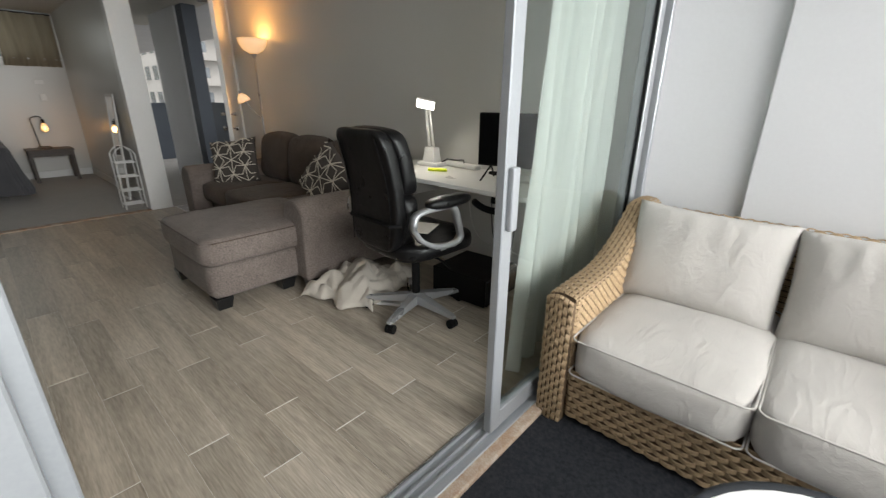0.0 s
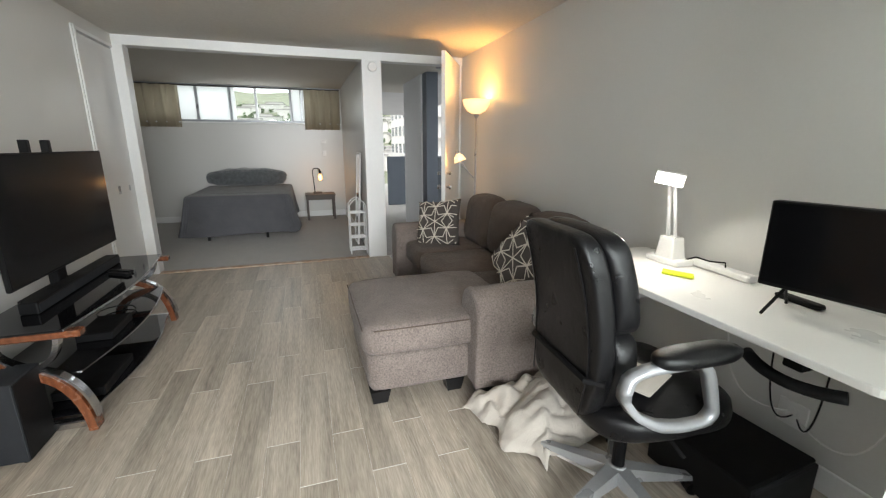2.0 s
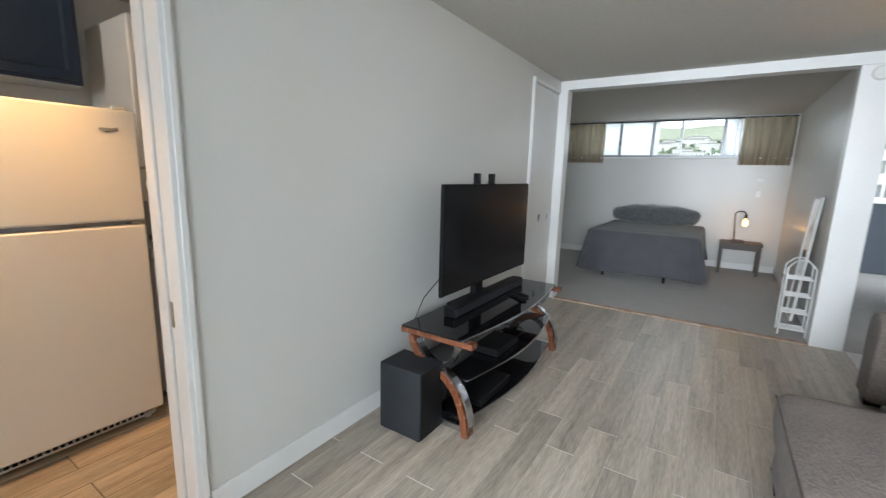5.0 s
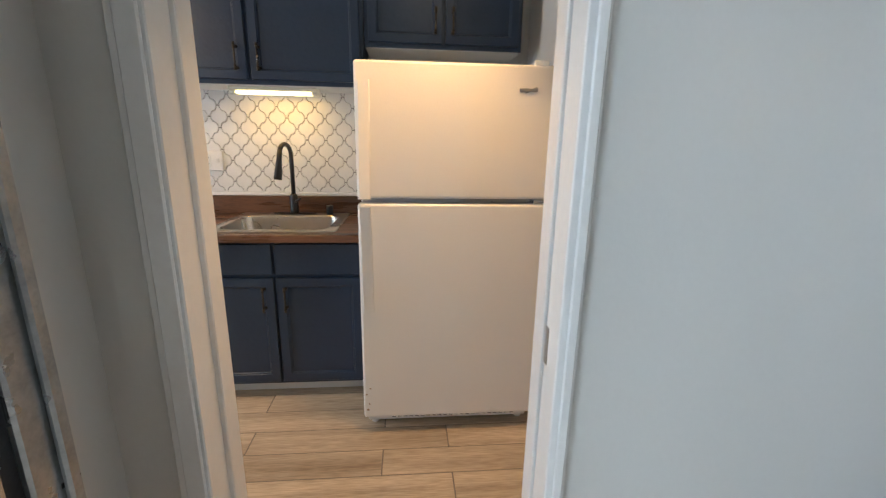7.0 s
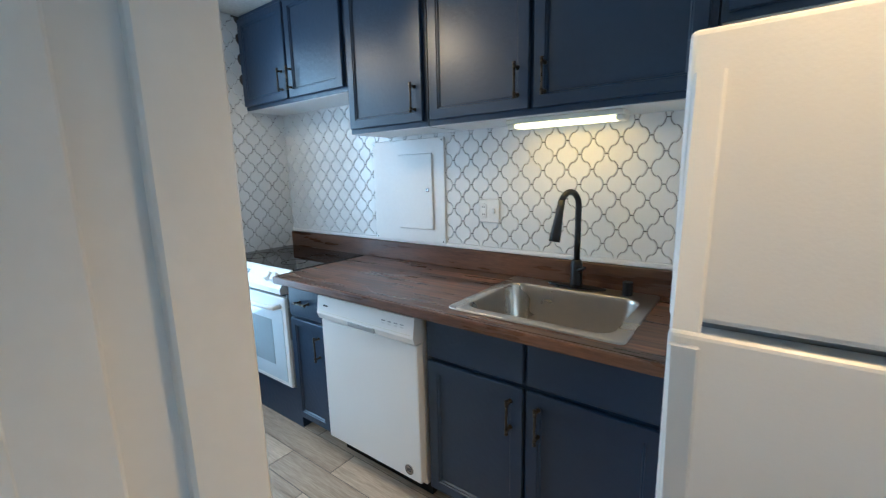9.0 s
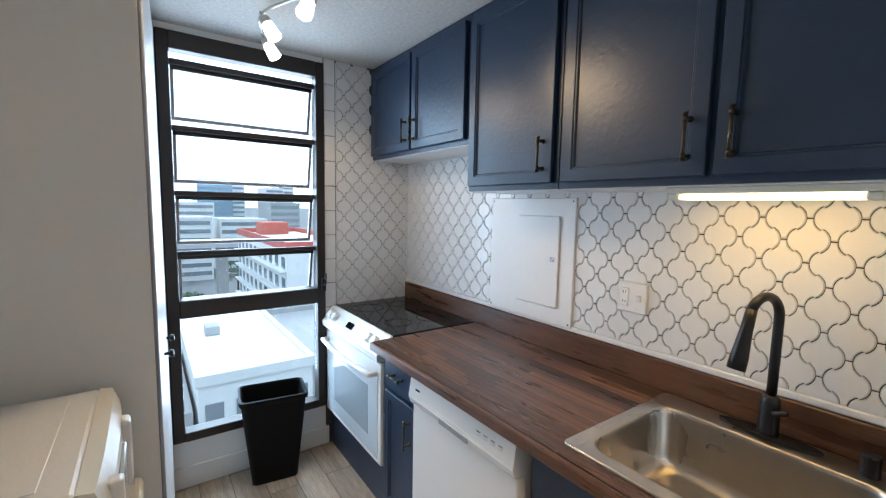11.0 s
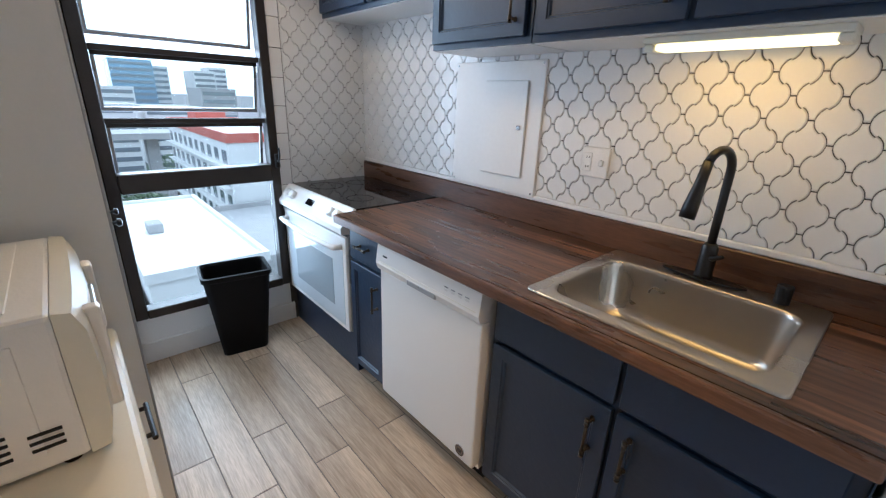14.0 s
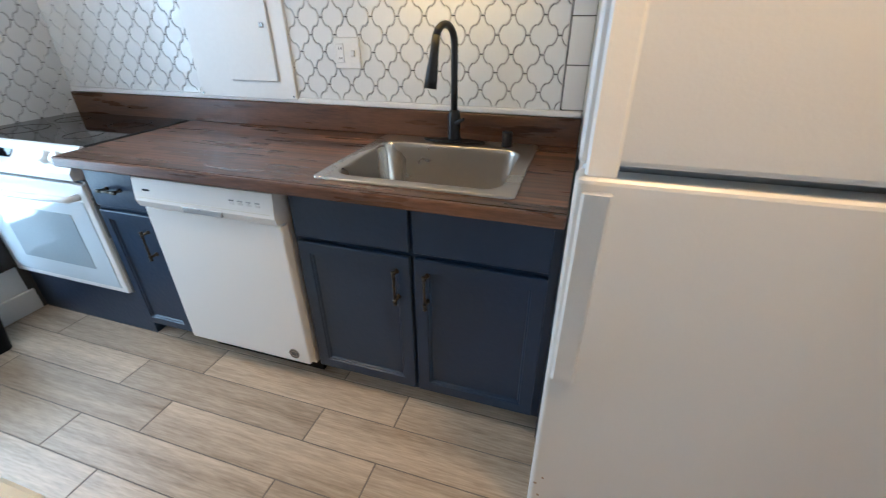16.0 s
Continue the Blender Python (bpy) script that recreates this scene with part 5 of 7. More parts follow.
part("shade", turned([(0.035, 1.70), (0.10, 1.735), (0.14, 1.80), (0.147, 1.845), (0.142, 1.845), (0.13, 1.80), (0.09, 1.745), (0.03, 1.715)], n=32, cap=False), "bulb", fl, "lit white glass bowl", smooth=True)
part("arm", tubes(arc((0, 0, 1.02), (0.02, -0.12, 1.10), (-0.02, -0.2, 1.29)), 0.007, 8), "grey", fl, smooth=True)
rs = part("reading_shade", turned([(0.018, 0.0), (0.05, -0.03), (0.068, -0.085), (0.064, -0.085), (0.046, -0.033), (0.012, -0.006)], n=24, cap=False), "bulb", fl, "lit white glass bell shade", smooth=True)
rs.matrix_basis = pose(-0.02, -0.2, 1.29, 18, -12, 0)
part("socket", turned([(0.02, 0.0), (0.016, 0.035), (0.006, 0.04)], (-0.02, -0.2, 1.285), 14), "grey", fl)
lamp("floor_lamp_bulb", "POINT", pose(-4.80, 2.40, 1.80), FLOOR_LAMP_W, WARM, 0.09)
lamp("reading_bulb", "POINT", pose(-4.83, 2.175, 1.23), READ_W, WARM, 0.03)

# desk
DT = 0.79
dk = thing("desk", pose(-1.72, 2.26, 0), "white wall-mounted desk top", "desk")
dtop = bmesh.new()
ring_sweep(dtop, [rounded(0, -0.0085, 0.72 - e, 0.2965 - e, 0.045, DT + z, 5) for z, e in ((-0.028, 0.003), (-0.025, 0.0), (-0.003, 0.0), (0.0, 0.003))])
part("top", dtop, "desk", dk)
part("bracket", solid(-0.5, -0.46, 0.0, 0.288, 0.58, DT - 0.0285, bevel=0.004), "desk", dk)
part("bracket", solid(0.62, 0.66, -0.05, 0.288, 0.55, DT - 0.0285, bevel=0.004), "desk", dk)
kt = thing("headset_hook", pose(-1.27, 2.06, DT - 0.14), "black curved hook fixed under the desk", "hook")
part("stem", solid(-0.03, 0.03, -0.03, 0.03, 0.05, 0.112, bevel=0.004), "blackpl", kt)
part("cradle", tubes(arc((-0.13, -0.05, 0.05), (0.0, -0.1, 0.0), (0.15, -0.03, 0.04), 10), 0.02, 10), "blackpl", kt, smooth=True)
mo = thing("monitor", pose(-1.285, 2.30, DT, 0, 0, 12), "black flat computer monitor on thin feet", "monitor")
part("bezel", solid(-0.275, 0.275, -0.02, 0.03, 0.085, 0.40, bevel=0.006, seg=2), "blackpl", mo)
part("screen", solid(-0.266, 0.266, -0.023, -0.019, 0.10, 0.392), "screen", mo, "dark glossy screen")
for sx in (-0.19, 0.19):
    part("foot", tubes([(sx - 0.02, -0.11, 0.006), (sx, 0.0, 0.09), (sx - 0.02, 0.09, 0.006)], 0.006, 6), "blackpl", mo)
one("remote_control", cushion(-0.085, 0.085, -0.022, 0.022, 0, 0.02, 0.001, 4, 8, 0), "blackpl", "black remote control lying on the desk", "remote", m=pose(-1.50, 2.40, DT + 0.001, 0, 0, -5))
dl = thing("desk_lamp", pose(-2.12, 2.40, DT), "white folding led desk lamp, switched on", "desk lamp")
part("base", solid(-0.10, 0.10, -0.06, 0.06, 0, 0.03, bevel=0.008, seg=2), "plate", dl)
bm = bmesh.new()
ring_sweep(bm, [rounded(0, 0, 0.058, 0.045, 0.01, 0.03), rounded(0, 0, 0.045, 0.037, 0.01, 0.135)])
part("pen_cup", bm, "plate", dl)
part("stem", tubes([(-0.025, 0, 0.13), (0.0, -0.04, 0.25), (0.035, -0.10, 0.43)], 0.010, 8), "plate", dl, smooth=True)
part("stem", tubes([(0.02, 0, 0.13), (0.038, -0.04, 0.25), (0.065, -0.10, 0.43)], 0.008, 8), "plate", dl, smooth=True)
lh = part("lamp_head", solid(-0.064, 0.064, -0.034, 0.034, -0.008, 0.010, bevel=0.006, seg=2), "plate", dl)
lh.matrix_basis = look((0.065, -0.13, 0.44), (0.46, -0.70, 0.05), 12)
part("light_panel", solid(-0.06, 0.06, -0.03, 0.03, -0.0125, -0.0085), "bulbw", lh, "bright white led panel")
lamp("desk_lamp_led", "AREA", look((-2.05, 2.24, DT + 0.43), (-1.85, 1.95, DT)), DESK_W, (1.0, 0.96, 0.88), 0.15, 0.06)
one("power_strip", solid(-0.16, 0.16, -0.028, 0.028, 0, 0.035, bevel=0.01, seg=2), "plate", "white power strip on the desk", "power strip", m=pose(-1.88, 2.47, DT + 0.001, 0, 0, -4))
one("cable", tubes([(-2.06, 2.44, DT + 0.025), (-1.98, 2.42, DT + 0.06), (-1.9, 2.41, DT + 0.06), (-1.86, 2.46, DT + 0.06), (-1.86, 2.465, DT + 0.035)], 0.004, 6), "blackpl", "black lamp cable plugged into the strip", "cable", smooth=True)
one("highlighter", tubes([(-1.965, 2.20, DT + 0.01), (-1.85, 2.265, DT + 0.01)], 0.009, 10), "yellow", "bright yellow highlighter pen on the desk", "pen")
one("highlighter", tubes([(-1.985, 2.225, DT + 0.01), (-1.87, 2.285, DT + 0.01)], 0.009, 10), "yellow", "bright yellow highlighter pen on the desk", "pen")
cs = thing("computer_case", pose(-1.55, 2.22, 0, 0, 0, 4), "black computer tower lying on the floor under the desk", "computer")
part("case", solid(-0.2, 0.22, -0.2, 0.2, 0.012, 0.20, bevel=0.006), "blackpl", cs)
part("front_panel", solid(0.22, 0.235, -0.19, 0.19, 0.02, 0.19, bevel=0.004), "charcoal", cs)
for a, b in ((-0.16, -0.16), (0.18, -0.16), (-0.16, 0.16), (0.18, 0.16)):
    part("foot", turned([(0.015, 0), (0.015, 0.014)], (a, b, 0)), "blackpl", cs)
wo2 = thing("wall_outlet", pose(-1.515, NORTH - 0.001, 0.26), "white double wall outlet under the desk", "outlet")
part("plate", solid(-0.058, 0.058, -0.008, 0, -0.058, 0.058, bevel=0.003), "plate", wo2)
part("receptacle", solid(-0.02, 0.02, -0.011, -0.008, -0.035, 0.035, bevel=0.002), "plate", wo2)
random.seed(9)
for k in range(4):
    a = Vector((-1.53 + 0.02 * k, 2.535, 0.27 - 0.01 * k))
    b = Vector((-1.75 + 0.2 * k, 2.40, 0.75))
    one("cable", tubes(arc(a, (a + b) / 2 + Vector((0.1 * k - 0.1, -0.12, -0.3)), b, 12), 0.0035, 6), "blackpl" if k % 3 else "plate", "thin cable hanging under the desk", "cable", smooth=True)

# office chair, facing the desk
oc = thing("office_chair", pose(-1.63, 1.745, 0, 0, 0, -4), "black leather high-back office chair with silver arms and base", "office chair")
part("hub", turned([(0.035, 0.055), (0.045, 0.075), (0.045, 0.115), (0.03, 0.13)], n=18), "grey", oc)
for k in range(5):
    a = math.radians(3 + 72 * k)
    d = Vector((math.cos(a), math.sin(a), 0))
    sd = Vector((-d.y, d.x, 0))
    bm = bmesh.new()
    ring_sweep(bm, [[d * r + sd * w + Vector((0, 0, z1)), d * r + sd * w * 0.8 + Vector((0, 0, z2)), d * r - sd * w * 0.8 + Vector((0, 0, z2)), d * r - sd * w + Vector((0, 0, z1))] for r, w, z1, z2 in ((0.03, 0.035, 0.07, 0.125), (0.17, 0.027, 0.068, 0.105), (0.30, 0.02, 0.066, 0.085), (0.325, 0.014, 0.066, 0.08))])
    lg = part("base_leg", bm, "grey", oc, "silver star base leg")
    cb = bmesh.new()
    for s in (-1, 1):
        c0 = d * 0.305 + sd * 0.014 * s + Vector((0, 0, 0.027))
        tube(cb, [c0 - sd * 0.01, c0 + sd * 0.01], 0.027, 14)
    tube(cb, [d * 0.305 + Vector((0, 0, 0.03)), d * 0.305 + Vector((0, 0, 0.07))], 0.009, 8)
    part("caster", cb, "blackpl", lg, "black twin-wheel caster")
part("gas_lift", tubes([(0, 0, 0.12), (0, 0, 0.40)], 0.025, 14), "blackpl", oc)
part("mechanism", solid(-0.10, 0.10, -0.12, 0.12, 0.39, 0.43, bevel=0.01), "blackpl", oc)
part("lever", tubes([(0.08, 0.03, 0.40), (0.2, 0.04, 0.38), (0.25, 0.05, 0.35)], 0.007, 8), "blackpl", oc)
part("seat", cushion(-0.26, 0.26, -0.25, 0.28, 0.43, 0.545, 0.025, 12, 5, 0.006), "leather", oc, "stitched black leather seat")


def back_pad(name, x, y0, y1, z0, z1, puff, seed, lab=""):
    bm = cushion(-x, x, y0, y1, z0, z1, puff, 14, 8, 0.0035, seed)
    for v in bm.verts:
        u = (v.co.z - 0.5) / 0.62
        v.co.y -= 0.07 * u + 0.04 * math.sin(max(0, u) * math.pi) * -1
        v.co.x *= 1 - 0.08 * max(0, u - 0.6) - 0.5 * max(0, 0.3 - u)
    return part(name, bm, "leather", oc, lab)


back_pad("backrest", 0.212, -0.315, -0.235, 0.505, 1.125, 0.006, 1, "smooth black leather back shell")
back_pad("back_cushion", 0.205, -0.25, -0.15, 0.52, 0.80, 0.02, 2)
back_pad("headrest", 0.208, -0.245, -0.145, 0.80, 1.12, 0.018, 3)
for s in (-1, 1):
    pts = []
    for k in range(11):
        u = k / 10
        z = 0.52 + 0.57 * u
        uu = (z - 0.5) / 0.62
        pts.append((s * (0.185 - 0.02 * u) * (1 - 0.5 * max(0, 0.3 - uu)), -0.318 - 0.07 * uu + 0.04 * math.sin(max(0, uu) * math.pi), z))
    part("seam", tubes(pts, 0.003, 6), "leather", oc)
part("lumbar_strap", tubes([(-0.222, -0.27, 0.66), (-0.18, -0.312, 0.655), (0.18, -0.312, 0.655), (0.222, -0.27, 0.66)], 0.012, 8), "blackpl", oc)
for s in (-1, 1):
    x = s * 0.285
    lp = [(x, y, z) for y, z in ((-0.255, 0.655), (-0.235, 0.72), (-0.17, 0.735), (-0.07, 0.737), (0.01, 0.735), (0.045, 0.70), (0.07, 0.62), (0.09, 0.55), (0.06, 0.52), (-0.03, 0.518), (-0.12, 0.535), (-0.21, 0.59), (-0.255, 0.655))]
    sm = []
    for a, b, c3 in zip([lp[-2]] + lp[:-1], lp, lp[1:] + [lp[1]]):
        a, b, c3 = Vector(a), Vector(b), Vector(c3)
        sm += [a.lerp(b, 0.75) * 0.5 + b * 0.5, b * 0.75 + c3 * 0.25]
    lo = bmesh.new()
    rows = []
    cen = Vector((x, -0.08, 0.63))
    for p in sm:
        d = (p - cen).normalized()
        rows.append([p + Vector((dx3, 0, 0)) + d * dd for dx3, dd in ((-0.02, -0.012), (0.02, -0.012), (0.022, 0.0), (0.02, 0.014), (-0.02, 0.014), (-0.022, 0.0))])
    ring_sweep(lo, rows, True, False)
    am = part("arm_loop", lo, "grey", oc, "silver plastic arm loop", smooth=True)
    part("arm_pad", cushion(x - 0.045, x + 0.045, -0.15, 0.14, 0.735, 0.788, 0.01, 6, 4, 0.003), "leather", am, "padded black armrest")
    part("arm_bracket", solid(min(x, s * 0.2), max(x, s * 0.2), -0.06, 0.06, 0.49, 0.525, bevel=0.004), "grey", am)
one("paper_sheet", solid(-0.14, 0.14, -0.1, 0.1, 0, 0.003), "throw", "cream folder lying on the chair seat", "folder", m=pose(-1.60, 1.68, 0.575, 0, 0, 25))

# throw on the floor
th = bmesh.new()
N = 40
g = []
for i in range(N + 1):
    row = []
    for j in range(N + 1):
        u, v = i / N * 2 - 1, j / N * 2 - 1
        r = max(abs(u), abs(v))
        x = u * 0.28 * (1 + 0.25 * noise.noise(Vector((u * 2, v * 2, 3))))
        y = v * 0.31 * (1 + 0.3 * noise.noise(Vector((u * 2, v * 2, 7))))
        z = 0.012 + max(0, 0.26 * (1 - r ** 1.3)) * (0.65 + 0.55 * noise.noise(Vector((u * 1.6 + 2, v * 1.6, 1)))) + 0.11 * abs(noise.noise(Vector((u * 3 + v, v * 3, 5)))) * (1 - r * 0.5) + 0.02 * abs(noise.noise(Vector((u * 9, v * 9, 2))))
        row.append(th.verts.new((x, y, z)))
    g.append(row)
for i in range(N):
    for j in range(N):
        th.faces.new((g[i][j], g[i + 1][j], g[i + 1][j + 1], g[i][j + 1]))
tw = one("throw_blanket", th, "throw", "crumpled cream throw blanket on the floor beside the sofa", "blanket", m=pose(-2.16, 1.72, 0, 0, 0, 20), smooth=True)
so_mod = tw.modifiers.new("thickness", "SOLIDIFY")
so_mod.thickness, so_mod.offset = 0.008, 1.0
one("laptop_sleeve", solid(-0.12, 0.12, -0.08, 0.08, 0, 0.02, bevel=0.004), "plate", "flat white box partly under the throw", "box", m=pose(-1.86, 1.72, 0, 0, 0, 30))

# television stand, television, speakers
ts = thing("tv_stand", pose(-3.47, -0.70, 0), "three-tier black glass television stand with cherry wood legs", "tv stand")


def shelf(name, hx, y0, bow, z, th2=0.010):
    bm = bmesh.new()
    pts = [(-hx, y0), (hx, y0), (hx, 0.20)] + [(hx - 2 * hx * k / 16, 0.20 + bow * math.sin(math.pi * k / 16)) for k in range(1, 16)] + [(-hx, 0.20)]
    extrude_xy(bm, pts, z, z + th2)
    s1 = part(name, bm, "glassblk", ts, "black tempered glass shelf")
    ed = bmesh.new()
    tube(ed, [(x, y, z + th2 / 2) for x, y in pts[2:]], 0.0062, 6)
    part("edge_strip", ed, "chrome", s1)


shelf("top_shelf", 0.73, -0.2, 0.07, 0.535)
shelf("middle_shelf", 0.66, -0.2, 0.08, 0.285)
shelf("bottom_shelf", 0.66, -0.2, 0.08, 0.06)
for s in (-1, 1):
    x = s * 0.70
    part("top_rail", solid(x - 0.03, x + 0.03, -0.21, 0.262, 0.50, 0.534, bevel=0.006), "cherry", ts)
    def ribbon(pts, w, t2, mat, nm, dx4=0.0):
        bm = bmesh.new()
        rows = []
        P = [Vector(p) for p in pts]
        for i, p in enumerate(P):
            d = (P[min(i + 1, len(P) - 1)] - P[max(i - 1, 0)]).normalized()
            nn = Vector((0, -d.z, d.y))
            rows.append([p + nn * t2 + Vector((-w, 0, 0)), p + nn * t2 + Vector((w, 0, 0)), p - nn * t2 + Vector((w, 0, 0)), p - nn * t2 + Vector((-w, 0, 0))])
        ring_sweep(bm, rows)
        return part(nm, bm, mat, ts)
    sc = arc((x, -0.13, 0.50), (x, -0.12, 0.38), (x, 0.04, 0.335), 8) + arc((x, 0.04, 0.335), (x, 0.215, 0.27), (x, 0.235, 0.0), 9)[1:]
    ribbon(sc, 0.034, 0.019, "cherry", "leg")
    ribbon([Vector(p) + Vector((0, 0.03, 0.012)) for p in sc[1:-1]], 0.024, 0.006, "chrome", "leg_inlay")
    ribbon(arc((x, 0.16, 0.50), (x, 0.15, 0.37), (x, 0.03, 0.352), 8), 0.02, 0.012, "chrome", "brace")
    part("foot_rail", solid(x - 0.025, x + 0.025, -0.20, 0.22, 0.02, 0.058, bevel=0.006), "chrome", ts)
tv = thing("television", pose(-3.455, -0.715, 0.545), "large black flat-screen television on a pedestal", "television")
part("panel", solid(-0.597, 0.597, -0.022, 0.0, 0.16, 0.795, bevel=0.004), "blackpl", tv)
part("back_housing", solid(-0.40, 0.40, -0.075, -0.0225, 0.20, 0.60, bevel=0.015, seg=2), "blackpl", tv)
part("screen", solid(-0.588, 0.588, 0.0, 0.003, 0.175, 0.787), "screen", tv, "dark glossy screen")
part("neck", solid(-0.05, 0.05, -0.125, -0.0755, 0.0, 0.3, bevel=0.006), "blackpl", tv)
part("pedestal", solid(-0.25, 0.25, -0.185, -0.078, 0.0, 0.014, bevel=0.004), "blackpl", tv)
for dx5 in (-0.06, 0.14):
    part("mount_arm", solid(dx5 - 0.016, dx5 + 0.016, -0.07, -0.03, 0.70, 0.86, bevel=0.004), "blackpl", tv)
sbar = thing("soundbar", pose(-3.51, -0.747, 0.545), "long black soundbar in front of the television", "soundbar")
part("body", solid(-0.51, 0.51, -0.042, 0.042, 0.0, 0.062, bevel=0.008, seg=2), "blackpl", sbar)
part("grille", solid(-0.50, 0.50, 0.042, 0.0445, 0.008, 0.052), "charcoal", sbar)
for k in range(2):
    one("remote_control", solid(-0.08, 0.08, -0.02, 0.02, 0, 0.018, bevel=0.006, seg=2), "blackpl", "black remote control on the television stand", "remote", "remotes", m=pose(-3.72 + 0.075 * k, -0.60 + 0.02 * k, 0.546, 0, 0, 64 - 6 * k))
bx6 = thing("cable_box", pose(-3.32, -0.58, 0.2955), "small black media box on the middle shelf", "media box")
part("case", solid(-0.15, 0.15, -0.09, 0.09, 0, 0.045, bevel=0.005), "blackpl", bx6)
one("disc_player", solid(-0.2, 0.2, -0.12, 0.12, 0, 0.05, bevel=0.005), "blackpl", "flat black disc player on the bottom shelf", "player", m=pose(-3.15, -0.60, 0.0705))
one("cable", tubes([(-3.6 + 0.12 * math.cos(a), -0.62 + 0.1 * math.sin(a), 0.30 + 0.002 * k) for k, a in ((k, k * 0.5) for k in range(14))], 0.004, 6), "blackpl", "coiled black cable on the shelf", "cable")
sw = thing("subwoofer", pose(-2.66, -0.765, 0), "charcoal grey subwoofer box on the floor", "subwoofer")
part("cabinet", solid(-0.105, 0.105, -0.135, 0.135, 0.01, 0.39, bevel=0.004), "charcoal", sw)
part("front_grille", solid(-0.10, 0.10, 0.1352, 0.14, 0.015, 0.385, bevel=0.002), "blackpl", sw)
for a in (-0.08, 0.08):
    for b in (-0.11, 0.11):
        part("foot", turned([(0.012, 0), (0.012, 0.011)], (a, b, 0)), "blackpl", sw)
wo3 = thing("wall_outlet", pose(-3.06, SOUTH + 0.001, 0.30), "white wall outlet behind the television stand", "outlet")
part("plate", solid(-0.036, 0.036, 0, 0.008, -0.058, 0.058, bevel=0.003), "plate", wo3)
part("receptacle", solid(-0.017, 0.017, 0.008, 0.011, -0.035, 0.035, bevel=0.002), "plate", wo3)
one("cable", tubes([(-2.9, -0.76, 0.8), (-2.88, -0.85, 0.68), (-2.96, -0.98, 0.48), (-3.06, -1.035, 0.31)], 0.003, 6), "blackpl", "black television cable down to the outlet", "cable", smooth=True)

# entry door leaf, open
ed = fixed("door_7", solid(0.0, 0.86, -0.022, 0.022, 0.01, 2.315, bevel=0.003), "white", "cream entry door standing open", "door")
ed.matrix_world = pose(-5.60, 2.485, 0, 0, 0, -30)
for z, r0 in ((0.93, 0.028), (1.08, 0.02)):
    for s in (-1, 1):
        kb = part("door_knob", turned([(0.012, 0.02), (0.012, 0.045), (r0, 0.055), (r0 * 0.9, 0.075), (0, 0.08)], n=16), "chrome", ed, "satin metal knob")
        kb.matrix_basis = pose(0.80, 0, z, 90 * s, 0, 0)
cl = bmesh.new()
tube(cl, [(0.12, -0.05, 2.22), (0.34, -0.05, 2.22)], 0.028, 10)
tube(cl, [(0.30, -0.05, 2.25), (0.22, -0.22, 2.26), (0.0, -0.2, 2.27)], 0.010, 8)
part("door_closer", cl, "grey", ed, "grey hydraulic closer")
for z in (0.25, 1.2, 2.1):
    part("hinge", solid(-0.012, 0.004, -0.03, -0.012, z, z + 0.1, bevel=0.002), "chrome", ed)
fixed("casing_entry", solid(WEST - 0.01, WEST + 0.018, 2.478, 2.535, 0, 2.32, bevel=0.004), "white", "white entry door casing", "casing")
em = fixed("entry_tiles", solid(-5.62, -5.0, 1.58, 2.0, -0.005, 0.003), "white", "white square entry floor tiles", "floor")
for i in range(4):
    for j in range(3):
        part("tile", solid(-5.61 + 0.15 * i, -5.467 + 0.15 * i, 1.585 + 0.14 * j, 1.72 + 0.14 * j, 0.003, 0.006, bevel=0.001), "tile", em)

# sheer curtain by the glass door
def folds(name, x, y0, y1, z0, z1, amp, pitch, mat, label, along="y", seed=0, nz=14, flare=0.0):
    bm = bmesh.new()
    n = int(abs(y1 - y0) / pitch * 8)
    g = []
    for k in range(nz + 1):
        w = k / nz
        z = z0 + (z1 - z0) * w
        row = []
        for i in range(n + 1):
            u = i / n
            ph = u * abs(y1 - y0) / pitch * 2 * math.pi
            a = amp * (1.0 - 0.25 * w) * (0.8 + 0.5 * noise.noise(Vector((u * 5, seed, w * 0.7))))
            dpt = a * math.sin(ph + 2.2 * noise.noise(Vector((u * 4, seed + 3, w * 0.8)))) + a * 0.35 * math.sin(ph * 2.3 + 1.5 * noise.noise(Vector((u * 6, seed + 8, w)))) + 0.012 * noise.noise(Vector((u * 9, w * 3, seed)))
            yy = y0 + (y1 - y0) * (u + flare * (1 - u) * w) + 0.010 * math.sin(ph * 0.5 + w * 2)
            row.append(bm.verts.new((x + dpt, yy, z) if along == "y" else (yy, x + dpt, z)))
        g.append(row)
    for k in range(nz):
        for i in range(n):
            bm.faces.new((g[k][i], g[k][i + 1], g[k + 1][i + 1], g[k + 1][i]))
    return one(name, bm, mat, label, "curtain", smooth=True)


folds("curtain", DOOR - 0.14, 1.58, 2.48, 0.03, 2.34, 0.055, 0.155, "curtain", "sheer pale white curtain gathered inside the glass door", flare=0.22)
cr = fixed("curtain_rod", tubes([(DOOR - 0.14, 1.2, 2.36), (DOOR - 0.14, 2.52, 2.36)], 0.012, 8), "white", "white curtain track", "rod")

# ---- bedroom ----
bd = thing("bed", pose(-8.15, -0.33, 0), "made bed with a grey coverlet hanging to the floor", "bed")
part("mattress", cushion(-0.93, 0.93, -0.69, 0.69, 0.25, 0.62, 0.01, 8, 12, 0.004), "bedding", bd)
cv = bmesh.new()
rows = []
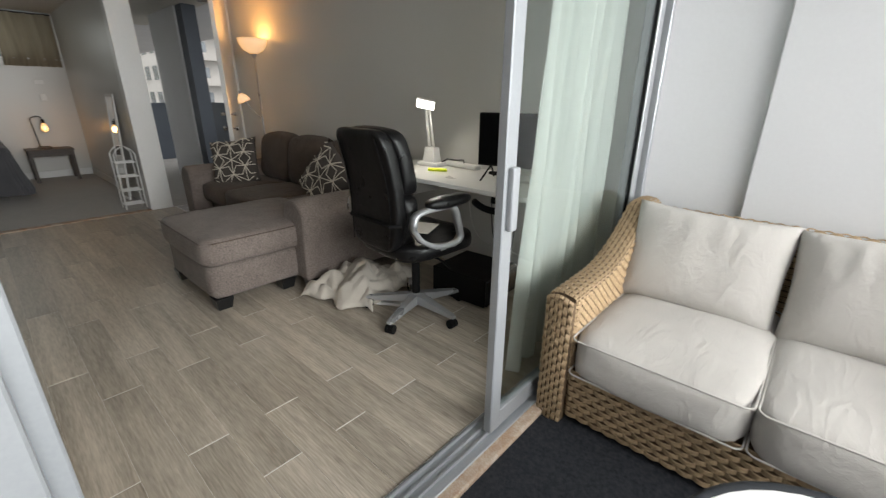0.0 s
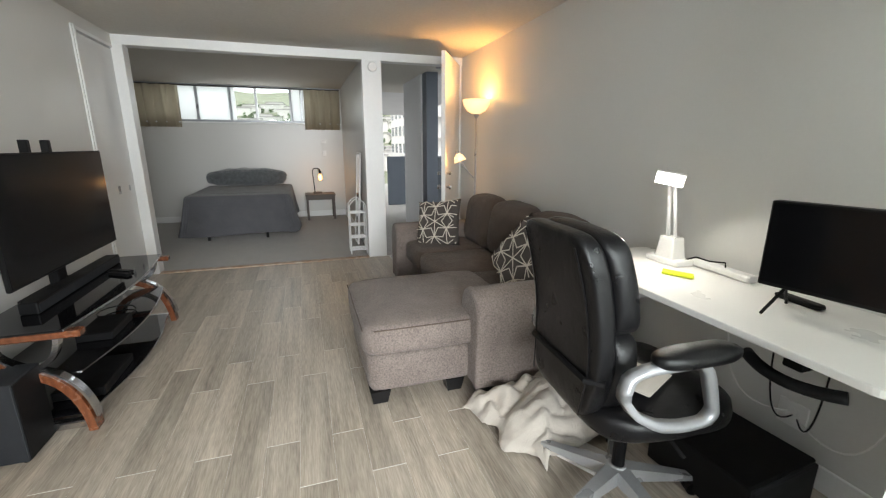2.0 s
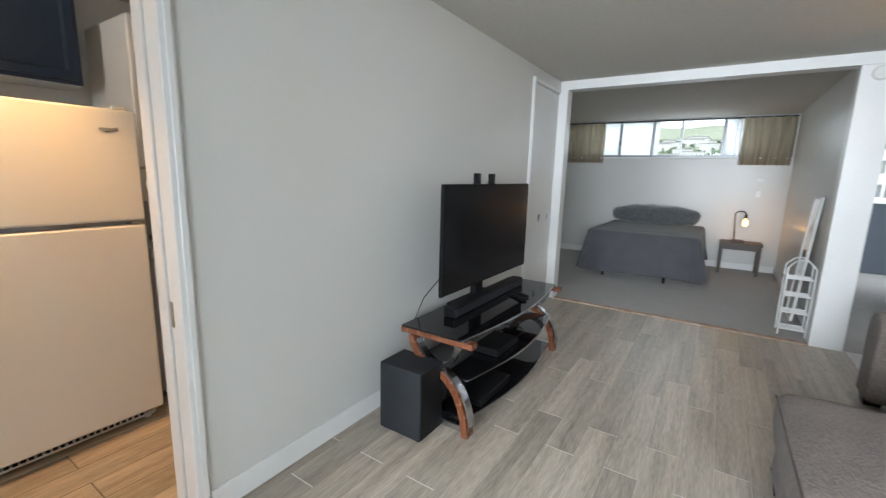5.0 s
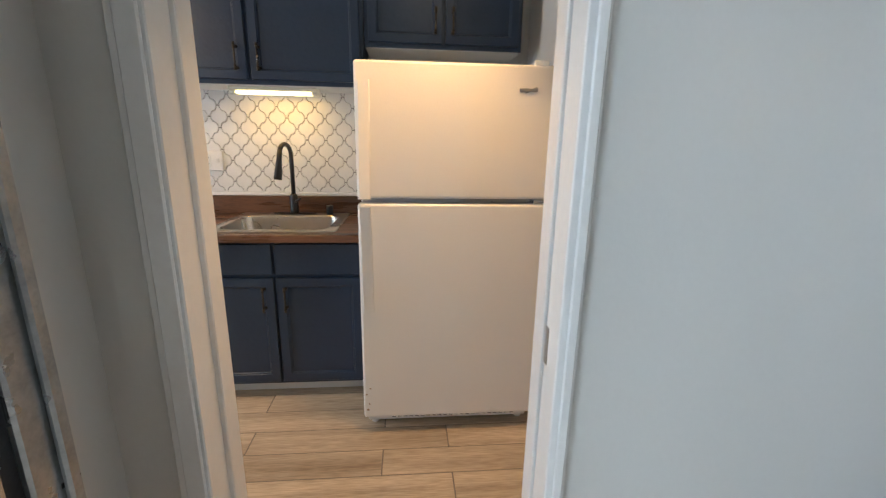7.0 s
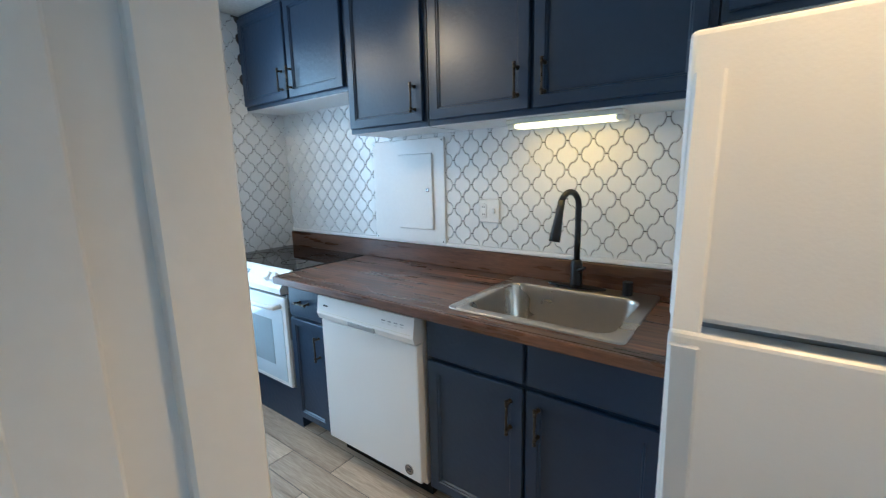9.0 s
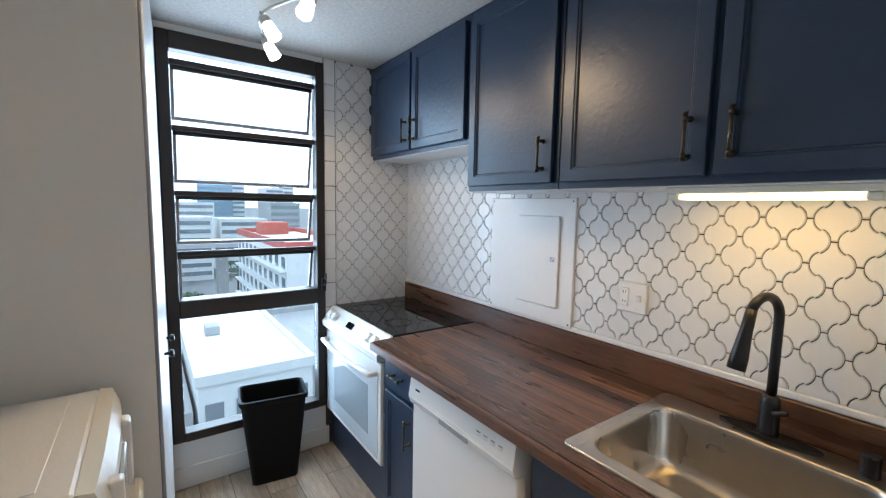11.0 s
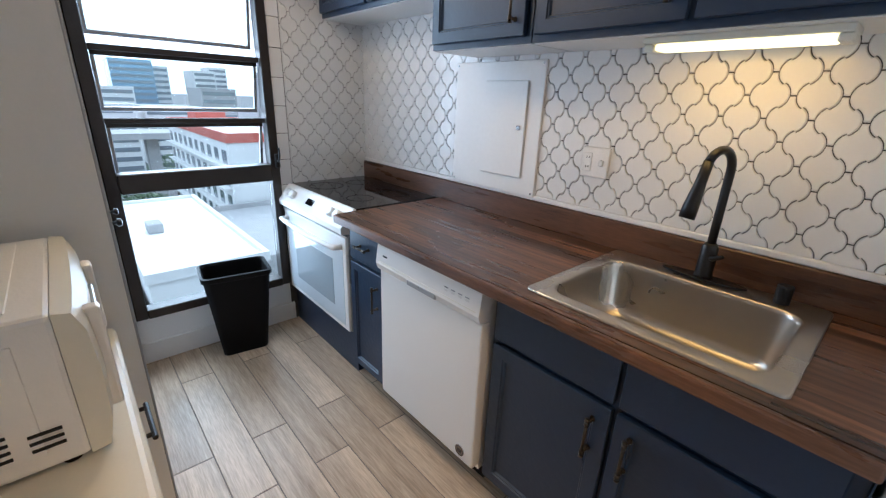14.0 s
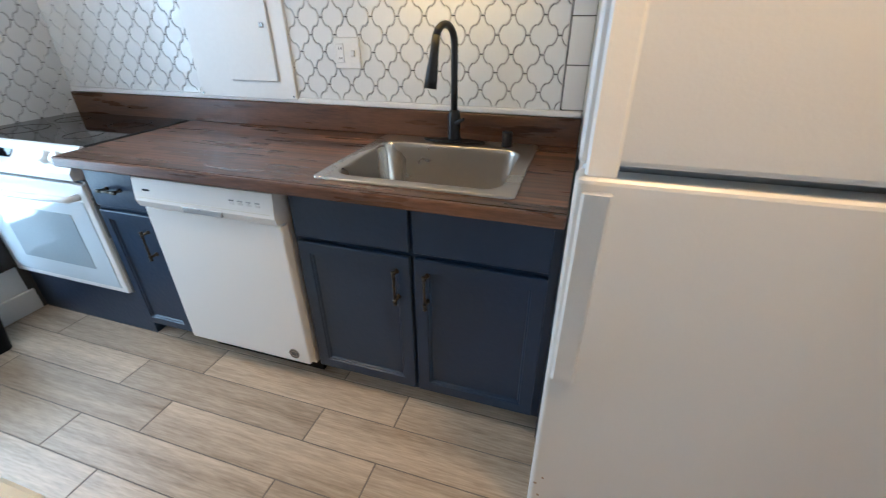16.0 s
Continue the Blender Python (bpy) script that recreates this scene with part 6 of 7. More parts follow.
outl = [p for q in zip(rounded(0, 0, 0.95, 0.715, 0.10, 0, 6), rounded(0, 0, 0.95, 0.715, 0.10, 0, 6)[1:] + [(0.95, 0.615, 0)]) for p in (q[0], tuple(q[0][i] * 0.75 + q[1][i] * 0.25 for i in range(3)), tuple(q[0][i] * 0.5 + q[1][i] * 0.5 for i in range(3)), tuple(q[0][i] * 0.25 + q[1][i] * 0.75 for i in range(3)))]
for z, grow, wav in ((0.665, -0.5, 0), (0.662, -0.12, 0), (0.655, -0.02, 0), (0.63, 0.0, 0.0), (0.52, 0.015, 0.018), (0.3, 0.045, 0.05), (0.10, 0.085, 0.085)):
    row = []
    for i, (x, y, _) in enumerate(outl):
        L = math.hypot(x, y)
        k = 1 + grow / L if grow > -0.4 else 0.4
        ww = wav * math.sin(i * 1.35 + 0.7 * math.sin(i * 0.9))
        row.append((x * (k + ww / L), y * (k + ww / L), z))
    rows.append(row)
ring_sweep(cv, rows, True, False)
cvo = part("coverlet", cv, "bedding", bd, "draped grey coverlet", smooth=True)
top_face = bmesh.new()
extrude_xy(top_face, [(p[0], p[1]) for p in rounded(0, 0, 0.60, 0.47, 0.1, 0, 4)], 0.655, 0.666)
part("coverlet_top", top_face, "bedding", bd)
for a in (-0.75, 0.88):
    for b in (-0.45, 0.35):
        part("leg", tubes([(a, b, 0), (a, b, 0.26)], 0.02, 8), "black", bd)
plw = one("bolster_pillow", cushion(-0.19, 0.19, -0.64, 0.64, 0.0, 0.29, 0.02, 14, 3.6, 0.025, 4), "fur", "long fuzzy grey bolster pillow on the bed", "pillow", m=pose(-8.85, -0.36, 0.66))
ns = thing("nightstand", pose(-8.82, 0.88, 0), "small dark wooden bedside table", "nightstand")
part("top", solid(-0.2, 0.2, -0.27, 0.27, 0.45, 0.485, bevel=0.004), "darkwood", ns)
for a in (-0.17, 0.17):
    part("apron", solid(a - 0.012, a + 0.012, -0.22, 0.22, 0.38, 0.449), "darkwood", ns)
    for b in (-0.24, 0.24):
        part("leg", solid(a - 0.02, a + 0.02, b - 0.02, b + 0.02, 0, 0.45, bevel=0.003), "darkwood", ns)
nl = thing("bedside_lamp", pose(-8.82, 0.84, 0.485), "black arched bedside lamp with an exposed warm bulb", "table lamp")
part("base", solid(-0.06, 0.06, -0.08, 0.08, 0, 0.03, bevel=0.006), "darkwood", nl)
part("stem", tubes([(0, -0.05, 0.03), (0, -0.06, 0.2), (0, -0.075, 0.40)] + arc((0, -0.075, 0.40), (0, -0.08, 0.47), (0, 0.0, 0.47), 5)[1:] + arc((0, 0.0, 0.47), (0, 0.06, 0.47), (0, 0.06, 0.42), 5)[1:], 0.008, 8), "black", nl, smooth=True)
part("socket", turned([(0.018, 0.37), (0.02, 0.42), (0.01, 0.43)], (0, 0.06, 0), 14), "black", nl)
part("glass_bulb", turned([(0.015, 0.37), (0.035, 0.345), (0.045, 0.30), (0.04, 0.26), (0.02, 0.24), (0, 0.238)], (0, 0.06, 0), 18), "bulb", nl, "glowing amber bulb", smooth=True)
lamp("bedside_bulb", "POINT", pose(-8.70, 0.90, 0.78), NIGHT_W, WARM, 0.05)
for z, w2 in ((1.44, 0.05), (1.22, 0.035)):
    one("wall_switch", solid(0, 0.012, -w2, w2, -0.05 if z < 1.3 else -0.03, 0.05 if z < 1.3 else 0.03, bevel=0.003), "plate", "white wall plate above the nightstand", "switch", m=pose(BX, 1.02, z))
w2 = fixed("window_2", solid(BX - 0.11, BX - 0.02, -2.05, 1.36, 1.775, 1.815, bevel=0.003), "alu", "long high bedroom window with sliding panes", "window")
part("head_rail", solid(BX - 0.11, BX - 0.02, -2.05, 1.36, 2.37, CEIL, bevel=0.003), "alu", w2)
for k, y in enumerate((-2.03, -1.08, -0.55, -0.12, 0.47, 0.66, 1.34)):
    part("mullion", solid(BX - 0.09, BX - 0.035, y - 0.02, y + 0.02, 1.815, 2.37, bevel=0.003), "grey" if k % 2 else "alu", w2)
pn = part("pane", solid(BX - 0.07, BX - 0.065, -2.0, 1.32, 1.815, 2.37), "glass", w2)
pn.visible_shadow = False
for a, b in ((-2.01, -1.10), (-1.06, -0.57), (-0.53, -0.46), (0.49, 0.64), (0.68, 1.32)):
    part("frosted_pane", solid(BX - 0.062, BX - 0.056, a, b, 1.816, 2.369), "frost", w2, "white frosted pane")
fixed("window_sill", solid(BX - 0.03, BX + 0.02, -2.06, 1.37, 1.755, 1.778, bevel=0.004), "white", "white bedroom window sill", "sill")
folds("curtain", BX + 0.05, -1.98, -1.33, 1.68, 2.37, 0.045, 0.16, "drape", "short beige curtain at the bedroom window", seed=5, nz=8)
folds("curtain", BX + 0.05, 0.70, 1.34, 1.66, 2.37, 0.045, 0.16, "drape", "short beige curtain at the bedroom window", seed=9, nz=8)
fixed("curtain_rod_2", tubes([(BX + 0.05, -2.05, 2.375), (BX + 0.05, 1.36, 2.375)], 0.010, 8), "bronze", "thin dark curtain rod", "rod")
# wire rack and leaning mirror
rk = thing("wire_rack", pose(-5.92, 1.23, 0), "white wire storage rack beside the column", "rack")
for k, (a, b) in enumerate(((-0.09, -0.1), (-0.09, 0.1), (0.09, -0.1), (0.09, 0.1))):
    part("post", tubes([(a, b, 0), (a, b, 0.64)], 0.008, 8), "white", rk)
for z in (0.06, 0.22, 0.38, 0.54):
    bm = bmesh.new()
    tube(bm, [(-0.09, -0.1, z), (0.09, -0.1, z), (0.09, 0.1, z), (-0.09, 0.1, z), (-0.09, -0.1, z)], 0.005, 6)
    for k in range(1, 6):
        tube(bm, [(-0.09 + 0.03 * k, -0.1, z), (-0.09 + 0.03 * k, 0.1, z)], 0.003, 6)
    part("shelf", bm, "white", rk)
for a in (-0.09, 0.09):
    part("top_hoop", tubes(arc((a, -0.1, 0.64), (a, 0.0, 0.80), (a, 0.1, 0.64), 8), 0.006, 6), "white", rk)
mi = thing("leaning_mirror", pose(-6.55, 1.285, 0.0, -3.5, 0, 0), "tall white-framed mirror leaning against the bedroom wall", "mirror")
for b in ((-0.19, -0.16, 0, 1.28), (0.16, 0.19, 0, 1.28), (-0.16, 0.16, 0, 0.03), (-0.16, 0.16, 1.25, 1.28)):
    part("frame", solid(b[0], b[1], -0.012, 0.012, b[2], b[3], bevel=0.003), "white", mi)
part("mirror_glass", solid(-0.16, 0.16, -0.004, 0.004, 0.03, 1.25), "mirror", mi)

# ---- lanai furniture ----
def pillow(w, h, t, seed=0.0, n=30):
    """A stuffed pillow standing in x and z: pinched corners, soft creases running in from them."""
    bm = bmesh.new()
    for s in (1, -1):
        g = []
        for i in range(n + 1):
            row = []
            for j in range(n + 1):
                u, v = -1 + 2 * i / n, -1 + 2 * j / n
                e = max(0, (1 - abs(u) ** 3.5) * (1 - abs(v) ** 3.5))
                y = t * e ** 0.5
                cr = abs(math.sin(9 * math.atan2(abs(u) - 1.05, abs(v) - 1.05) + seed)) * (abs(u * v)) ** 1.2 * 0.012
                cr += 0.005 * noise.noise(Vector((u * 2.5 + seed, v * 1.2, s))) + 0.010 * max(0, v) ** 1.5 * math.sin(u * 17 + seed + 3 * noise.noise(Vector((u * 2, v, seed)))) * e ** 0.6
                x = u * w * (1 - 0.05 * (1 - v * v) * abs(u) ** 3)
                z = v * h * (1 - 0.06 * (1 - u * u) * abs(v) ** 3) + h
                edge = i in (0, n) or j in (0, n)
                row.append(bm.verts.new((x, 0 if edge else s * (y - cr * e), z)))
            g.append(row)
        for i in range(n):
            for j in range(n):
                bm.faces.new((g[i][j], g[i + 1][j], g[i + 1][j + 1], g[i][j + 1]))
    bmesh.ops.remove_doubles(bm, verts=bm.verts[:], dist=0.0005)
    for f in bm.faces:
        f.smooth = True
    return bm


def weave(bm, f, lu, lv, hump=0.054, row=0.027, lift=0.011):
    """Humped strands over a surface f(u, v, h), in rows with a half step between them."""
    nv = max(1, round(lv / row))
    nu = max(2, round(lu / hump))
    for j in range(nv):
        v0, v1 = (j + 0.09) / nv, (j + 0.91) / nv
        for i in range(-1, nu + 1):
            a = (i + 0.5 * (j % 2)) / nu
            b = a + 1.0 / nu
            a, b = max(0, a), min(1, b)
            if b - a < 0.15 / nu:
                continue
            cols = []
            for k in range(5):
                s = k / 4
                h = lift * (math.sin(math.pi * s) ** 0.8) - 0.004
                u = a + (b - a) * s
                cols.append([bm.verts.new(f(u, v0 + (v1 - v0) * q / 6, h + (0.0012 if q % 2 else -0.0022))) for q in range(7)])
            for p, q in zip(cols, cols[1:]):
                for m in range(6):
                    fc = bm.faces.new((p[m], q[m], q[m + 1], p[m + 1]))
                    fc.smooth = True


ws = thing("wicker_loveseat", pose(0.1, 1.95, -0.03), "natural woven wicker loveseat with pale cushions", "loveseat", "")
X0, X1, YF, YB = -0.72, 0.72, -0.45, 0.50


def warm_top(y):
    """Height of the arm's upper edge from front to back."""
    s = min(1, max(0, (y - YF) / (YB - 0.16 - YF)))
    return 0.565 + 0.035 * s + 0.20 * max(0, (s - 0.4) / 0.6) ** 1.8


def put_weave(name, f, lu, lv, parent, **k):
    bm = bmesh.new()
    weave(bm, f, lu, lv, **k)
    o = part(name, bm, "wicker", parent)
    return o


# Dark cores inside the weave: the shade in its gaps is their colour.
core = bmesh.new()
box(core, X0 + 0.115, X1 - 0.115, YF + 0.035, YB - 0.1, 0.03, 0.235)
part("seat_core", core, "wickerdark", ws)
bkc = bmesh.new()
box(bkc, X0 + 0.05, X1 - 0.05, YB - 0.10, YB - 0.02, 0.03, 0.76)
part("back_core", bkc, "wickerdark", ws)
put_weave("apron_weave", lambda u, v, h: (X0 + 0.115 + (X1 - X0 - 0.23) * u, YF + 0.03 - h, 0.03 + 0.235 * v), 1.21, 0.235, ws)
put_weave("back_weave", lambda u, v, h: (X0 + 0.11 + (X1 - X0 - 0.22) * u, YB - 0.104 - h, 0.30 + 0.46 * v), 1.22, 0.46, ws)
put_weave("back_top_weave", lambda u, v, h: (X0 + 0.05 + (X1 - X0 - 0.10) * u, YB - 0.06 - 0.055 * math.cos(math.pi * v), 0.76 + (0.03 + h) * math.sin(math.pi * v) + h * 0.2), 1.34, 0.12, ws)
for s, xa in ((1, X0), (-1, X1)):
    def fout(u, v, h, s=s, xa=xa):
        y = YF + (YB - YF) * u
        return (xa - s * h, y, 0.0 + warm_top(y) * v)
    def fin(u, v, h, s=s, xa=xa):
        y = YF + 0.03 + (YB - 0.13 - YF) * u
        return (xa + s * (0.115 + h), y, 0.2 + (warm_top(y) - 0.2) * v)
    def ftop(u, v, h, s=s, xa=xa):
        y = YF + 0.02 + (YB - YF - 0.04) * u
        return (xa + s * (0.0575 - 0.0575 * math.cos(math.pi * v)), y, warm_top(y) + (0.025 + h) * math.sin(math.pi * v))
    def ffront(u, v, h, s=s, xa=xa):
        z = (0.565 + 0.026 * math.sin(math.pi * u)) * v
        return (xa + s * 0.115 * u, YF - 0.012 * math.sin(math.pi * u) - h, z)
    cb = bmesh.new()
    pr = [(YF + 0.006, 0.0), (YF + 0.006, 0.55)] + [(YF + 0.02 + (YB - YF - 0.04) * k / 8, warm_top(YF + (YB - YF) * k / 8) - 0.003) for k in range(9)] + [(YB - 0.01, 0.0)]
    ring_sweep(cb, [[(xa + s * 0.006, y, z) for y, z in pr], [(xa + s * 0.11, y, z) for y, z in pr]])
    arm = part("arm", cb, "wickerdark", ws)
    put_weave("arm_weave", fout, 0.95, 0.6, arm, hump=0.042, row=0.02)
    put_weave("arm_weave", fin, 0.82, 0.4, arm, hump=0.042, row=0.02)
    put_weave("arm_weave", ftop, 0.93, 0.15, arm, hump=0.042, row=0.02, lift=0.009)
    put_weave("arm_weave", lambda u, v, h: ffront(v, u, h), 0.575, 0.115, arm, hump=0.042, row=0.02)
for k in range(2):
    xa = X0 + 0.118 + k * 0.603
    sc = one("seat_cushion", cushion(xa, xa + 0.60, YF - 0.005, YB - 0.11, 0.24, 0.435, 0.02, 14, 9, 0.007, k * 7), "canvas", "pale grey piped seat cushion on the wicker loveseat", "cushion", "loveseat seat cushions", m=pose(0.1, 1.95, -0.03))
    pp = bmesh.new()
    for z in (0.262, 0.418):
        ring = rounded(xa + 0.30, (YF + YB - 0.115) / 2, 0.297, (YB - 0.105 - YF) / 2 - 0.001, 0.03, z, 4)
        tube(pp, ring + [ring[0]], 0.0035, 6)
    part("piping", pp, "canvas", sc)
    bc = one("back_cushion", pillow(0.315, 0.235, 0.10, 2.0 + 3 * k), "canvas", "plump pale grey back cushion leaning on the loveseat", "cushion", "loveseat back cushions", m=pose(0.1 + xa + 0.265 + 0.03 * k, 1.95 + 0.115, 0.375, -24, 2 - 5 * k, 3 - 4 * k))
for x in (X0 + 0.05, X1 - 0.05):
    for y in (YF + 0.05, YB - 0.06):
        part("foot", turned([(0.02, 0.0), (0.024, 0.031)], (x, y, 0.0), 10), "wickerdark", ws)
lt = thing("round_table", pose(0.36, 0.86, -0.03), "round lanai table with a white top and dark rim", "table")
part("tabletop", turned([(0.0, 0.468), (0.33, 0.468), (0.33, 0.48), (0.0, 0.48)], n=40, cap=False), "plate", lt)
part("rim", turned([(0.33, 0.455), (0.345, 0.452), (0.355, 0.465), (0.352, 0.482), (0.34, 0.487), (0.33, 0.482)], n=40, cap=False), "charcoal", lt, "dark grey rounded rim", smooth=True)
for k in range(4):
    a = math.pi / 2 * k + 0.6
    part("leg", tubes([(0.24 * math.cos(a), 0.24 * math.sin(a), 0.468), (0.29 * math.cos(a), 0.29 * math.sin(a), 0.0)], 0.014, 8), "charcoal", lt)

# ---- the city outside ----
fixed("ground", solid(-3000, 3000, -3000, 3000, -29, -28), "asphalt", "grey city ground far below", "ground")


def window_mesh(w, h):
    me = bpy.data.meshes.new("window")
    bm = solid(-w / 2, w / 2, -0.06, 0.06, -h / 2, h / 2)
    bm.to_mesh(me)
    bm.free()
    me.materials.append(M["winglass"])
    return me


def building(x0, x1, y0, y1, top, label, mat="bwhite", trim=None, faces="w", rows=0, cols=0, step=3.0, size=(1.6, 1.5), parapet=0.6, name="building"):
    t = thing(name, pose((x0 + x1) / 2, (y0 + y1) / 2, -28), label, "building", "city blocks")
    hx, hy, h = (x1 - x0) / 2, (y1 - y0) / 2, top + 28
    part("wall", solid(-hx, hx, -hy, hy, 0, h), mat, t)
    pb = bmesh.new()
    for b in ((-hx - 0.15, hx + 0.15, -hy - 0.15, -hy + 0.2), (-hx - 0.15, hx + 0.15, hy - 0.2, hy + 0.15), (-hx - 0.15, -hx + 0.2, -hy + 0.2, hy - 0.2), (hx - 0.2, hx + 0.15, -hy + 0.2, hy - 0.2)):
        box(pb, *b, h - 0.3, h + parapet)
    part("parapet", pb, trim or mat, t)
    me = window_mesh(*size) if rows else None
    for f in faces if rows else "":
        L = 2 * (hx if f in "ns" else hy)
        for i in range(cols):
            for j in range(rows):
                a = -L / 2 + L * (i + 0.5) / cols
                z = h - 2.2 - step * j
                if z < 1:
                    continue
                o = new("window", me)
                o.parent = t
                o.matrix_basis = {"w": pose(-hx, a, z, 0, 0, 90), "e": pose(hx, a, z, 0, 0, 90), "n": pose(a, hy, z), "s": pose(a, -hy, z)}[f]
    return t, hx, hy, h


b, hx, hy, h = building(26.5, 47, -10.2, -3.4, -9.0, "low white building with a broad flat pale roof", parapet=0.35, faces="w", rows=3, cols=4, size=(1.0, 1.4), step=3.2)
part("roof", solid(-hx + 0.2, hx - 0.2, -hy + 0.2, hy - 0.2, h, h + 0.08), "white", b, "bright white roof membrane")
part("roof_vent", solid(-1.2, 0.4, 1.0, 2.0, h + 0.08, h + 0.8, bevel=0.05), "concrete", b)
b, hx, hy, h = building(27, 50, -3.0, 6, -11.5, "grey flat-roofed annex with plant boxes", "concrete", faces="w", rows=3, cols=4)
for k in range(3):
    part("roof_unit", solid(-8 + 3 * k, -6 + 3 * k, -3.5, -2, h, h + 1.2, bevel=0.05), "charcoal", b)
b, hx, hy, h = building(58, 95, -29, -17, -4.6, "white hotel block with balconies and a red roof edge", trim="red", faces="n", rows=7, cols=10, step=3.0, size=(1.8, 1.7), parapet=0.9)
for j in range(7):
    part("balcony", solid(-hx + 0.5, hx - 0.5, hy, hy + 0.9, h - 3.4 - 3 * j, h - 3.2 - 3 * j), "bwhite", b, "long white balcony slab")
part("stripe", solid(-hx - 0.1, -hx, -1.2, -0.4, 2, h - 0.5), "red", b, "red vertical stripe")
part("roof_house", solid(10, 16, -2, 3, h, h + 2.4), "red", b, "red rooftop plant room")
b, hx, hy, h = building(36, 57, -26, -13.2, -13.2, "low parking building with a green-grey roof", "concrete", faces="n", rows=3, cols=9, size=(1.4, 1.0))
for (x0, x1, y0, y1, top, mat, lab) in ((300, 330, -48, -28, 15.3, "towerglass", "tall blue glass tower"), (310, 335, -57, -46, 13, "bwhite", "slim pale tower beside the glass tower"), (300, 325, -80, -68, 11.5, "bwhite", "distant pale tower"), (330, 350, -95, -84, 15, "bwhite", "distant pale tower"), (210, 235, -64, -50, 1.5, "concrete", "grey slab tower"), (180, 205, -22, -8, -4.5, "bwhite", "mid-rise white block"), (190, 215, -44, -26, -5.5, "bwhite", "mid-rise white block"), (160, 175, 2, 16, -1, "concrete", "mid-rise grey block"), (240, 260, -30, -6, 1, "bwhite", "white slab block"), (320, 350, -8, 14, 9, "towerglass", "blue glass tower in the haze"), (260, 290, -130, -100, 12, "concrete", "distant grey tower"), (150, 170, -85, -62, -6, "bwhite", "white mid-rise block")):
    b, hx, hy, h = building(x0, x1, y0, y1, top, lab + " in the city", mat, parapet=0.5)
    bands = int(h / 3.2)
    for k in range(min(bands, 12)):
        part("window_band", solid(-hx - 0.15, -hx - 0.02, -hy + 0.6, hy - 0.6, h - 2.4 - 3.2 * k, h - 0.9 - 3.2 * k), "winglass", b)
hw = fixed("road_highway", solid(112, 124, -160, 120, -9.3, -8.0), "concrete", "elevated concrete highway", "road")
for y in range(-150, 120, 22):
    part("pier", solid(116, 120, y, y + 2.4, -28, -9.3), "concrete", hw)
fixed("road_street", solid(52, 57.5, -13, 90, -28, -27.95), "asphalt", "asphalt street", "road")


def clump_tree(x, y, z, r, h, seed):
    """Trunk, limbs and a ragged crown of many leaf clumps."""
    rnd = random.Random(seed)
    t = thing("tree", pose(x, y, z), "broad green street tree", "tree", "street trees")
    tb = bmesh.new()
    tube(tb, [(0, 0, 0), (0.1, 0, h * 0.3), (0, 0.1, h * 0.6)], 0.3, 7, [0.35, 0.28, 0.16])
    for k in range(4):
        a = rnd.uniform(0, 6.28)
        tube(tb, [(0, 0, h * 0.4), (math.cos(a) * r * 0.5, math.sin(a) * r * 0.5, h * 0.7)], 0.1, 6, [0.14, 0.05])
    part("trunk", tb, "darkwood", t)
    cb = bmesh.new()
    for k in range(640):
        a, u = rnd.uniform(0, 6.28), rnd.uniform(-0.5, 1)
        rr = r * math.sqrt(max(0, 1 - u * u)) * rnd.uniform(0.55, 1.08)
        p = Vector((rr * math.cos(a), rr * math.sin(a), h * 0.7 + u * r * 0.6))
        s = rnd.uniform(0.2, 0.5)
        q = [p + Vector((rnd.uniform(-s, s), rnd.uniform(-s, s), rnd.uniform(-s, s))) for _ in range(4)]
        vs = [cb.verts.new(v) for v in q]
        for tri in ((0, 1, 2), (0, 2, 3), (0, 1, 3)):
            cb.faces.new([vs[i] for i in tri])
    part("crown", cb, "leaf", t)


for k, (x, y, r) in enumerate(((92, -9, 4.5), (97, -12, 5), (90, -14, 4), (104, -8, 5), (86, -4, 4), (140, -24, 6), (138, -30, 6), (145, -36, 7), (80, -10, 3.5), (30, -1.5, 2.2))):
    clump_tree(x, y, -28, r, r * 1.9, k)

# hillside with houses, to the west
hb = bmesh.new()
N = 46
g = []
for i in range(N + 1):
    row = []
    for j in range(N + 1):
        x = -90 - 800 * (i / N) ** 1.3
        y = -420 + 900 * j / N
        d = -x - 90
        z = -27 + d * 0.155 + 14 * noise.noise(Vector((x * 0.008, y * 0.008, 0))) * min(1, d / 120) + 5 * noise.noise(Vector((x * 0.03, y * 0.03, 4))) * min(1, d / 120)
        row.append(hb.verts.new((x, y, z)))
    g.append(row)
for i in range(N):
    for j in range(N):
        hb.faces.new((g[i][j], g[i + 1][j], g[i + 1][j + 1], g[i][j + 1]))
hill = fixed("backdrop_hill", hb, "hill", "green wooded hillside", "hill", smooth=True)
rnd = random.Random(12)
hs, rf, tr = bmesh.new(), bmesh.new(), bmesh.new()
for k in range(420):
    d = rnd.uniform(20, 420)
    x, y = -90 - d, rnd.uniform(-150, 220) * (0.5 + d / 400)
    z = -27 + d * 0.155 + 14 * noise.noise(Vector((x * 0.008, y * 0.008, 0))) * min(1, d / 120) + 5 * noise.noise(Vector((x * 0.03, y * 0.03, 4))) * min(1, d / 120)
    w, l, hh = rnd.uniform(3, 7), rnd.uniform(4, 9), rnd.uniform(3, 6)
    box(hs, x - w, x + w, y - l, y + l, z - 3, z + hh)
    box(rf, x - w - 0.6, x + w + 0.6, y - l - 0.6, y + l + 0.6, z + hh, z + hh + 0.5)
tagged(put("hillside_houses", hs, "bwhite"), "small white houses scattered over the hillside", "houses", kind="stuff")
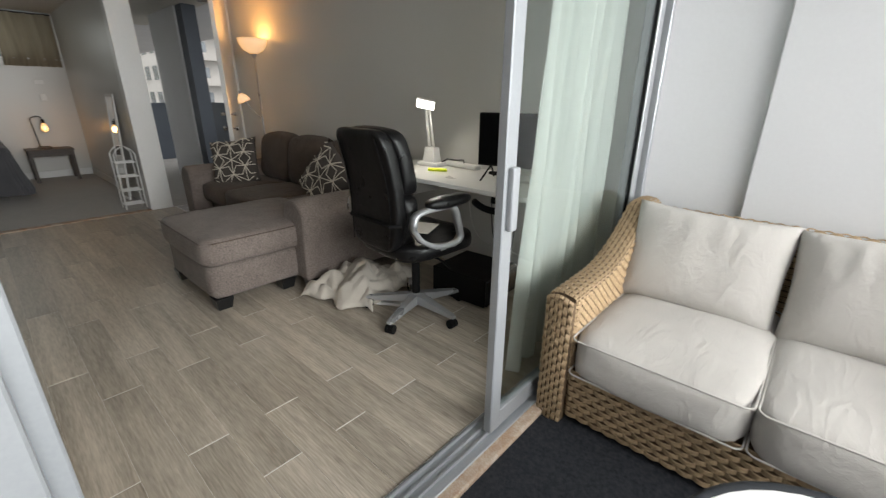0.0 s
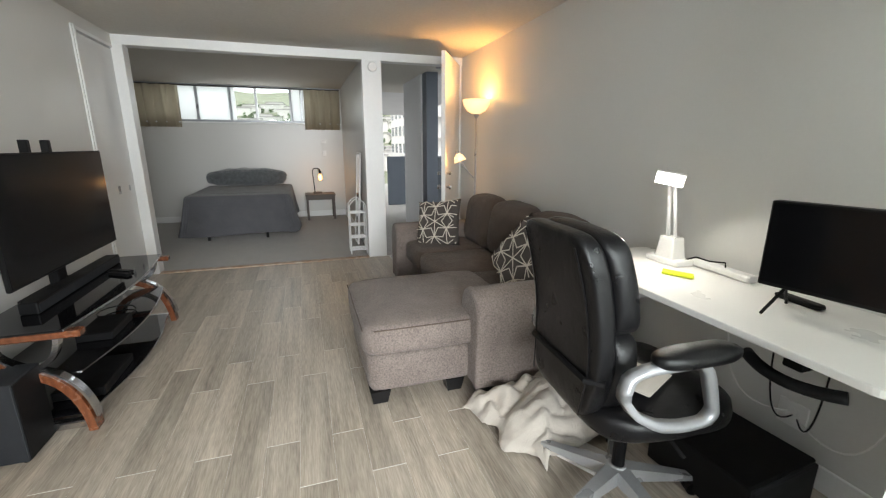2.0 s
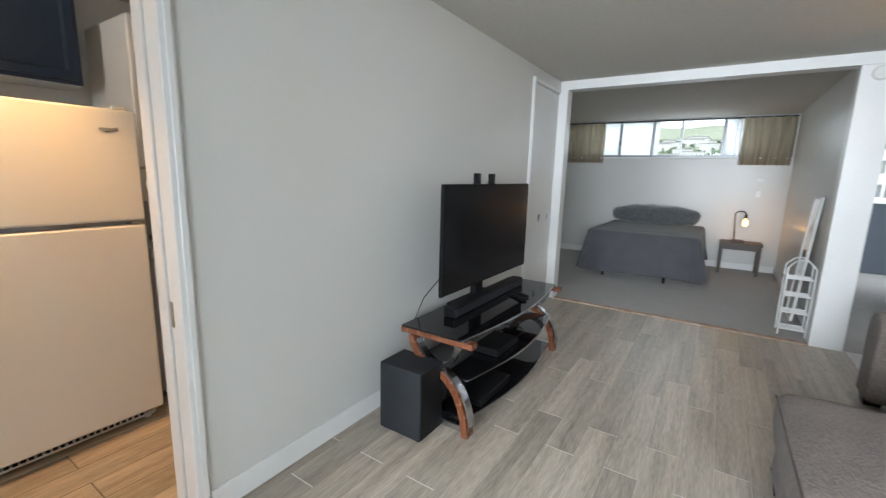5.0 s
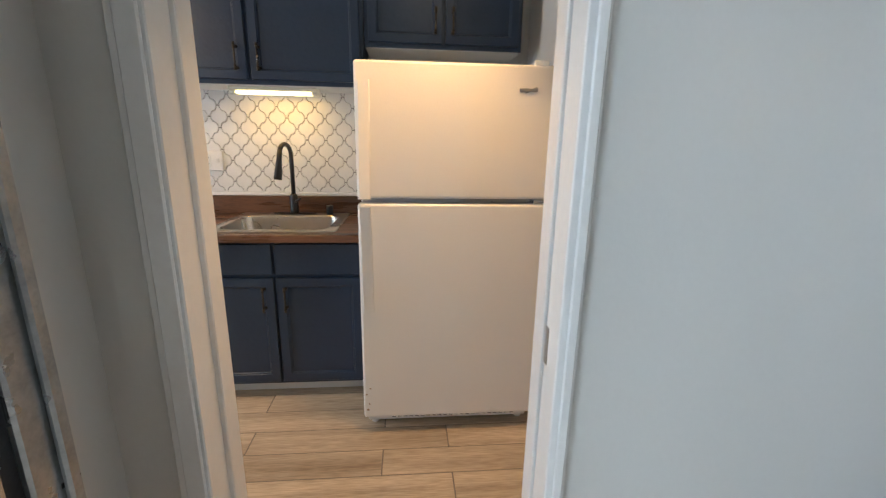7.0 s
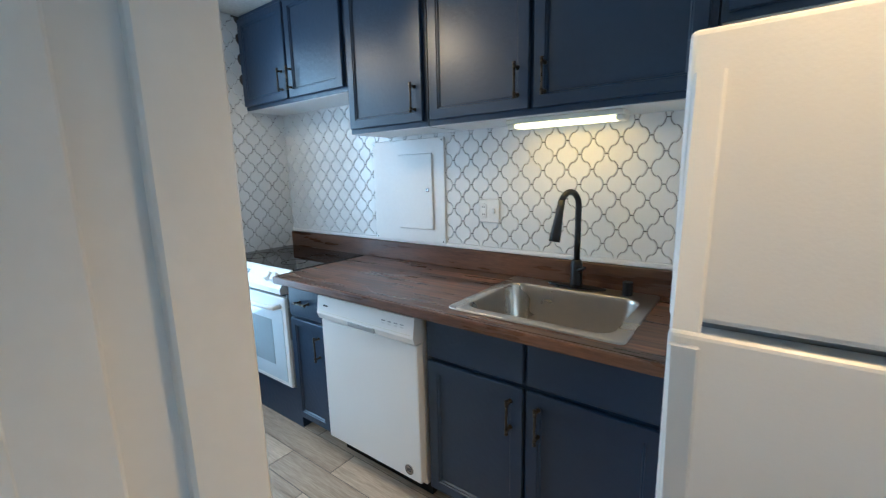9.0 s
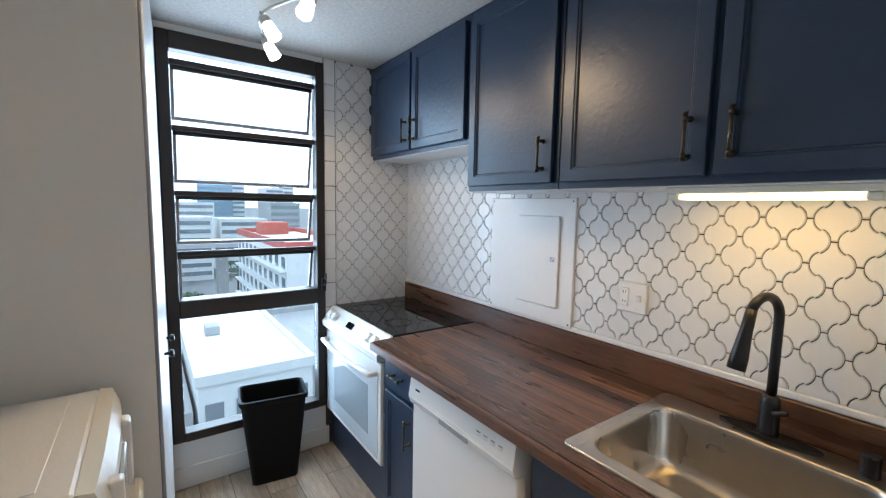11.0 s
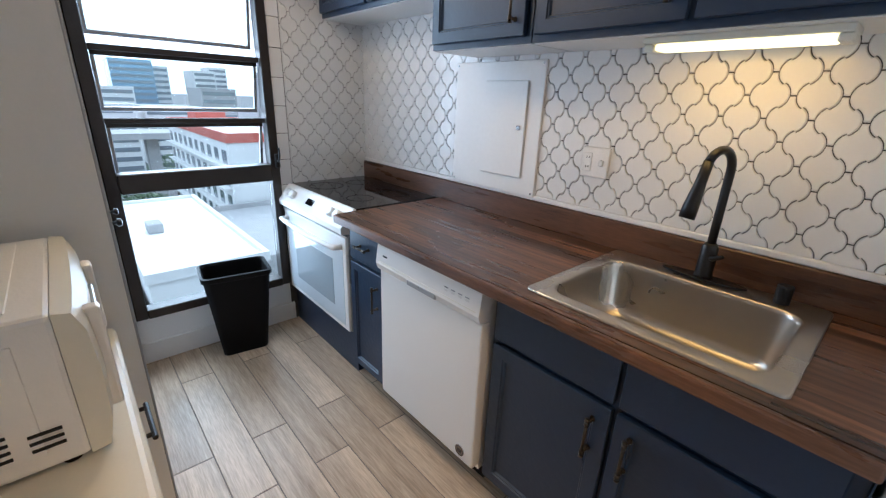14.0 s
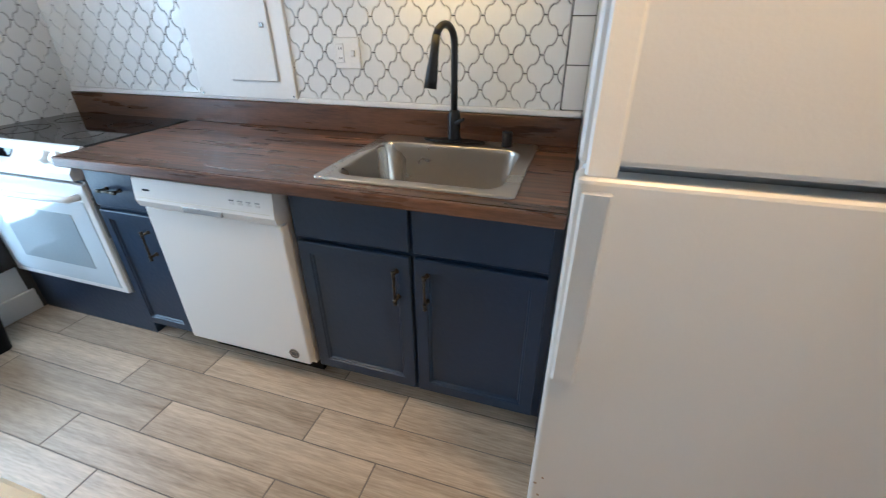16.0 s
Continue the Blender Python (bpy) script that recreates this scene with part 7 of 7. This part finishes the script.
tagged(put("hillside_roofs", rf, "concrete"), "grey roofs of the hillside houses", "roofs", kind="stuff")
for k in range(2200):
    d = rnd.uniform(5, 460)
    x, y = -90 - d, rnd.uniform(-150, 220) * (0.5 + d / 400)
    z = -27 + d * 0.155 + 14 * noise.noise(Vector((x * 0.008, y * 0.008, 0))) * min(1, d / 120)
    s = rnd.uniform(0.9, 2.0)
    for q in range(7):
        p = Vector((x + rnd.uniform(-s, s), y + rnd.uniform(-s, s), z + rnd.uniform(1, s * 2.2)))
        vs = [tr.verts.new(p + Vector((rnd.uniform(-s, s), rnd.uniform(-s, s), rnd.uniform(-s, s)))) for _ in range(4)]
        for tri in ((0, 1, 2), (0, 2, 3), (0, 1, 3)):
            tr.faces.new([vs[i] for i in tri])
tagged(put("hillside_trees", tr, "leaf"), "dense green trees over the hillside", "woods", kind="stuff")
b, hx, hy, h = building(-85, -62, 17.5, 40, 36, "white apartment tower with stacked balconies", faces="es", rows=18, cols=7, size=(1.7, 1.6), step=3.0)
for j in range(18):
    part("balcony", solid(hx, hx + 1.1, -hy, hy, h - 3.6 - 3 * j, h - 2.7 - 3 * j), "bwhite", b)
building(-70, -52, -22, -9, 4, "white apartment block with brown eaves", faces="e", rows=6, cols=5, trim="rust")

# ---- wall tiles: lantern shapes in a half-drop lattice ----
TW, TH = 0.110, 0.125


def lantern(w, h, inset, n=5, neck=0.007, cusp=0.0027):
    """Outline of one lantern tile, centred: round shoulders at the sides, a cusp half way, a blunt neck above and below."""
    mx, mz = w / 4, h / 4
    L = math.hypot(w, h)
    px, pz = mx + cusp * h / L, mz + cusp * w / L
    sx = w / 2 - neck
    xc = (sx * sx - px * px - pz * pz) / (2 * (sx - px))
    R = sx - xc
    a1 = math.atan2(pz, px - xc)
    side = [(xc + R * math.cos(a1 * k / n), R * math.sin(a1 * k / n)) for k in range(n + 1)]
    quarter = side + [(2 * mx - x, 2 * mz - z) for x, z in reversed(side)]
    pts = quarter + [(-x, z) for x, z in reversed(quarter)]
    pts += [(-x, -z) for x, z in quarter[1:]] + [(x, -z) for x, z in reversed(quarter[1:])]
    k = 1 - inset / (min(w, h) / 2)
    return [(x * k, z * k) for x, z in pts]


BASE, TOPR = lantern(TW, TH, 0.0017), lantern(TW, TH, 0.0052)
cache = {}


def tile_mesh(clip):
    """A tile cut to (u0, u1, v0, v1) round its centre; it lies in x and z and stands proud in y."""
    key = tuple(round(c, 4) for c in clip)
    if key not in cache:
        def cut(pts, e):
            return [(min(max(x, clip[0] + e), clip[1] - e), min(max(z, clip[2] + e), clip[3] - e)) for x, z in pts]
        bm = bmesh.new()
        b, t = cut(BASE, 0.001), cut(TOPR, 0.004)
        ring_sweep(bm, [[(x, 0, z) for x, z in b], [(x, 0.005, z) for x, z in b], [(x, 0.0085, z) for x, z in t]], True, False)
        bm.verts.ensure_lookup_table()
        bm.faces.new(bm.verts[-len(t):])
        bmesh.ops.remove_doubles(bm, verts=bm.verts[:], dist=0.0002)
        bmesh.ops.recalc_face_normals(bm, faces=bm.faces[:])
        me = bpy.data.meshes.new("tile")
        bm.to_mesh(me)
        bm.free()
        me.materials.append(M["tile"])
        cache[key] = me
    return cache[key]


def tile_field(parent, u0, u1, v0, v1, place, skip=None, uo=0.0, vo=0.0, flip=False):
    n = 0
    for i in range(int((u1 - u0) / TW * 2) + 4):
        for j in range(int((v1 - v0) / TH) + 3):
            u = u0 + uo + (i - 1) * TW / 2
            v = v0 + vo + (j - 1 + 0.5 * (i % 2)) * TH
            c = (max(-TW, u0 - u), min(TW, u1 - u), max(-TH, v0 - v), min(TH, v1 - v))
            if c[0] > TW / 2 - 0.012 or c[1] < -TW / 2 + 0.012 or c[2] > TH / 2 - 0.012 or c[3] < -TH / 2 + 0.012:
                continue
            if skip and skip(u, v):
                continue
            o = new("tile", tile_mesh((-c[1], -c[0], c[2], c[3]) if flip else c))
            o.parent = parent
            o.matrix_basis = place(u, v)
            n += 1


swall = bpy.data.objects["wall_kitchen_south"]
tile_field(swall, -1.02, 1.535, 1.044, 1.85, lambda u, v: pose(u, -2.8405, v), lambda u, v: (0.15 < u < 0.59 and v < 1.56) or (u < 0.52 and v > 1.68), 0.03, 0.0)
for k in range(8):
    part("trim_tile", solid(-1.099, -1.024, -2.841, -2.832, 1.05 + 0.152 * k, 1.199 + 0.152 * k, bevel=0.002), "tile", swall)
bpy.data.objects["wall_kitchen_east_1"].data.materials[0] = M["tgrout"]
ewall = bpy.data.objects["wall_kitchen_east_1"]
tile_field(ewall, 2.31, 2.835, 0.90, 2.43, lambda u, v: pose(WX + 0.001, -u, v, 0, 0, 90), lambda u, v: u > 2.56 and v > 1.92, 0.0, 0.02, True)
for k in range(11):
    part("trim_tile", solid(WX - 0.010, WX + 0.001, -2.306, -2.238, 0.76 + 0.152 * k, 0.909 + 0.152 * k, bevel=0.002), "tile", ewall)

# ---- floor planks ----
plank_cache = {}


def plank(parent, x0, x1, y0, y1, gap, mat, z1=0.0):
    key = (round(x1 - x0, 3), round(y1 - y0, 3), gap, mat)
    if key not in plank_cache:
        bm = solid(-key[0] / 2 + 0.003, key[0] / 2 - 0.003, -key[1] / 2 + gap, key[1] / 2 - gap, -0.02, 0.0, bevel=0.0008)
        me = bpy.data.meshes.new("plank")
        bm.to_mesh(me)
        bm.free()
        me.materials.append(M[mat])
        plank_cache[key] = me
    o = new("plank", plank_cache[key])
    o.parent = parent
    o.location = ((x0 + x1) / 2, (y0 + y1) / 2, z1)


def lay(parent, x0, x1, y0, y1, yo, xo, step, pitch=0.1502, length=0.905, gap=0.0003, mat="plank"):
    k0 = math.floor((y0 - yo) / pitch)
    k = k0
    while yo + k * pitch < y1 - 0.002:
        a, b = max(y0, yo + k * pitch), min(y1, yo + (k + 1) * pitch)
        if b - a > 0.01:
            off = xo + (0.0 if k % 2 == 0 else step)
            i = math.floor((x0 - off) / length)
            while off + i * length < x1 - 0.002:
                c, d = max(x0, off + i * length), min(x1, off + (i + 1) * length)
                if d - c > 0.01:
                    plank(parent, c, d, a, b, gap, mat)
                i += 1
        k += 1


lay(bpy.data.objects["floor"], WEST + 0.005, DOOR - 0.06, SOUTH - 0.01, NORTH, 0.06, -2.341, 0.298)
lay(kfloor, -2.8, 1.53, -2.842, SOUTH - 0.01, -1.66, 0.314, 0.297, 0.1535, gap=0.0022, mat="kplank")
